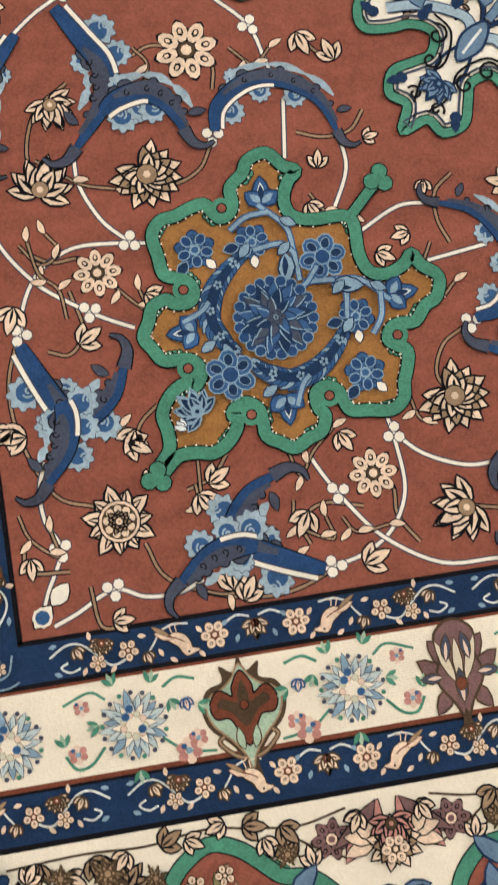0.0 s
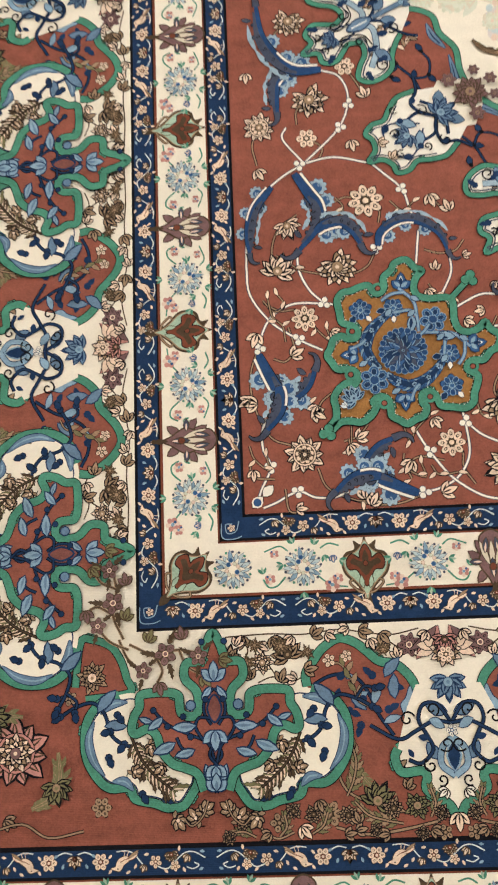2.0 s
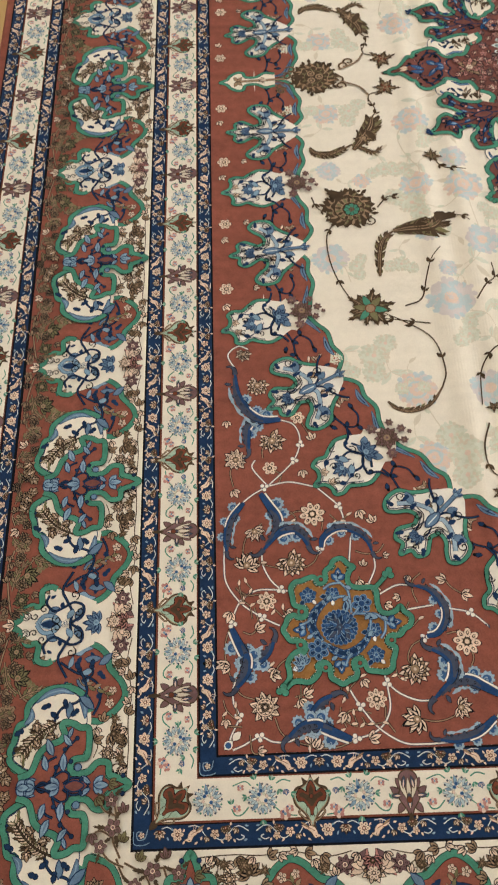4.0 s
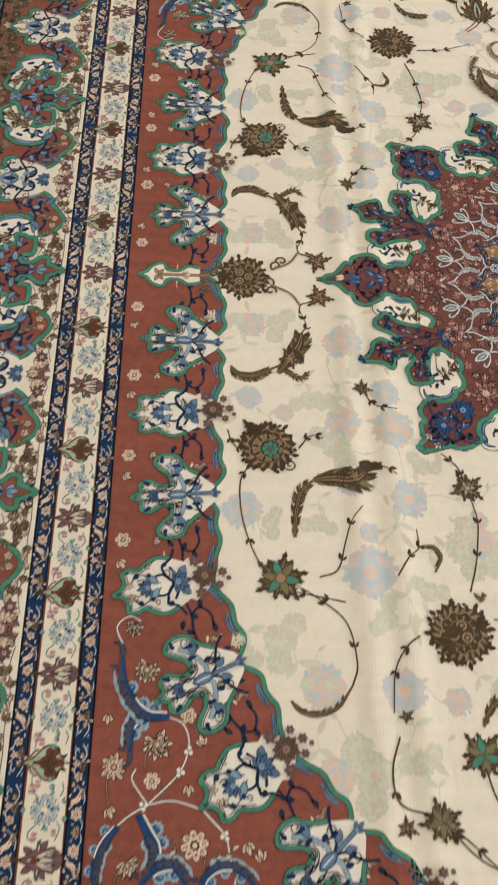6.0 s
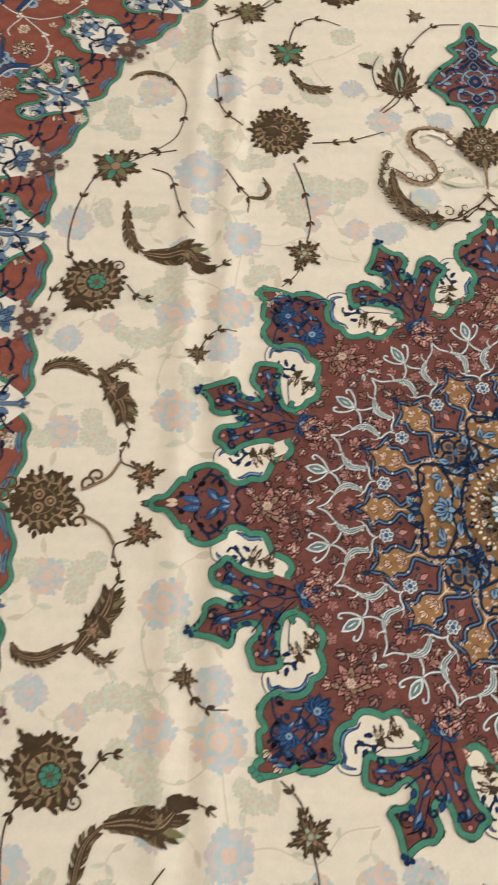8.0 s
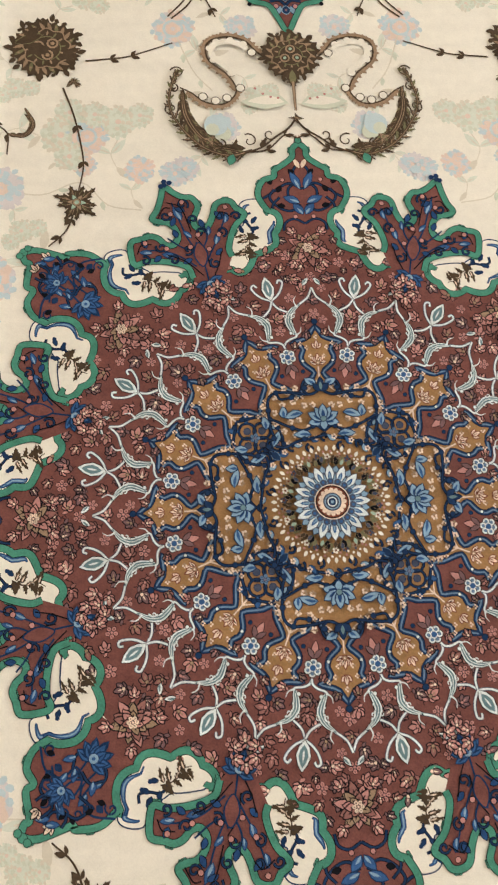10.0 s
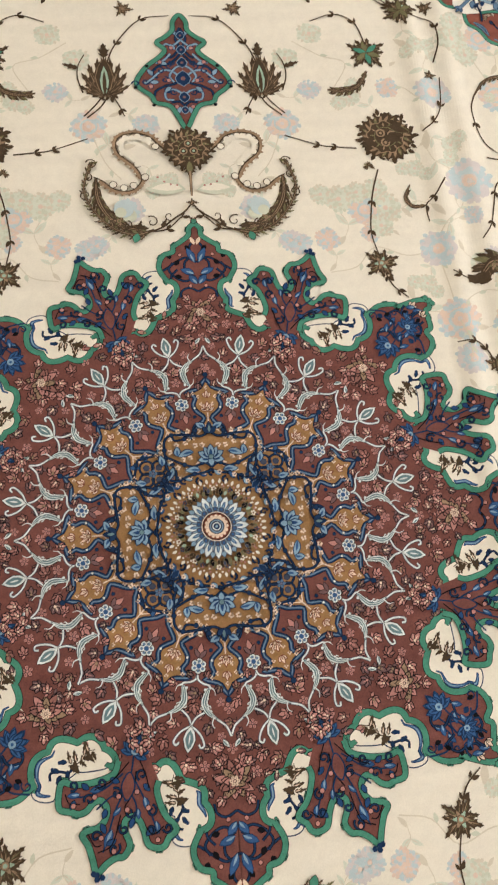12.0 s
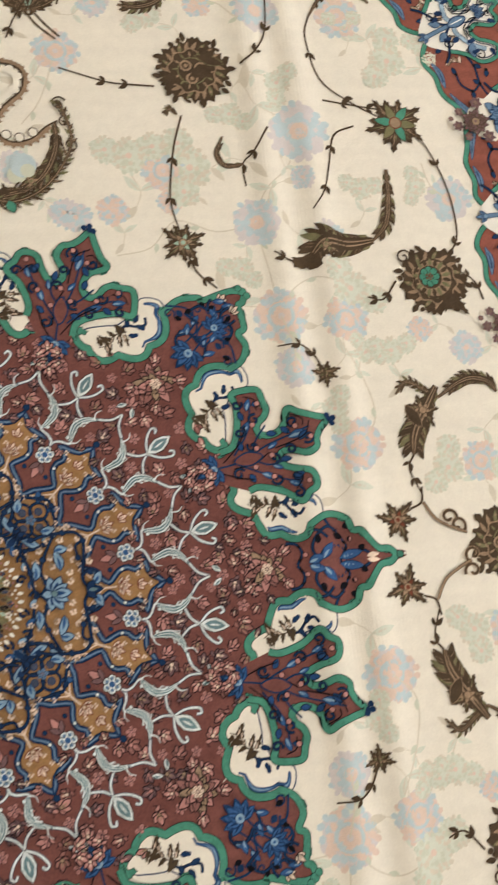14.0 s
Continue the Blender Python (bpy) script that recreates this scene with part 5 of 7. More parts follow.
def feather(f):
    # curved feathered leaf beside the central flower
    p = sm(f([(822, 1250), (838, 1262), (850, 1276), (856, 1294), (850, 1312), (842, 1320)]), n=5)
    m = len(p)
    for i in range(1, m - 1):
        d = p[i + 1] - p[i - 1]
        a = math.degrees(math.atan2(-d.x, d.y))
        for s in (1, -1):
            y.fill(turn(leaf(14 * math.sin(math.pi * (0.15 + 0.8 * i / m)), 2.6, 3 * s), a + 44 * s, p[i]), ("sky", "blue", "blue")[i % 3], "navy", 0.7)
    y.line(p, 7, "navy", shape=lambda u: 0.3 + 0.8 * math.sin(math.pi * u))
    for q in p[4:-4:5]:
        for e in range(5):
            y.fill(ring(q + Vector((math.cos(1.257 * e), math.sin(1.257 * e))) * 2.1, 1.2, 6), "sky")
        y.fill(ring(q, 0.9, 5), "navy")
    for q, r, a in (((860, 1246), 15, 200), ((820, 1246), 14, 160)):
        c = f([q])[0]
        rosette(y, c, r, 5, "blue", "navy", "sky", a)
        for k in range(5):
            y.fill(turn(ring((0, 0.56 * r), 0.2 * r, 8, 0.26 * r), a + 72 * k + 18, c), "royal", "sky", 0.8)
        y.fill(turn(leaf(11, 3.6), a + 120, turn([(0, r * 0.7)], a + 120, c)[0]), "navy", "sky", 0.8)
        y.fill(turn(leaf(9, 3), a + 200, turn([(0, r * 0.7)], a + 200, c)[0]), "white", "navy", 0.7)
    for q in ((808, 1212), (876, 1303)):
        c = f([q])[0]
        out = c - Vector((814, 1303))
        a = math.degrees(math.atan2(-out.x, out.y))
        for b, l in ((0, 20), (52, 14), (-52, 14)):
            y.fill(turn(turn(leaf(l, 5.4), b), a, c - out.normalized() * 8), "blue", "navy", 1.2)
            y.fill(turn(turn(leaf(l * 0.75, 2.6), b), a, c - out.normalized() * 7), "sky" if b else "ice")
        y.fill(turn(leaf(11, 2.2), a, c - out.normalized() * 5), "navy")
    for pts in ([(812, 1220), (795, 1238), (792, 1257), (791, 1278)], [(820, 1252), (800, 1250), (792, 1258)], [(876, 1296), (862, 1290), (856, 1284)], [(806, 1226), (822, 1228), (834, 1236)]):
        y.line(sm(f(pts)), 2.8, "sky", edge="blue")
    c = f([(804, 1265)])[0]
    y.fill(turn(leaf(22, 5.4, 3), 0 if f([(0, 0)])[0].x >= 0 else 90, c - Vector((6, 8))), "sky", "navy", 1.2)
    y.fill(turn(leaf(15, 2.2, 2), 0 if f([(0, 0)])[0].x >= 0 else 90, c - Vector((5, 6))), "navy")
    for q, a in (((798, 1232), 60), ((794, 1250), -50), ((866, 1318), 120), ((846, 1326), 200), ((830, 1256), 140)):
        y.fill(turn(leaf(12, 3.2), a, f([q])[0]), "sky", "navy", 0.9)


twice(feather)
for q, r, a in (((773, 1264), 16, 40), ((849, 1337), 17, 0)):
    for k in range(6):
        y.fill(turn(ring((0, 0.6 * r), 0.36 * r, 9, 0.42 * r), a + 60 * k, q), "blue", "sky", 0.9)
        y.fill(turn(ring((0, 0.62 * r), 0.18 * r, 8, 0.24 * r), a + 60 * k, q), "navy", "sky", 0.5)
    y.fill(ring(q, 0.32 * r, 9), "royal", "sky", 0.8)
y.line(sm([(778, 1270), (786, 1280), (792, 1284)]), 2.6, "sky", edge="blue")
y.fill(ring((812, 1302), 27, 24), "royal")
for i in range(22):
    y.fill(ring(turn([(0, 26)], 360 * i / 22, (812, 1302))[0], 3.6, 8), "royal", "sky", 0.7)
for r, n, w in ((26, 13, 0.2), (20, 10, 0.22), (14, 7, 0.26)):
    for i in range(n):
        a = 360 * i / n + r * 7
        y.fill(turn(leaf(r, w * r, 4), a, (812, 1302)), ("blue", "navy", "slate")[i % 3], "navy", 0.9)
        y.line(turn([(w * r * 0.6, r * 0.25), (w * r, r * 0.5), (w * r * 0.6 + 2, r * 0.8), (4, r)], a, (812, 1302)), 1.1, "sky", 0.7)
rosette(y, (812, 1302), 7, 6, "slate", "navy", "sky")
lotus(y, (874, 1360), 15, 225, "navy", "sky", "sky")
for b in (-24, 0, 24):
    y.fill(turn(leaf(9, 1.8), 225 + b, (884, 1370)), "ice", "navy", 0.6)
lay("star_bouquet", y, 0.0052, CORNER, label="blue flowers and feathered leaves on gold")

# white vines, blue split leaves and cream flowers of the corner
VINES = [
    [(997, 1479), (991, 1463), (979, 1437), (987, 1417), (988, 1395), (982, 1377)], [(988, 1295), (982, 1267), (968, 1245), (943, 1232), (910, 1233), (890, 1236)],
    [(999, 1177), (996, 1216), (973, 1252), (945, 1274), (927, 1285), (909, 1294)], [(934, 1165), (933, 1188), (921, 1215), (904, 1233)],
    [(833, 1048), (818, 1063), (797, 1086), (789, 1115), (785, 1128)], [(746, 1177), (745, 1202), (760, 1233)], [(781, 1144), (787, 1188)],
    [(919, 1041), (951, 1060), (979, 1088), (995, 1128), (999, 1177)],
]
UPPER = [[(919, 1041), (871, 993), (857, 950), (867, 919), (890, 908)], [(919, 1041), (881, 1035), (838, 1046)], [(919, 1041), (945, 1005), (940, 988)], [(969, 796), (985, 760), (965, 740), (945, 748)]]
y = Yarn(step=0.000002)
for pts in VINES:
    twice(lambda f: (y.line(sm(f(pts)), 2.3, "white", edge="slate"), y.cut("vine")))
for pts in UPPER:
    twice(lambda f: (y.line(sm(f(pts)), 2.2, "white", edge="slate"), y.cut("vine")))
for q, a in (((904, 1233), 0), ((979, 1437), 60), ((987, 1288), 30), ((938, 1278), 45), ((835, 1165), 200), ((797, 1086), -40), ((857, 960), 0), ((870, 993), 30), ((925, 1043), 20)):
    twice(lambda f: [y.fill(ring(f([q])[0] + Vector((math.cos(b), math.sin(b))) * 4.6, 3.6, 7), "white", "slate", 0.7) for b in (0.4 + a, 2.4 + a, 4.5 + a)])
y.fill(turn(leaf(18, 6), 135, (990, 1472)), "white", "ink", 1)
y.fill(turn(leaf(18, 6), -45 - 180, (1003, 1485)), "white", "ink", 1)
y.fill(ring((997, 1479), 5, 8), "blue", "white", 2)
lay("vine_leaf", y, 0.0012, CORNER, label="curling white vine")

LEAVES = [
    ([(988, 1295), (977, 1323), (966, 1344), (951, 1351), (930, 1338), (918, 1316)], 17, 1), ([(966, 1338), (963, 1351), (968, 1372), (984, 1396)], 16, -1),
    ([(933, 1055), (915, 1083), (905, 1099), (903, 1117), (910, 1135), (934, 1165)], 17, -1), ([(910, 1137), (897, 1130), (876, 1127), (862, 1139), (853, 1162)], 16, 1),
    ([(833, 1162), (828, 1144), (808, 1130), (787, 1128), (768, 1137), (754, 1152), (746, 1177)], 13, 1),
    ([(890, 908), (925, 905), (950, 885), (968, 850), (972, 800)], 17, 1), ([(930, 903), (952, 925), (950, 970)], 15, -1), ([(962, 1072), (985, 1100), (994, 1135), (994, 1165)], 13, 1),
]
for k, (pts, w, side) in enumerate(LEAVES):
    y = Yarn()
    arabesque(y, pts, w, side=side)
    lay("blue_leaf", y, 0.0024 + 0.0014 * (k % 2), CORNER, label="blue split leaf with a pale scalloped halo")
    y = Yarn()
    arabesque(y, swap(pts), w, side=-side)
    lay("blue_leaf", y, 0.0024 + 0.0014 * (k % 2), CORNER, label="blue split leaf with a pale scalloped halo")


def small_flower(f, kind, q, r, a):
    y = Yarn()
    c = f([q])[0]
    if kind == "rosette":
        rosette(y, c, r, 6 if r < 16 else 8, "beige", "ink", "brown", a)
    elif kind == "spiky":
        spiky(y, c, r, 11, "beige", "ink", "tan", a, 300)
    elif kind == "lotus":
        lotus(y, c, r, a)
    elif kind == "peony":
        peony(y, c, r, a)
    else:
        bud(y, c, r, a)
    lay(dict(rosette="rosette", spiky="star_flower", lotus="lotus", peony="peony", bud="bud")[kind], y, 0.0022, CORNER)


FLOWERS = [
    ("rosette", (929, 1252), 15, 0), ("spiky", (885, 1187), 23, 40), ("lotus", (961, 1190), 19, 160), ("lotus", (946, 1125), 15, 20), ("rosette", (844, 1099), 20, 10),
    ("bud", (764, 1096), 17, 20), ("bud", (740, 1120), 16, 200), ("bud", (776, 1223), 13, 30), ("bud", (729, 1181), 10, 100), ("bud", (1000, 1352), 16, -60), ("bud", (989, 1268), 18, -20),
    ("bud", (875, 1408), 16, 120), ("bud", (948, 1300), 17, 120), ("bud", (925, 1372), 16, 60), ("bud", (898, 1271), 14, 60), ("bud", (1000, 1440), 13, 0), ("bud", (869, 1481), 18, 180), ("bud", (765, 1198), 12, 170),
    ("spiky", (930, 832), 20, 0), ("spiky", (908, 951), 22, 30), ("peony", (975, 986), 19, 10), ("rosette", (914, 1006), 12, 0), ("bud", (981, 1046), 16, 30), ("rosette", (859, 905), 12, 0), ("bud", (834, 952), 16, 200),
    ("bud", (857, 1013), 15, 10), ("spiky", (955, 760), 14, 0), ("bud", (990, 905), 14, 0), ("bud", (880, 860), 14, 30), ("rosette", (985, 600), 13, 0), ("rosette", (985, 430), 12, 0), ("rosette", (985, 252), 13, 0), ("rosette", (988, 85), 12, 0),
    ("bud", (990, 640), 16, 40), ("bud", (992, 470), 15, 60), ("bud", (992, 292), 15, 30), ("bud", (994, 125), 14, 20), ("bud", (930, 600), 12, 80), ("bud", (945, 425), 12, 60), ("bud", (945, 250), 12, 60),
]
for kind, q, r, a in FLOWERS:
    r = r * (1.2 if kind != "bud" else 1.1)
    small_flower(lambda p: [Vector(t) for t in p], kind, q, r, a)
    if q[1] > 860:
        small_flower(lambda p: [Vector(t) for t in swap(p)], kind, q, r, 90 - a)
y = Yarn()
peony(y, (938, 1424), 25, 30)
spiky(y, (938, 1424), 9, 7, "tan", "ink", "beige")
bud(y, (916, 1402), 12, 135)
lay("peony", y, 0.0024, CORNER, label="large cream peony outlined in black")

TENDRILS = [
    [(985, 1280), (999, 1320), (996, 1360), (978, 1400), (952, 1412)], [(929, 1252), (940, 1240), (960, 1240), (980, 1228)], [(885, 1187), (868, 1196), (848, 1188), (838, 1172)], [(961, 1190), (966, 1160), (956, 1130), (932, 1112)],
    [(844, 1099), (828, 1112), (830, 1130)], [(844, 1099), (868, 1092), (884, 1098)], [(764, 1096), (752, 1112), (740, 1120)], [(776, 1170), (758, 1176), (738, 1174), (726, 1160)], [(950, 1262), (944, 1290), (955, 1306), (970, 1302)],
    [(890, 1410), (872, 1404), (860, 1390)], [(975, 1452), (1002, 1448), (1003, 1430)], [(930, 832), (950, 850), (956, 880)], [(908, 951), (925, 965), (926, 985)], [(975, 986), (985, 1010), (980, 1040)], [(859, 905), (845, 930), (836, 950)],
    [(914, 1006), (895, 1020), (900, 1038)],
]
y = Yarn(step=0.000002)
for pts in TENDRILS:
    twice(lambda f: (y.line(sm(f(pts)), 1.8, "tan", edge="ink"), y.cut("tendril")))
HOOKS = [
    [(980, 1225), (967, 1241), (953, 1233), (961, 1219)],
    [(941, 1369), (928, 1361), (917, 1371)],
    [(884, 1407), (882, 1424), (880, 1391)],
    [(954, 1281), (957, 1260), (969, 1247), (974, 1223)],
    [(818, 1395), (812, 1412), (801, 1397), (785, 1383)],
    [(930, 1247), (916, 1266), (899, 1283), (902, 1268)],
    [(868, 1464), (851, 1462), (835, 1448), (844, 1441)],
    [(730, 1363), (723, 1387), (705, 1384)],
    [(961, 1166), (946, 1177), (930, 1188), (908, 1194)],
    [(882, 1092), (873, 1106), (881, 1123), (900, 1132)],
    [(774, 1216), (765, 1230), (748, 1236)],
    [(695, 1263), (705, 1285), (696, 1304), (683, 1294)],
    [(820, 1428), (820, 1445), (797, 1458), (800, 1442)],
    [(1004, 1410), (998, 1427), (981, 1441), (984, 1424)],
    [(894, 1476), (873, 1483), (840, 1480), (824, 1466)],
    [(814, 1101), (798, 1116), (785, 1105)],
    [(789, 1444), (780, 1456), (758, 1454)],
]
for pts in HOOKS:
    p = sm(pts)
    y.line(p, 1.5, "tan", edge="ink")
    for j, b in ((len(p) // 2, 50), (len(p) - 1, 0), (len(p) // 3, -60)):
        d = p[j] - p[j - 1]
        y.fill(turn(leaf(11, 2.4, 3), math.degrees(math.atan2(-d.x, d.y)) + b, p[j]), "beige", "ink", 0.8)
    y.cut("tendril")
lay("tendril", y, 0.0010, CORNER, label="thin tan tendril")


# ---- ivory field: dark flowers, feathery scrolls, faint pastel flowers ----
def on_field(name, y, level=0.0030, copies="quad", label=""):
    lay(name, y, level, field, copies, label)


y = Yarn()
brown_palmette(y, (770, 0), 56, 90, "tan", 19)
for s in (1, -1):
    for q, a in (((842, 18), 60), ((836, 34), 30), ((708, 22), -50), ((700, 40), -20)):
        y.line(curl((q[0], s * q[1]), 13, a * s, 1.0, s), 3.2, "brown", edge="tan")
    tendril(y, [(712, s * 20), (690, s * 30), (668, s * 44), (652, s * 70)], 3, "tan", "brown")
on_field("dark_palmette", y, 0.0022, "across", "large dark brown palmette on ivory")
y = Yarn()
dark_star(y, (611, 48), 34, 20, 6, "rust")
y.line(sm([(632, 62), (650, 70), (654, 92)]), 3, "brown")
on_field("dark_star_flower", y)

SCROLLS = [
    ([(795, 224), (785, 240), (760, 248), (735, 242), (700, 222)], 13, 0), ([(700, 240), (674, 201), (656, 170), (650, 140)], 22, 0), ([(700, 222), (680, 236), (655, 250), (636, 232)], 9, 0),
    ([(676, 590), (672, 540), (662, 500), (638, 474)], 13, 0), ([(638, 474), (600, 470), (560, 474), (536, 452)], 26, 0), ([(690, 880), (676, 896), (647, 903), (612, 890), (586, 855)], 10, 1),
    ([(451, 606), (425, 604), (412, 624), (425, 653)], 9, -1), ([(372, 920), (350, 884), (315, 872), (287, 876)], 12, 0),
    ([(178, 682), (176, 640), (160, 604), (132, 575)], 14, 0), ([(132, 575), (112, 572), (88, 566)], 12, 0), ([(360, 690), (350, 700), (340, 690)], 6, 0),
]
for pts, w, side in SCROLLS:
    y = Yarn()
    thorny(y, pts, w, "brown", "tan", 12 if w > 10 else 9, side)
    on_field("feathery_scroll", y, 0.0028, label="dark brown feathery scroll")

STEMS = [
    [(650, 140), (640, 120), (654, 80)], [(586, 855), (576, 818), (590, 747), (636, 705), (690, 672)], [(590, 710), (640, 700), (690, 690)], [(634, 665), (600, 650), (585, 600), (571, 557), (549, 527)], [(495, 663), (470, 625), (451, 606), (452, 570)],
    [(536, 452), (505, 446), (480, 462)], [(330, 738), (290, 742), (257, 747), (190, 771)], [(366, 689), (350, 640), (340, 590), (336, 547), (345, 500)], [(347, 485), (362, 440), (390, 412)], [(534, 270), (520, 300), (500, 316), (467, 317)],
    [(664, 408), (640, 380), (616, 385)], [(724, 406), (752, 440), (775, 480), (770, 560), (740, 640), (703, 668)], [(800, 370), (790, 400), (765, 420)], [(88, 566), (50, 570), (20, 596), (0, 590)], [(513, 937), (530, 990), (520, 1040), (460, 1063), (400, 1120), (330, 1150)],
    [(156, 894), (130, 850), (118, 820)], [(150, 940), (130, 990), (80, 1050), (20, 1060)], [(460, 1063), (420, 1090), (377, 1130)], [(377, 985), (360, 1040), (320, 1062), (268, 1045)], [(465, 770), (490, 790), (512, 830), (520, 900)],
]
y = Yarn()
for pts in STEMS:
    p = sm(pts)
    y.line(p, 3.2, "brown", 2.2)
    for j in (len(p) // 3, 2 * len(p) // 3):
        d = p[j] - p[j - 1]
        a = math.degrees(math.atan2(-d.x, d.y))
        y.fill(turn(leaf(15, 4, 4), a + 48, p[j]), "brown")
        y.fill(turn(leaf(12, 3, -4), a - 55, p[j]), "brown")
    y.cut("stem")
on_field("stem", y, 0.0022, label="thin brown stem with small leaves")

def tulip(y):
    at = (154, 868)
    for pts in ([(160, 866), (174, 846), (196, 822)], [(150, 864), (164, 842), (190, 818)]):
        y.line(sm(pts), 3, "brown")
    for l, a, w in ((56, 74, 10), (70, 50, 12), (82, 33, 13), (90, 19, 13), (92, 8, 11)):
        for s in (1, -1):
            y.fill(turn(jag(l, w, 0.2 * l * s), a * s, at), "brown", "tan" if a < 60 else None, 0.6)
            for k in (-5, 3):
                y.fill(turn(leaf(l * 0.8, 1.2, 0.17 * l * s), a * s + k, at), "tan")
    y.fill(turn(leaf(88, 17), 0, at), "brown", "tan", 1)
    y.fill(turn(leaf(70, 9), 0, at), "mint", "ink", 1)
    y.fill(turn(leaf(60, 4), 0, at), "brown")
    y.line([Vector((154, 950)), Vector((154, 970))], 3, "brown")
    y.fill(turn(jag(34, 11, 3, 3), 4, (154, 960)), "brown")
    for s in (1, -1):
        y.line(curl((154 + 8 * s, 872), 10, 60 * s, 0.9, s), 2.4, "brown")
    y.line(sm([(196, 876), (206, 910), (204, 940), (192, 966)]), 3, "brown", 2)
    y.fill(turn(jag(32, 7, 0, 3), -70, (206, 934)), "brown")


for name, draw in (
    ("round_flower", lambda y: (brown_palmette(y, (724, 406), 56, 30, "rust", 17), y.fill(ring((724, 408), 29, 18), "tan", "brown", 3), [y.fill(turn(leaf(16, 3.4), 20 * i, turn([(0, 16)], 20 * i, (722, 409))[0]), "brown" if i % 2 else "olive") for i in range(18)], y.fill(ring((719, 410), 19, 14), "brown", "tan", 1), [y.fill(ring(turn([(0, 11)], 45 * i, (718, 411))[0], 5.4, 8), "green", "ink", 0.8) for i in range(8)], rosette(y, (718, 411), 7, 5, "rust", "green", "brown"), y.fill(turn(jag(44, 10), -140, (744, 380)), "brown"), y.line(curl((690, 452), 12, 40), 3, "brown"), y.line(curl((760, 370), 11, 200, 1.0, -1), 3, "brown"))),
    ("leafy_flower", lambda y: (dark_star(y, (703, 668), 50, 10, 11, "olive"), [y.fill(turn(leaf(34, 7), 60 * i + 20, (703, 668)), "green" if i % 2 else "olive", "brown", 1.5) for i in range(6)], y.fill(ring((703, 668), 9, 8), "tan", "rust", 2))),
    ("big_flower", lambda y: (brown_palmette(y, (393, 763), 58, -70, "tan", 23), y.fill(turn(leaf(40, 12), 110, (424, 768)), "brown"), y.fill(turn(leaf(46, 8), 70, (440, 772)), "brown", "olive", 1), y.fill(turn(leaf(32, 8), 40, (424, 778)), "brown"))),
    ("dark_star_flower", lambda y: dark_star(y, (347, 485), 36, 15, 9)),
    ("small_bud", lambda y: dark_star(y, (534, 272), 22, 30, 7, "olive")),
    ("tulip", tulip),
    ("upper_flower", lambda y: (dark_star(y, (458, 1066), 38, 0, 9, "mint"), [y.fill(turn(leaf(26, 5), 72 * i, (458, 1066)), "olive", "brown", 1) for i in range(5)])),
    ("leafy_flower", lambda y: (dark_star(y, (377, 965), 44, 25, 9, "olive"), [y.fill(turn(leaf(30, 6), 60 * i + 10, (377, 965)), "green" if i % 2 else "olive", "brown", 1.2) for i in range(6)])),
    ("upper_round_flower", lambda y: brown_palmette(y, (268, 1150), 52, 20, "olive", 19)),
    ("small_bud", lambda y: dark_star(y, (112, 1078), 22, 40, 6, "tan")),
    ("small_bud", lambda y: dark_star(y, (513, 1075), 20, 10, 6, "tan")),
    ("small_bud", lambda y: dark_star(y, (500, 905), 15, 60, 5, "tan")),
    ("scroll_flower", lambda y: (dark_star(y, (674, 205), 30, 60, 7, "tan"), y.fill(turn(leaf(40, 9), 30, (668, 180)), "brown", "tan", 1))),
    ("scroll_flower", lambda y: (dark_star(y, (560, 468), 28, 20, 8, "olive"), y.fill(turn(leaf(34, 14), -110, (520, 450)), "brown"))),
    ("scroll_flower", lambda y: (dark_star(y, (138, 590), 26, 20, 8, "olive"), y.fill(ring((118, 600), 14, 10), "pale_green"))),
    ("dark_bud", lambda y: y.fill(turn(leaf(34, 10), -100, (504, 446)), "brown")),
):
    y = Yarn()
    draw(y)
    on_field(name, y, 0.0034, label=dict(round_flower="round dark flower with a green eye", big_flower="large dark brown seed-head flower", tulip="dark brown tulip").get(name, ""))

random.seed(4)
PASTEL = [
    ((634, 858), 36, 3), ((561, 996), 40, 2), ((500, 864), 34, 1), ((543, 655), 44, 1), ((460, 511), 34, 1), ((370, 604), 38, 2), ((330, 600), 30, 3), ((281, 626), 34, 2), ((591, 400), 34, 2), ((577, 350), 32, 3), ((478, 362), 38, 3), ((490, 283), 28, 1),
    ((568, 162), 36, 3), ((771, 537), 34, 1), ((812, 115), 26, 2), ((753, 122), 28, 3), ((700, 117), 28, 2), ((226, 996), 40, 0), ((188, 799), 32, 3), ((706, 777), 34, 2), ((759, 296), 24, 1), ((566, 480), 26, 1), ((118, 612), 26, 1), ((78, 800), 24, 1),
    ((60, 1105), 34, 1), ((330, 860), 26, 2), ((250, 880), 22, 1), ((520, 740), 24, 2), ((250, 540), 22, 3), ((430, 440), 22, 2), ((640, 300), 24, 2), ((480, 980), 24, 2), ((180, 540), 20, 1), ((620, 1000), 30, 3), ((440, 690), 22, 2),
    ((540, 218), 22, 2), ((104, 1033), 20, 1), ((409, 880), 22, 3), ((532, 657), 20, 1), ((640, 846), 20, 2), ((335, 550), 18, 3), ((196, 532), 22, 1), ((720, 560), 20, 2), ((600, 300), 20, 2), ((690, 330), 18, 3), ((630, 560), 22, 2), ((770, 800), 22, 2), ((170, 1170), 30, 2), ((60, 670), 22, 2), ((540, 580), 18, 1),
]
for q, r, kind in PASTEL:
    y = Yarn(step=0.0000022)
    pastel(y, q, r, kind, 40 * kind + q[0])
    on_field("pale_flower", y, 0.0006)
y = Yarn()
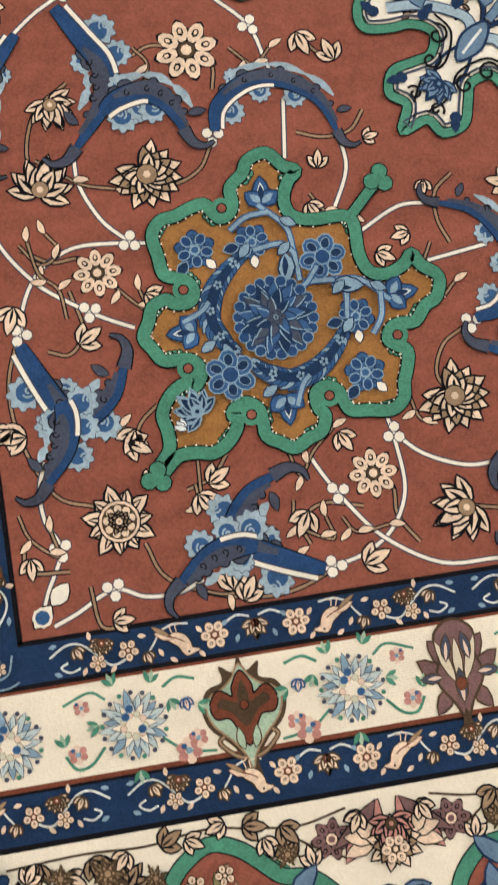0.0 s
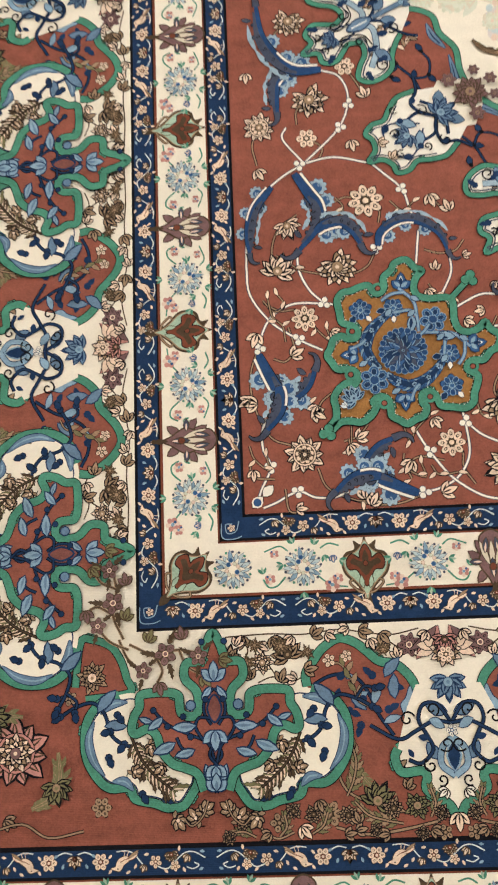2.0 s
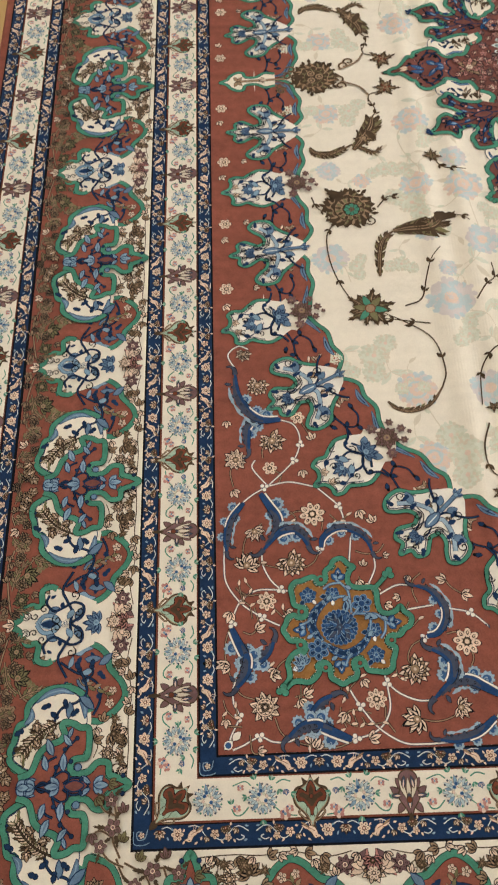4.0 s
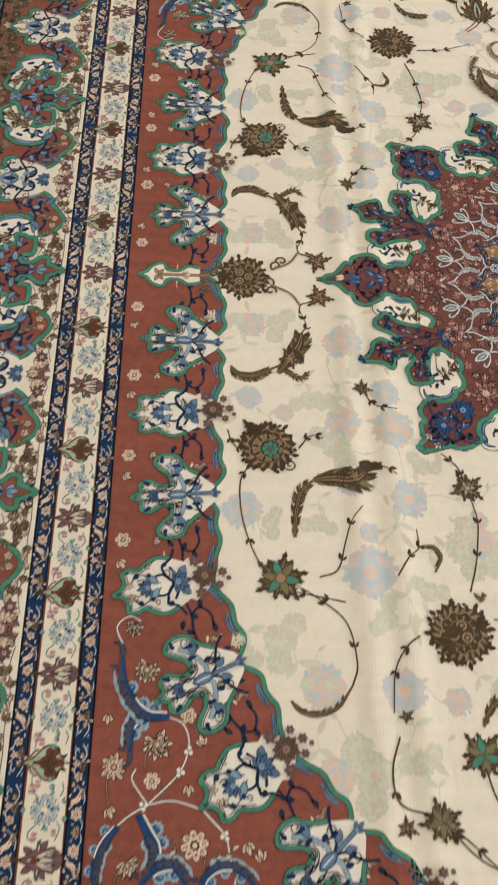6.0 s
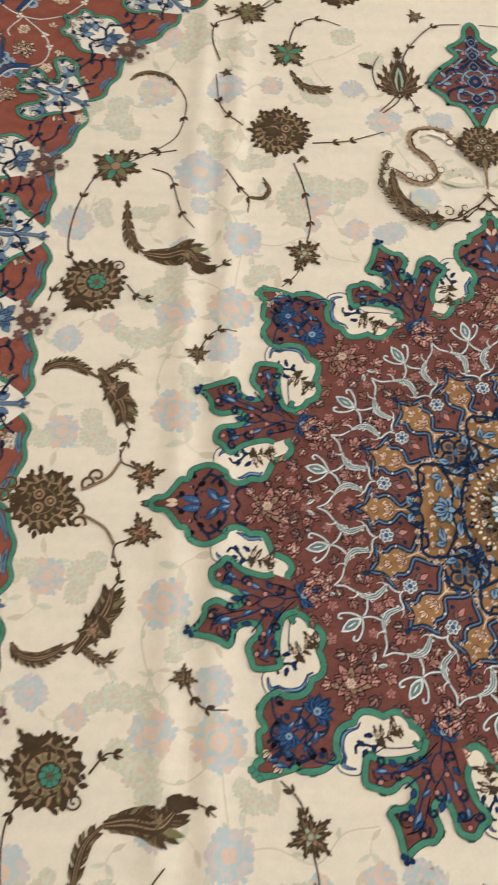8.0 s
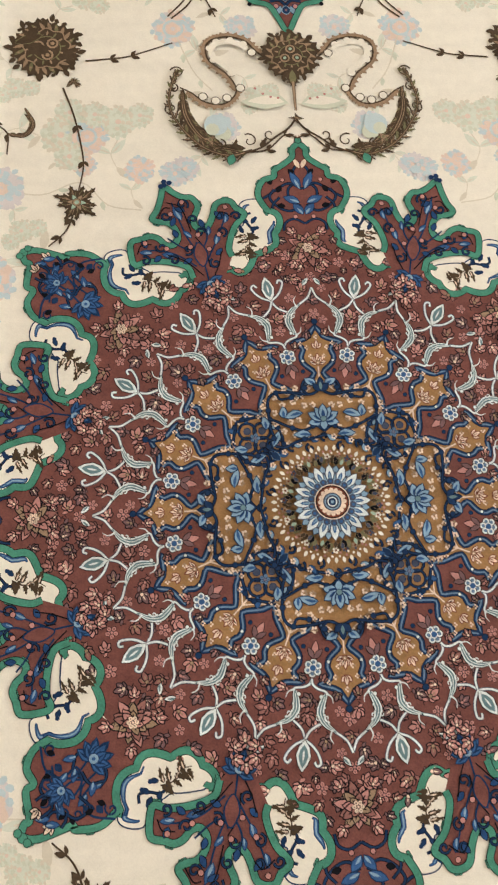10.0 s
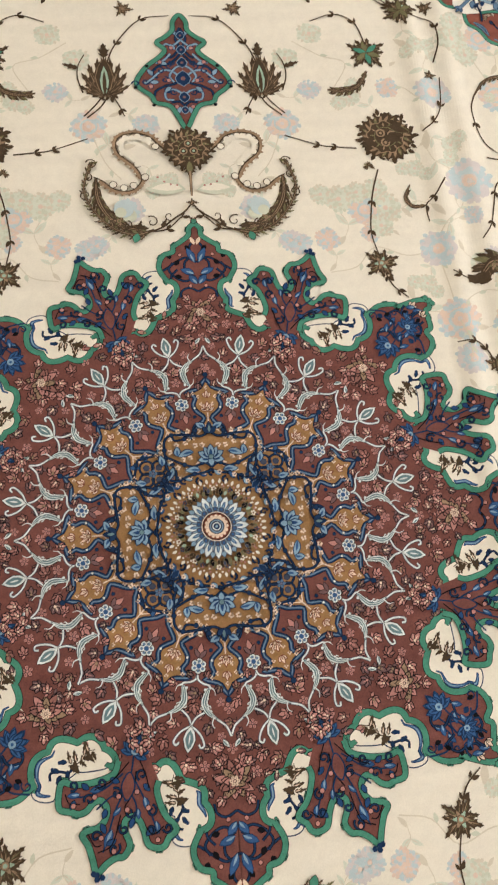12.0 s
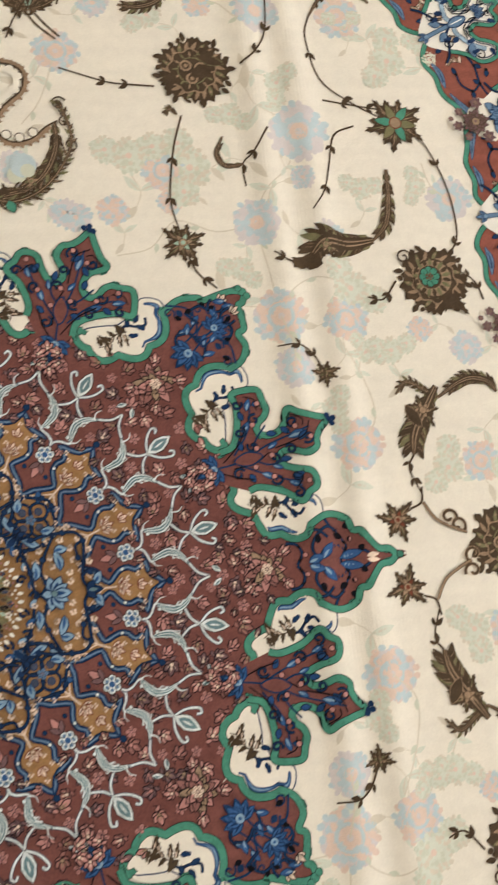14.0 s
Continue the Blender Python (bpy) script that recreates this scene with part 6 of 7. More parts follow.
for pts in ([(543, 655), (520, 600), (480, 560), (460, 511), (470, 430), (478, 362)], [(460, 511), (400, 500), (340, 520), (300, 480), (250, 470)], [(591, 400), (540, 420), (500, 400), (478, 362)], [(500, 864), (470, 850), (440, 880), (400, 880)], [(561, 996), (600, 940), (634, 858)], [(188, 799), (160, 720), (130, 680)], [(771, 537), (745, 560), (735, 600)], [(478, 362), (490, 320), (490, 283)], [(568, 162), (600, 200), (590, 260), (560, 320)], [(226, 996), (280, 960), (330, 940), (300, 880)]):
    faint_vine(y, pts)
    y.cut("pale_vine")
on_field("pale_vine", y, 0.0004, label="faint grey vine")

# shield flower and pendant on the long axis
ARM = [(42, 738), (58, 753), (75, 772), (106, 779), (134, 767), (134, 736), (104, 706), (92, 676), (112, 653), (142, 656), (164, 674), (182, 684)]
FEATHER = [(74, 566), (110, 558), (149, 573), (180, 606), (200, 648), (194, 690), (182, 716)]
y = Yarn()
for s in (1, -1):
    f = (lambda p: p) if s > 0 else mirror
    arm = sm(ARM, n=6)
    m = len(arm)
    side = []
    for i, q in enumerate(arm):
        t = (arm[min(m - 1, i + 1)] - arm[max(0, i - 1)]).normalized()
        side.append(Vector((t.y, -t.x)))
    # bristly outer edge, scalloped cream inner edge
    for i in range(4, m - 6):
        o = -1 if i < 42 else 1
        y.fill(f(turn(leaf(9 + 3 * math.sin(3 * i), 3.4, 1.5), math.degrees(math.atan2(-(side[i] * o).x, (side[i] * o).y)) + 18, arm[i])), "tan")
    y.line(f([q - e * 3.4 * (1 if i < 42 else -1) for i, (q, e) in enumerate(zip(arm, side))][2:-4]), 7, "tan")
    y.line(f(arm), 3.4, "brown", 2.4)
    for i in range(6, m - 8, 5):
        o = 1 if i < 42 else -1
        c = arm[i] + side[i] * 6.6 * o
        y.fill(f(ring(c, 6.4, 10)), "ivory", "brown", 1.5)
    y.line(f([q + e * 9.5 * (1 if i < 42 else -1) for i, (q, e) in enumerate(zip(arm, side))][8:38]), 10, "ivory")
    y.line(f(curl((188, 690), 9, 120, 0.8)), 2.4, "brown")
    # dark feather below, with curls and a pale flower
    y.line(f(sm([(0, 624), (14, 606), (36, 590), (56, 574), (74, 566)])), 3.4, "brown")
    for q, r, a in (((84, 596), 13, 60), ((34, 592), 11, 200), ((196, 716), 12, 20), ((206, 640), 10, 330), ((122, 588), 9, 90)):
        y.line(f(curl(q, r, a, 1.0)), 2.8, "brown", 1.6)
    for q, a in (((60, 574), 40), ((92, 566), -20), ((104, 570), 30)):
        y.fill(f(turn(jag(20, 5, 3, 3), a, q)), "brown")
    y.fill(f(ring((128, 614), 19, 14)), "pale_blue")
    y.fill(f(ring((134, 606), 11, 10)), "pale_green")
    y.fill(f(turn(leaf(74, 17, 18), -74, (10, 652))), "pale_green")
    y.fill(f(turn(leaf(58, 9, 14), -74, (16, 654))), "ivory")
    for k in range(4):
        y.fill(f(ring((26 + 12 * k, 662 + 2 * k * k), 2.4, 6)), "rose")
    fe = sm(FEATHER, n=6)
    for i in range(2, len(fe) - 1):
        d = fe[i + 1] - fe[i - 1]
        a = math.degrees(math.atan2(-d.x, d.y))
        for o in (1, -1):
            l = (17 if i < 22 else 11) * (0.75 + 0.35 * math.sin(2.7 * i + o))
            y.fill(f(turn(jag(l, 3.2, 2 * o, 3), a + 52 * o, fe[i])), ("brown", "brown", "olive")[i % 3])
            if i % 3 == 0:
                y.fill(f(turn(leaf(l * 0.8, 0.9, 2 * o), a + 50 * o, fe[i])), "tan")
    y.line(f(fe), 6, "brown", 3)
    y.line(f(fe[2:-3]), 1.5, "tan", 1)
    y.fill(f(turn(leaf(20, 7), 200, (104, 560))), "green", "brown", 1.2)
brown_palmette(y, (0, 742), 50, 0, "mint", 19, 0.95)
y.fill(turn(jag(26, 12), 180, (0, 704)), "brown")
y.fill(turn(leaf(30, 6), 180, (0, 712)), "olive")
y.line([Vector((0, v)) for v in (690, 670, 650, 636)], 4.4, "tan", 2, edge="brown")
dark_star(y, (0, 622), 12, 0, 4, "brown")
on_field("shield_flower", y, 0.0028, "upright", "dark shield flower with scalloped scroll arms")

PENDANT = [(0, 1061), (13, 1044), (15, 1023), (31, 1006), (48, 993), (33, 976), (42, 960), (74, 931), (92, 894), (64, 866), (56, 850), (29, 842), (15, 818), (0, 790)]
y = Yarn()
y.fill(sm([(-a, b) for a, b in reversed(PENDANT)][:-1] + PENDANT[:-1], True, 4), "wine")
for s in (1, -1):
    f = (lambda p: p) if s > 0 else mirror
    for pts, c in (([(0, 1030), (10, 1004), (4, 980), (20, 958), (30, 964)], "navy"), ([(0, 968), (22, 944), (48, 936), (60, 920), (50, 908)], "navy"), ([(0, 900), (18, 922), (40, 926), (62, 906), (76, 896)], "sky"), ([(0, 918), (14, 896), (34, 890), (54, 878), (58, 866)], "navy"), ([(0, 868), (18, 880), (36, 874), (34, 858), (20, 856)], "sky"), ([(0, 842), (10, 852), (26, 850)], "navy"), ([(0, 940), (16, 930), (26, 912), (18, 898)], "sky"), ([(22, 966), (36, 950), (52, 944)], "sky"), ([(0, 1000), (16, 986), (30, 990), (36, 982)], "sky")):
        y.line(f(sm(pts)), 4, c, edge="navy" if c == "sky" else "ink")
    for q, r, a in (((54, 926), 10, 0), ((36, 912), 8, 90), ((66, 900), 8, 180), ((38, 880), 8, 20), ((18, 952), 8, 120), ((14, 872), 7, 200), ((24, 930), 8, 260)):
        y.line(f(curl(q, r, a, 1.1)), 3, "navy")
    for q, a in (((30, 940), -60), ((48, 898), -80), ((24, 886), -120), ((12, 976), -30), ((60, 914), -20), ((10, 1012), -20), ((8, 840), -150)):
        y.fill(f(turn(leaf(17, 4.4, 3), a, q)), "sky", "navy", 1.3)
    for q in ((44, 946), (64, 888), (28, 902), (16, 840), (20, 980)):
        y.fill(f(ring(q, 4.2, 7)), "rose", "navy", 1.4)
for v, r in ((1010, 8), (975, 9), (944, 10), (906, 15), (862, 10), (832, 7)):
    y.fill(turn(leaf(2.4 * r, r), 0, (0, v - 1.2 * r)), "navy", "sky", 1.4)
    y.fill(ring((0, v), 0.34 * r, 7), "plum")
green_edge(y, [(-a, b) for a, b in reversed(PENDANT)][:-1] + PENDANT[:-1], 9, True, 4)
for s in (1, -1):
    f = (lambda p: p) if s > 0 else mirror
    y.line(f(curl((102, 894), 9, 0, 0.8)), 3, "navy")
    for q in ((60, 844), (94, 886), (70, 936)):
        y.fill(f(ring(q, 4, 7)), "ink")
lay("pendant", y, 0.0034, field, "upright", "small wine-red pendant with navy scrolls and green rim")

# ---- central medallion ----
TIP = [(0, 581), (10, 571), (12, 556), (27, 543), (41, 533), (43, 522), (60, 516), (69, 499), (68, 483), (56, 462)]
TREF = [(116, 387), (120, 403), (110, 435), (93, 457), (105, 468), (113, 480), (126, 481), (137, 474), (142, 456), (149, 440), (159, 434), (170, 440), (170, 455), (164, 473), (173, 488), (185, 489), (199, 496), (214, 507), (220, 487), (226, 468), (234, 454), (224, 448), (211, 446), (200, 436), (196, 420), (204, 408), (216, 410), (226, 420), (238, 424), (250, 420), (267, 414), (267, 390), (261, 377), (244, 382), (215, 381), (185, 372), (176, 353)]
KID_A = [(52, 467), (69, 479), (96, 480), (108, 471), (94, 455), (101, 441), (115, 432), (122, 403), (135, 381), (131, 368), (114, 361), (98, 366), (80, 383), (62, 399), (48, 410), (42, 432), (44, 453)]
KID_B = [(271, 404), (300, 396), (310, 380), (303, 348), (286, 327), (267, 318), (238, 316), (215, 318), (193, 330), (184, 352), (191, 364), (211, 361), (238, 369), (262, 375)]
CORN = [(307, 380), (330, 397), (360, 399), (365, 394), (406, 406), (426, 402), (424, 388), (417, 383), (422, 350), (412, 341), (421, 322), (412, 300), (392, 288)]


def octants(draw):
    draw(lambda p: [Vector(q) for q in p])
    draw(lambda p: [Vector((q[1] * 1.035, q[0] * 0.955)) for q in p])


y = Yarn()
y.fill([Vector((424 * math.sin(a), 408 * math.cos(a))) for a in [2 * math.pi * i / 96 for i in range(96)]], "wine")
medallion = new("medallion", mesh_of(y, "medallion", 0.0014))
medallion.parent = rug
tagged(medallion, "round wine-red medallion with lobed green rim")


def on_medallion(name, y, level, copies="quad", label=""):
    lay(name, y, level, medallion, copies, label)


def way(f, a, q):
    """The turn of something drawn at angle a at q, after an octant's mapping."""
    p0, p1 = f([q, turn([(0, 1)], a, q)[0]])
    return math.degrees(math.atan2(-(p1 - p0).x, (p1 - p0).y))


def tip(f):
    y.fill(sm(f([(0, 340)] + TIP + [(60, 380)]), False, 4), "wine")
    for pts, w in (([(0, 548), (12, 532), (9, 514), (22, 500), (20, 480), (4, 470)], 3), ([(0, 500), (20, 510), (40, 500), (60, 486), (84, 478)], 3), ([(4, 470), (22, 462), (40, 470), (52, 486), (44, 500)], 3), ([(0, 440), (16, 448), (30, 442), (34, 428)], 2.8), ([(36, 486), (48, 472), (46, 452)], 2.8), ([(0, 420), (14, 404), (10, 388)], 2.2)):
        y.line(sm(f(pts)), w, "navy", edge="ink")
    for q, a, l in (((40, 494), 30, 15), ((48, 508), -20, 12), ((28, 470), -80, 14), ((12, 526), -40, 12), ((46, 456), 160, 13)):
        y.fill(turn(leaf(l, 5), way(f, a, q), f([q])[0]), "ink")
    for q, a, l in (((4, 500), -18, 32), ((6, 476), -60, 26), ((2, 456), -30, 22)):
        y.fill(turn(leaf(l, 6, 3), way(f, a, q), f([q])[0]), "blue", "navy", 1.4)
        y.fill(turn(leaf(l * 0.6, 2, 2), way(f, a, q), f([q])[0]), "sky")
    y.fill(turn(leaf(20, 4, 3), way(f, -16, (0, 548)), f([(2, 536)])[0]), "beige", "rust", 1)
    for q in ((14, 452), (26, 430), (30, 516)):
        y.fill(ring(f([q])[0], 3.2, 7), "rose", "ink", 1)
    green_edge(y, f(TIP), 8.8, knobs=13)
    y.fill(ring(f([(0, 586)])[0], 5, 8), "green", "ink", 1)
    y.cut("tip")
    y.k = 0


y = Yarn()
octants(tip)
on_medallion("tip", y, 0.0020)
for kid, nm in ((KID_A, 0), (KID_B, 1)):
    y = Yarn()

    def bean(f):
        p = f(kid)
        whole = scallop(sm(p, True), 7, 9.0)
        y.fill(whole, "ivory")
        y.line(whole, 1.8, "navy", closed=True)
        y.line(whole[40:] + whole[:2] if nm == 0 else whole[8:52], 9.6, "green", edge="ink")
        c = sum(p, Vector((0, 0))) / len(p)
        far = max(p, key=lambda q: q.length)
        low = min(p, key=lambda q: q.length)
        d = (low - far).normalized()
        e = Vector((-d.y, d.x))
        at = lambda a, b: c + d * a + e * b
        ang = math.degrees(math.atan2(-d.x, d.y))
        # blue crescents under the outer rim, a navy vine and a brown spray
        rim_in = grown(whole, -9)
        for u in ((0.1, 0.78) if nm == 0 else (0.02, 0.14)):
            m = len(rim_in)
            part = [rim_in[int(u * m + t) % m] for t in range(13)]
            y.line(part, 4.6, "blue", edge="navy", shape=lambda v: 0.15 + math.sin(math.pi * v))
            y.line(part[2:-2], 2.2, "sky", shape=lambda v: math.sin(math.pi * v) + 0.05)
        y.line(sm([at(-38, 0), at(-32, 9), at(-20, 4), at(-8, -6), at(6, -2)]), 2.2, "navy", edge="ink")
        for a, b, t in ((-30, -8, 40), (-26, 12, -50), (-14, -12, 70), (-12, 14, -20)):
            y.fill(turn(leaf(11, 3.4, 2), ang + t, at(a, b)), "navy", "ink", 0.7)
            y.fill(ring(at(a, b), 3.2, 7), "navy")
        y.line(sm([at(-4, 2), at(12, -3), at(28, 3), at(42, -2)]), 2.2, "brown", 1.2)
        for i in range(11):
            t = (64 if i % 2 else -64) + 26 * math.sin(2.3 * i)
            y.fill(turn(jag(17 + 4 * math.sin(i), 3.8, 3, 3), ang + t, at(-2 + 3.8 * i, 3 * math.sin(i))), "brown", "ink" if i % 3 == 0 else None, 0.5)
            if i % 2:
                y.fill(turn(leaf(10, 1.1, 2), ang + t, at(-2 + 3.8 * i, 3 * math.sin(i))), "beige")
        y.cut("white_bean")
        y.k = 0

    octants(bean)
    on_medallion("white_bean", y, 0.0032, label="white bean-shaped panel with a green rim")
y = Yarn()


def trefoil(f):
    y.fill(sm(f(TREF), False, 4), "wine")
    y.fill(f([(116, 387), (145, 440), (185, 372), (176, 353), (150, 330), (130, 350)]), "wine")
    green_edge(y, f(TREF), 8.8, knobs=19)
    for pts in ([(150, 330), (160, 380), (182, 420), (196, 458), (204, 480)], [(158, 372), (140, 410), (128, 440), (122, 462)], [(170, 372), (200, 392), (230, 400), (252, 398)], [(166, 396), (190, 404), (212, 420)], [(160, 400), (152, 420), (156, 440)]):
        y.line(sm(f(pts)), 2.6, "navy")
    for q, a, l in (((190, 450), -22, 36), ((124, 444), 20, 24), ((236, 396), -80, 26), ((140, 408), 20, 28), ((200, 388), -70, 30), ((160, 392), -20, 30), ((176, 420), -40, 22), ((150, 424), 10, 20)):
        p0, p1 = f([q, turn([(0, l)], a, q)[0]])
        d = p1 - p0
        y.fill(turn(leaf(d.length * 0.72, l * 0.15, 2), math.degrees(math.atan2(-d.x, d.y)), p0), "blue", "navy", 1.2)
        y.fill(turn(leaf(d.length * 0.5, l * 0.06, 2), math.degrees(math.atan2(-d.x, d.y)), p0), "sky")
    for q, r, a in (((180, 470), 10, 40), ((206, 462), 9, 150), ((128, 420), 9, 80), ((114, 456), 8, 10), ((230, 408), 9, 200), ((212, 386), 9, 20), ((186, 392), 9, 120), ((146, 384), 9, 240), ((176, 444), 8, 300), ((250, 390), 8, 60), ((154, 428), 8, 0), ((132, 462), 7, 90)):
        y.line(f(curl(q, r, a, 1.1, 1 if a % 40 else -1)), 2.2, "navy", edge="ink")
    for q, a, l in (((184, 464), -60, 16), ((206, 440), 30, 16), ((130, 452), -30, 14), ((244, 404), -20, 14), ((222, 390), -120, 14), ((140, 390), 50, 14), ((176, 384), -110, 15), ((158, 436), -10, 15), ((198, 420), -10, 14)):
        y.fill(turn(leaf(l, 4.2, 2), way(f, a, q), f([q])[0]), "royal", "ink", 1.0)
    for q in ((206, 514), (214, 516), (219, 508), (214, 510)):
        y.fill(ring(f([q])[0], 4.5, 6), "navy")
    c = f([(152, 344)])[0]
    for pts in ([(146, 350), (136, 376), (132, 396)], [(160, 356), (186, 380), (214, 392)], [(176, 430), (190, 470), (212, 480)], [(112, 452), (128, 462), (138, 452)], [(226, 452), (216, 470), (206, 470)], [(236, 410), (252, 408), (258, 394)], [(150, 370), (156, 400), (170, 420)]):
        y.line(sm(f(pts)), 1.8, "ink")
    for q in ((134, 424), (150, 400), (178, 404), (214, 402), (246, 412), (188, 480), (206, 460), (166, 424), (122, 470)):
        y.fill(ring(f([q])[0], 3.6, 7), "rose", "ink", 1.1)
    y.fill(sm(f([(160, 372), (172, 390), (166, 410), (154, 392)]), True), "wine", "navy", 2.2)
    lotus(y, c, 22, math.degrees(math.atan2(c.x, -c.y)), "blue", "navy", "sky")
    [sprig(y, f([(141 + 15 * math.sin(1.05 * i), 322 + 15 * math.cos(1.05 * i))])[0], 15, 60 * i, "rose") for i in range(6)]
    y.cut("trefoil")
    y.k = 0


octants(trefoil)
on_medallion("trefoil", y, 0.0038, label="wine-red trefoil with blue leaves and green rim")
y = Yarn()
y.fill(sm(CORN, False, 4) + [Vector((330, 262)), Vector((255, 310))], "wine")
green_edge(y, CORN, 8.8, knobs=15)
for q, r in (((426, 404), 6), ((420, 410), 5), ((432, 398), 5)):
    y.fill(ring(q, r, 8), "green", "ink", 0.8)
for s in (0, 1):
    f = (lambda p: [Vector(q) for q in p]) if not s else (lambda p: [Vector((q[1] * 1.035, q[0] * 0.955)) for q in p])
    y.line(sm(f([(310, 390), (340, 384), (352, 364), (340, 346), (360, 340), (380, 352)])), 3, "navy")
    y.line(sm(f([(330, 330), (352, 350), (350, 372), (336, 376)])), 2.8, "navy")
    y.fill(turn(leaf(13, 5), 40, f([(334, 372)])[0]), "navy")
    bud(y, f([(390, 392)])[0], 14, -45, "beige", "ink")
    for pts in ([(376, 344), (392, 330), (404, 346), (396, 362)], [(330, 310), (320, 336), (330, 352)], [(346, 340), (362, 330), (360, 314)], [(400, 390), (388, 376), (372, 384), (378, 396)]):
        y.line(sm(f(pts)), 2.6, "navy", edge="ink")
    for q, r in (((404, 368), 9), ((366, 382), 8), ((322, 372), 9), ((400, 336), 8)):
        y.line(f(curl(q, r, q[0], 1.1)), 2.4, "navy")
        y.fill(turn(leaf(12, 4), q[0] * 3, f([q])[0]), "ink")
    for q in ((384, 372), (346, 358), (326, 346), (410, 384), (360, 326)):
        y.fill(turn(leaf(17, 4, 3), q[0] * 2, f([q])[0]), "blue", "navy", 1.2)
        y.fill(turn(leaf(10, 1.4, 2), q[0] * 2, f([q])[0]), "sky")
lotus(y, (376, 350), 20, -45, "blue", "navy", "sky")
lotus(y, (338, 318), 24, 135, "blue", "navy", "sky")
on_medallion("corner_lobe", y, 0.0026, label="pointed wine-red lobe with a green rim")

# gold star with sixteen petals on the wine ground
y = Yarn()
half = [(11.25, 164), (8.0, 176), (4.4, 186), (1.9, 196), (3.8, 204), (5.9, 213), (6.2, 224), (5.0, 233), (5.9, 240), (8.6, 246), (5.4, 249), (2.4, 254), (0, 270)]
outline = []
for k in range(16):
    outline += [polar(22.5 * k - a, r) for a, r in half] + [polar(22.5 * k + a, r) for a, r in reversed(half[1:-1])]
star = sm(outline, True, 2)
y.fill(ring((0, 0), 166, 64), "gold")
y.cut("gold_ground")
for k in range(16):
    petal = [polar(22.5 * k + d, r) for d, r in [(-t, u) for t, u in half[1:]] + list(reversed(half[1:-1]))]
    y.fill([polar(22.5 * k - 11, 158)] + petal + [polar(22.5 * k + 11, 158)], "gold")
    y.cut("gold_petal")
y.line(star, 9.0, "ink", closed=True)
y.line(star, 7.4, "navy", closed=True)
y.line(star, 2.6, "steel", closed=True)
on_medallion("star_outline", y, 0.0022, "one")

GROUND = ((0, 268, 13), (0, 288, 13), (3.1, 276, 10), (-3.1, 276, 10), (11.25, 290, 14), (11.25, 312, 12), (8.6, 280, 11), (-8.6, 280, 11), (5.0, 318, 12), (-5.0, 318, 12), (8.6, 330, 11), (-8.6, 332, 11),
          (11.25, 350, 13), (6.6, 348, 13), (-6.6, 348, 13), (9.2, 368, 13), (-9.2, 366, 12), (0, 376, 14), (4.2, 366, 11), (-4.4, 376, 13), (6, 388, 13), (-8, 392, 12), (1.6, 396, 12), (9.8, 396, 12), (3.6, 240, 8), (-3.6, 240, 8),
          (8.2, 258, 9), (-8.2, 258, 9), (2.4, 300, 8), (-2.4, 300, 8), (-11, 384, 11))
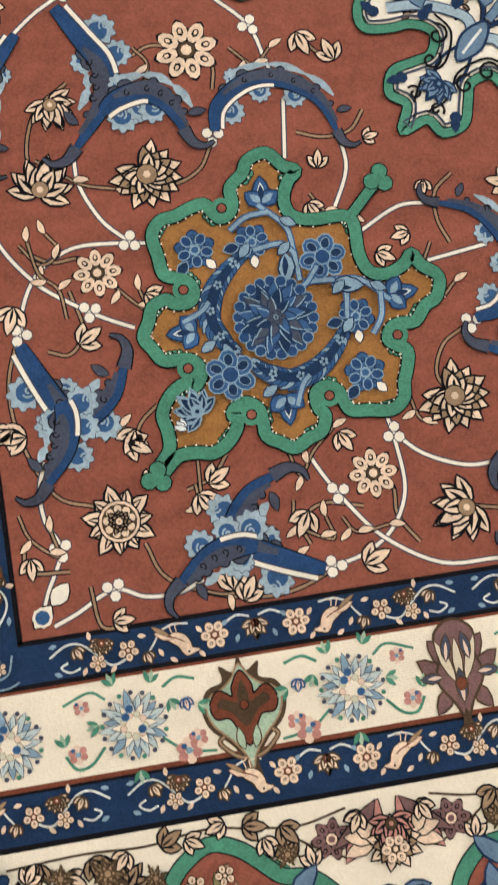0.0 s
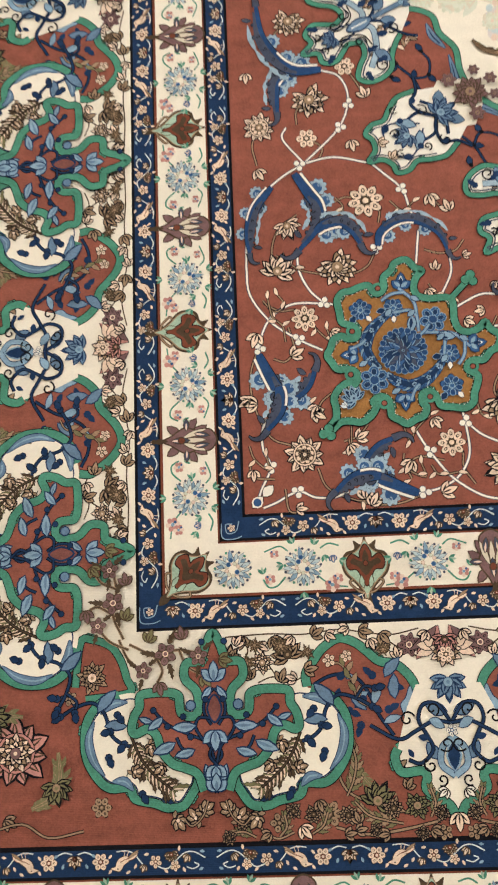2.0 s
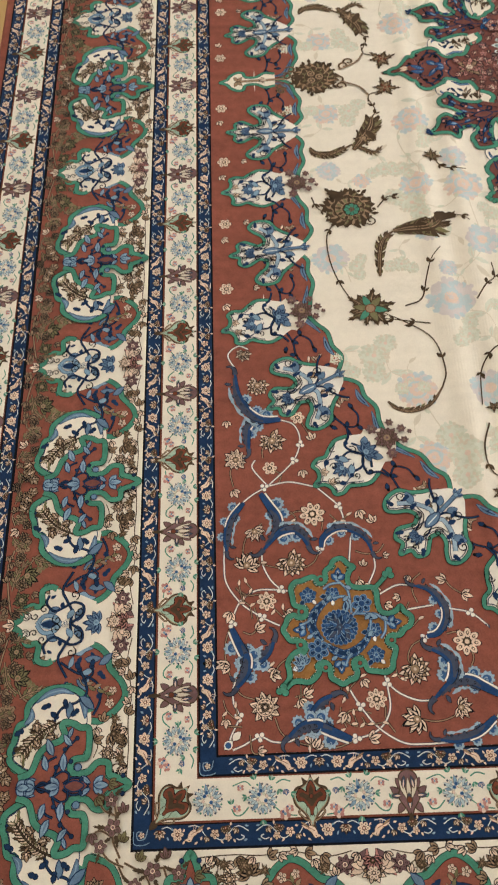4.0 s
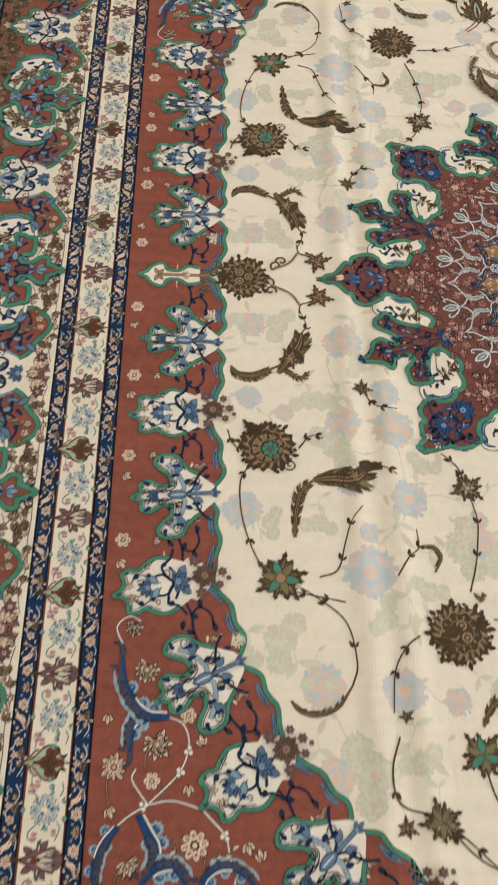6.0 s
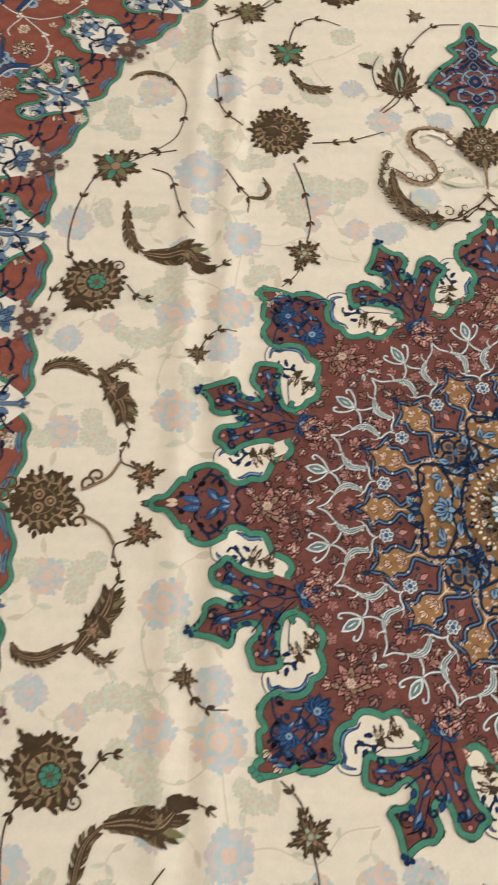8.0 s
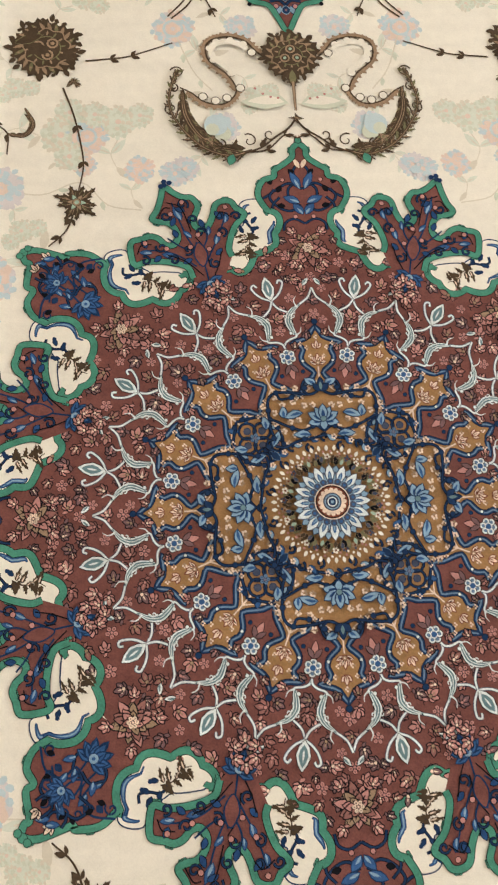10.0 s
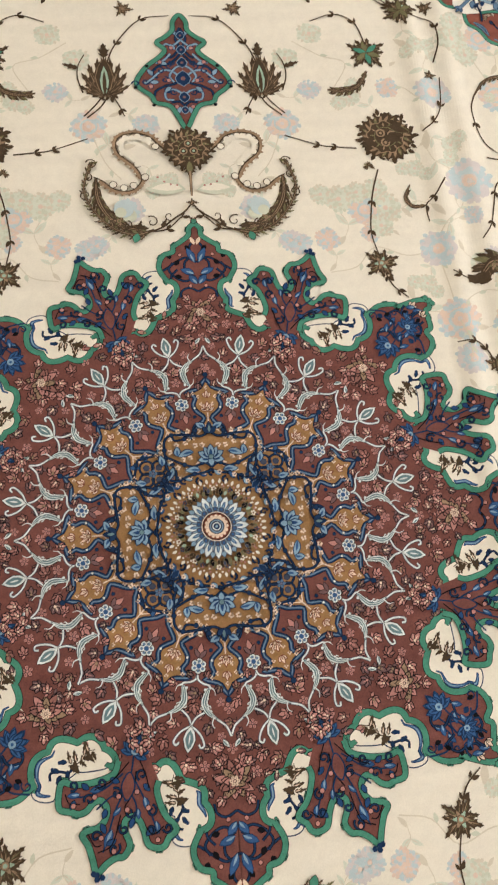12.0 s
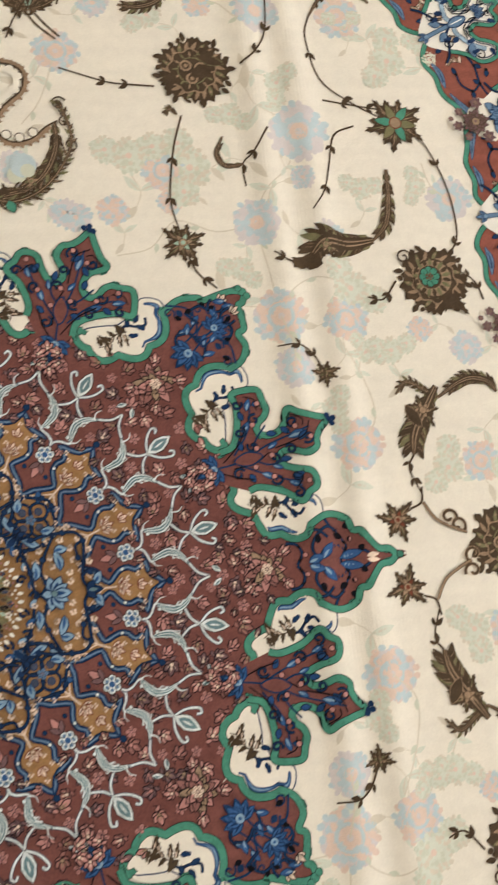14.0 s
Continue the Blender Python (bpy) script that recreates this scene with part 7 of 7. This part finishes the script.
for k in range(16):
    y = Yarn()
    a = 22.5 * k
    up = lambda d, r: polar(a + d, r)
    y.line([up(0, 262), up(0, 276)], 3.0, "navy")
    y.fill(ring(up(0, 277), 4.4, 8), "navy", "ink", 0.8)
    y.line([up(0, 170), up(0, 186), up(0, 206)], 2.6, "beige", 1.6, edge="tan")
    for d in (-1, 1):
        y.line(sm([up(0, 188), up(2.6 * d, 180), up(5.6 * d, 172), up(8 * d, 168)]), 2.2, "beige", 1.2)
    lotus(y, up(0, 210), 13, -a, "beige", "rust", "tan", ((5, 80, 1.0), (3, 30, 0.95)))
    bud(y, up(0, 234), 13, -a, "beige", "rust")
    for d, r in ((-2.6, 222), (2.6, 222), (-3.6, 236), (3.6, 236), (-5.6, 243), (5.6, 243), (0, 252), (-5.4, 176), (5.4, 176), (-9.6, 162), (9.6, 162)):
        for b in range(4):
            y.fill(ring(up(d, r) + Vector((math.cos(1.57 * b), math.sin(1.57 * b))) * 2.3, 1.5, 6), "beige" if (b + k) % 4 else "tan")
    lay("petal_flower", y, 0.0034, medallion, "one")
    # between the petals: pale rosette over a pink bud
    b = a + 11.25
    q = lambda d, r: polar(b + d, r)
    y = Yarn()
    for i in range(6):
        c = turn([(0, 7.6)], 60 * i - b, q(0, 226))[0]
        y.fill(ring(c, 4.8, 9), "ice", "ink", 0.9)
        y.fill(ring(c, 2.6, 7), "steel")
    y.fill(ring(q(0, 226), 4.2, 8), "blue", "ice", 1)
    for d, l, c in ((0, 24, "rose"), (34, 17, "plum"), (-34, 17, "plum")):
        y.fill(turn(leaf(l, l * 0.2), 180 - b + d, q(0, 214)), c, "ink", 1)
    for d in (-4.6, 4.6):
        y.fill(ring(q(d, 200), 3.0, 7), "navy", "ink", 0.6)
        y.fill(ring(q(d * 1.15, 216), 2.2, 6), "ice", "ink", 0.7)
    lay("pale_rosette", y, 0.0040, medallion, "one")
    # the white trellis
    y = Yarn()
    for s in (1, -1):
        for pts, w in (
            ([q(0, 240), q(0.5 * s, 247), q(2.2 * s, 252), q(4.9 * s, 256), q(4.3 * s, 264), q(3.6 * s, 274)], 2.7),
            ([q(7.0 * s, 305), q(8.8 * s, 311), q(10.2 * s, 318), q(11.25 * s, 332)], 2.7),
            ([q(4.4 * s, 294), q(2.6 * s, 299), q(1.0 * s, 306), q(0, 317)], 2.7),
            ([q(0, 318), q(2.0 * s, 325), q(3.3 * s, 334), q(4.0 * s, 345), q(3.2 * s, 349), q(2.6 * s, 344)], 2.8),
        ):
            y.line(sm(pts), w, "ice", edge="slate")
        pale_leaf(y, [q(4.6 * s, 259), q(3.6 * s, 272), q(3.4 * s, 284), q(5.0 * s, 297), q(7.6 * s, 306)], 8.6, -s)
        y.line(curl(q(5.6 * s, 292), 4.4, -b + 50 * s, 1.0, s), 1.5, "ice")
        y.line(curl(q(2.2 * s, 286), 4.0, -b - 120 * s, 1.0, s), 1.4, "ice")
        y.line(sm([q(6.6 * s, 302), q(6.0 * s, 312), q(6.8 * s, 320)]), 2.6, "ice", 0.8)
        y.line(sm([q(4.8 * s, 257), q(6.4 * s, 262), q(6.8 * s, 270)]), 2.4, "ice", 0.7)
        y.fill(turn(leaf(15, 3.4, 2 * s), -b - 40 * s, q(9.0 * s, 336)), "ice", "ink", 0.9)
        y.fill(turn(leaf(10, 1.6, 2 * s), -b - 40 * s, q(9.0 * s, 338)), "teal")
        y.fill(ring(q(3.3 * s, 262), 2.6, 7), "ice", "ink", 0.6)
    y.fill(turn(leaf(40, 9.6), -b, q(0, 318)), "ice", "ink", 1.0)
    y.fill(turn(leaf(29, 6.6), -b, q(0, 324)), "teal")
    y.fill(turn(leaf(16, 1.4), -b, q(0, 330)), "ice")
    lay("white_arabesque", y, 0.0042, medallion, "one")
    # flowers drawn in black on the wine ground
    for j, (d, r, s) in enumerate(GROUND):
        y = Yarn()
        if (j + k) % 4 == 3 and s > 10:
            rosette(y, q(d, r), s * 0.72, 5, ("dusk", "rose")[(j + k) % 2], "ink", "plum", k * 20 + j * 11)
        else:
            sprig(y, q(d, r), s * 1.32, (k * 67 + j * 83 + r) % 360, ("dusk", "rose", "plum")[(k + j) % 3], ("beige", "tan", "rose")[(j + 2 * k) % 3])
        lay("sprig", y, 0.0028, medallion, "one")
for a in (0, 90, 180, 270):
    for x, r, s in ((26, 372, 13), (50, 392, 13), (18, 398, 12), (38, 348, 11), (66, 372, 13), (20, 346, 10), (40, 412, 11), (12, 384, 9), (52, 360, 9), (30, 390, 9)):
        for m in (1, -1):
            y = Yarn()
            sprig(y, turn([(m * x, r)], -a)[0], s, (x * 31 * m + r) % 360, ("rose", "dusk", "plum")[(x + r) % 3])
            lay("sprig", y, 0.0029, medallion, "one")
for a, r in ((0, 398), (180, 398), (90, 412), (270, 412), (45, 400), (135, 400), (225, 400), (315, 400)):
    y = Yarn()
    c = polar(a, r) if a % 90 == 0 else Vector((math.copysign(285, math.sin(radians(a))), math.copysign(275, math.cos(radians(a)))))
    for n, l, w in ((11, 29, 6.4), (9, 22, 5.6), (7, 15, 4.8)):
        for i in range(n):
            b = -a + 360 * i / n + l
            y.fill(turn(leaf(l * (1.12 if i % 2 else 0.92), w), b, c), ("rose", "dusk", "tan")[(i + n) % 3], "ink", 1.6)
            y.fill(turn(leaf(l * 0.8, w * 0.24), b, c), "ink")
    rosette(y, c, 9, 6, "beige", "ink", "plum")
    for s in (40, -40, 140, -140):
        sprig(y, turn([(0, 34)], -a + s, c)[0], 14, -a + s, "rose")
    lay("pink_peony", y, 0.0048, medallion, "one", "dusty pink peony outlined in black")

# scrolls on the gold, and the round centre
for k in range(8):
    y = Yarn()
    a = 45 * k
    q = lambda x, r: turn([(x, r)], -a)[0]
    if k % 2 == 0:
        for s in (1, -1):
            for x, r in ((26, 146), (42, 152), (58, 148), (70, 136), (70, 120), (58, 108), (42, 102), (26, 98), (36, 124), (48, 122), (22, 112), (14, 146), (52, 90), (84, 130), (86, 146), (54, 172), (38, 172), (70, 160)):
                for e in range(5):
                    y.fill(ring(q(s * x + 3.1 * math.cos(1.257 * e + x), r + 3.1 * math.sin(1.257 * e + x)), 2.1, 6), "beige" if (e + x) % 4 else "tan")
                y.line([q(s * x, r), q(s * (x + 7), r + 4 * math.sin(x))], 1.1, "tan")
            for pts, w in (
                ([q(0, 170), q(s * 16, 162), q(s * 40, 165), q(s * 66, 166), q(s * 78, 156), q(s * 79, 136), q(s * 77, 112), q(s * 72, 98)], 2.8),
                ([q(s * 80, 128), q(s * 70, 124), q(s * 50, 114), q(s * 30, 108), q(s * 12, 114), q(0, 106)], 2.4),
                ([q(0, 100), q(s * 18, 96), q(s * 40, 92), q(s * 58, 84), q(s * 72, 86)], 2.6),
                ([q(s * 66, 166), q(s * 60, 156), q(s * 44, 158)], 2.2),
                ([q(s * 20, 162), q(s * 28, 172), q(s * 22, 184), q(s * 10, 180)], 2.4),
                ([q(s * 72, 98), q(s * 82, 94), q(s * 84, 84), q(s * 74, 80)], 2.4),
            ):
                y.line(sm(pts), w, "navy", edge="ink")
            for x, r, l, d, bend in ((30, 134, 26, 88, 7), (56, 128, 16, 20, -4), (20, 101, 24, 76, 5), (8, 176, 17, 40, 5), (84, 112, 18, -6, 4)):
                y.fill(turn(leaf(l, 5.6, bend * s), -a - d * s, q(s * x, r)), "sky", "navy", 1.5)
                y.fill(turn(leaf(l * 0.7, 2.2, bend * 0.6 * s), -a - d * s, q(s * x, r)), "blue")
            for x, r in ((66, 166), (79, 140), (74, 98), (46, 112), (30, 95), (24, 172), (16, 114), (44, 158), (82, 86)):
                y.fill(ring(q(s * x, r), 3.8, 7), "navy", "ink", 0.8)
        # blue lotus in its cup, dark bud above
        for d, l, w in ((100, 22, 6), (-100, 22, 6), (62, 24, 6), (-62, 24, 6), (30, 22, 5), (-30, 22, 5), (0, 24, 6)):
            y.fill(turn(leaf(l, w), -a + d, q(0, 122)), "sky", "navy", 1.6)
            y.fill(turn(leaf(l * 0.7, w * 0.5), -a + d, q(0, 122)), "royal")
        y.fill(turn(leaf(14, 5), 180 - a, q(0, 122)), "sky", "navy", 1.5)
        y.fill(ring(q(0, 124), 4, 8), "teal", "navy", 1)
        for d, l in ((0, 22), (44, 16), (-44, 16)):
            y.fill(turn(leaf(l, 5), -a + d, q(0, 166)), "navy", "ink", 1.0)
        y.fill(turn(leaf(13, 2.6), -a, q(0, 168)), "teal")
    else:
        for x, r, rad in ((-15, 142, 12), (15, 142, 12), (0, 127, 12), (0, 157, 12), (-14, 112, 9), (14, 112, 9)):
            y.line(ring(q(x, r), rad, 14), 2.4, "navy", closed=True, edge="ink")
            y.fill(ring(q(x, r), rad * 0.4, 8), "plum" if rad < 10 else "slate", "navy", 1)
        for s in (1, -1):
            y.fill(turn(leaf(28, 5, 6 * s), -a - 62 * s, q(s * 8, 114)), "sky", "navy", 1.5)
            y.fill(turn(leaf(18, 1.8, 4 * s), -a - 62 * s, q(s * 9, 115)), "blue")
            y.fill(turn(leaf(22, 4.6, 5 * s), -a - 12 * s, q(s * 29, 130)), "sky", "navy", 1.5)
            y.fill(turn(leaf(16, 4), -a - 40 * s, q(s * 8, 166)), "blue", "navy", 1.3)
            y.line(sm([q(0, 98), q(s * 22, 108), q(s * 34, 128), q(s * 30, 156), q(s * 8, 172), q(0, 178)]), 2.6, "navy", edge="ink")
            for x, r in ((34, 128), (30, 156), (22, 106), (8, 174)):
                y.fill(ring(q(s * x, r), 3.6, 8), "navy", "ink", 0.8)
        rosette(y, q(0, 142), 8, 5, "steel", "navy", "plum")
        y.fill(turn(leaf(18, 5), 180 - a, q(0, 112)), "navy", "steel", 1)
    lay("gold_scroll", y, 0.0046, medallion, "one")
y = Yarn()
C = (0, 0)
y.fill(ring(C, 88, 56), "gold")
rim = lambda a, r: turn([(0, r)], a)[0]
for i in range(24):
    a = 15 * i
    y.line(curl(rim(a, 92), 7, a + 90, 1.0, 1 if i % 2 else -1), 2.2, "navy", edge="ink")
    y.fill(turn(leaf(14, 3.2, 3), a + 80, rim(a + 6, 93)), "sky" if i % 2 else "blue", "navy", 1)
    for e in range(5):
        y.fill(ring(rim(a + 7.5, 98) + Vector((math.cos(1.257 * e), math.sin(1.257 * e))) * 2.8, 1.6, 6), "beige")
for i in range(46):
    a = 360 * i / 46
    y.fill(turn(leaf(9, 2.6), a, rim(a, 76)), "ivory" if i % 2 else "white", "tan", 0.5)
    y.fill(ring(rim(a + 3.9, 75), 1.8, 6), "ivory" if i % 3 else "rose")
for i in range(30):
    a = 12 * i
    for e in range(5):
        y.fill(ring(rim(a, 67) + Vector((math.cos(1.257 * e), math.sin(1.257 * e))) * 3.1, 1.9, 6), ("ivory", "slate", "tan")[i % 3], "ink" if e == 0 else None, 0.5)
    y.fill(ring(rim(a, 67), 1.6, 6), "rust")
    y.fill(turn(jag(13, 4.4, 1, 3), a + 6, rim(a + 6, 57)), "brown" if i % 2 else "olive")
for i in range(16):
    for d in (-6, 6):
        y.fill(turn(leaf(12, 4), 22.5 * i + 11.25 + d, rim(22.5 * i + 11.25, 54)), "ink" if d > 0 else "brown", "olive", 0.6)
for i in range(40):
    a = 9 * i
    y.fill(turn(leaf(9, 2.6, 1), a, rim(a, 55 + 3 * (i % 2))), ("brown", "slate", "olive", "mint", "ink")[i % 5], "tan", 0.4)
    y.fill(ring(rim(a + 4.5, 71), 1.7, 6), ("ivory", "slate", "rose")[i % 3])
for off, l, w, c, v in ((11.25, 25, 6.4, "sky", "slate"), (0, 26, 6, "ice", "blue")):
    for i in range(16):
        a = 22.5 * i + off
        y.fill(turn(leaf(l, w), a, rim(a, 28)), c, "slate", 1.2)
        y.fill(turn(leaf(l * 0.62, w * 0.5), a, rim(a, 29)), v)
        y.fill(turn(leaf(l * 0.46, w * 0.2), a, rim(a, 30)), "sky")
for i in range(18):
    y.fill(ring(rim(20 * i, 29), 5.2, 9), "slate", "sky", 0.9)
    y.fill(ring(rim(20 * i, 30), 2.4, 7), "blue")
for r, c in ((25, "beige"), (23.6, "ink"), (22, "rust")):
    y.fill(ring(C, r, 30), c)
for i in range(16):
    y.fill(ring(rim(22.5 * i, 17), 3.3, 7), "beige")
for r, c in ((16.5, "beige"), (13, "slate"), (11, "sky"), (9.4, "slate"), (7, "ice"), (5.4, "navy"), (2.4, "sky")):
    y.fill(ring(C, r, 26), c)
on_medallion("round_centre", y, 0.0066, "one", "round centre of blue and white petals with cream beads")
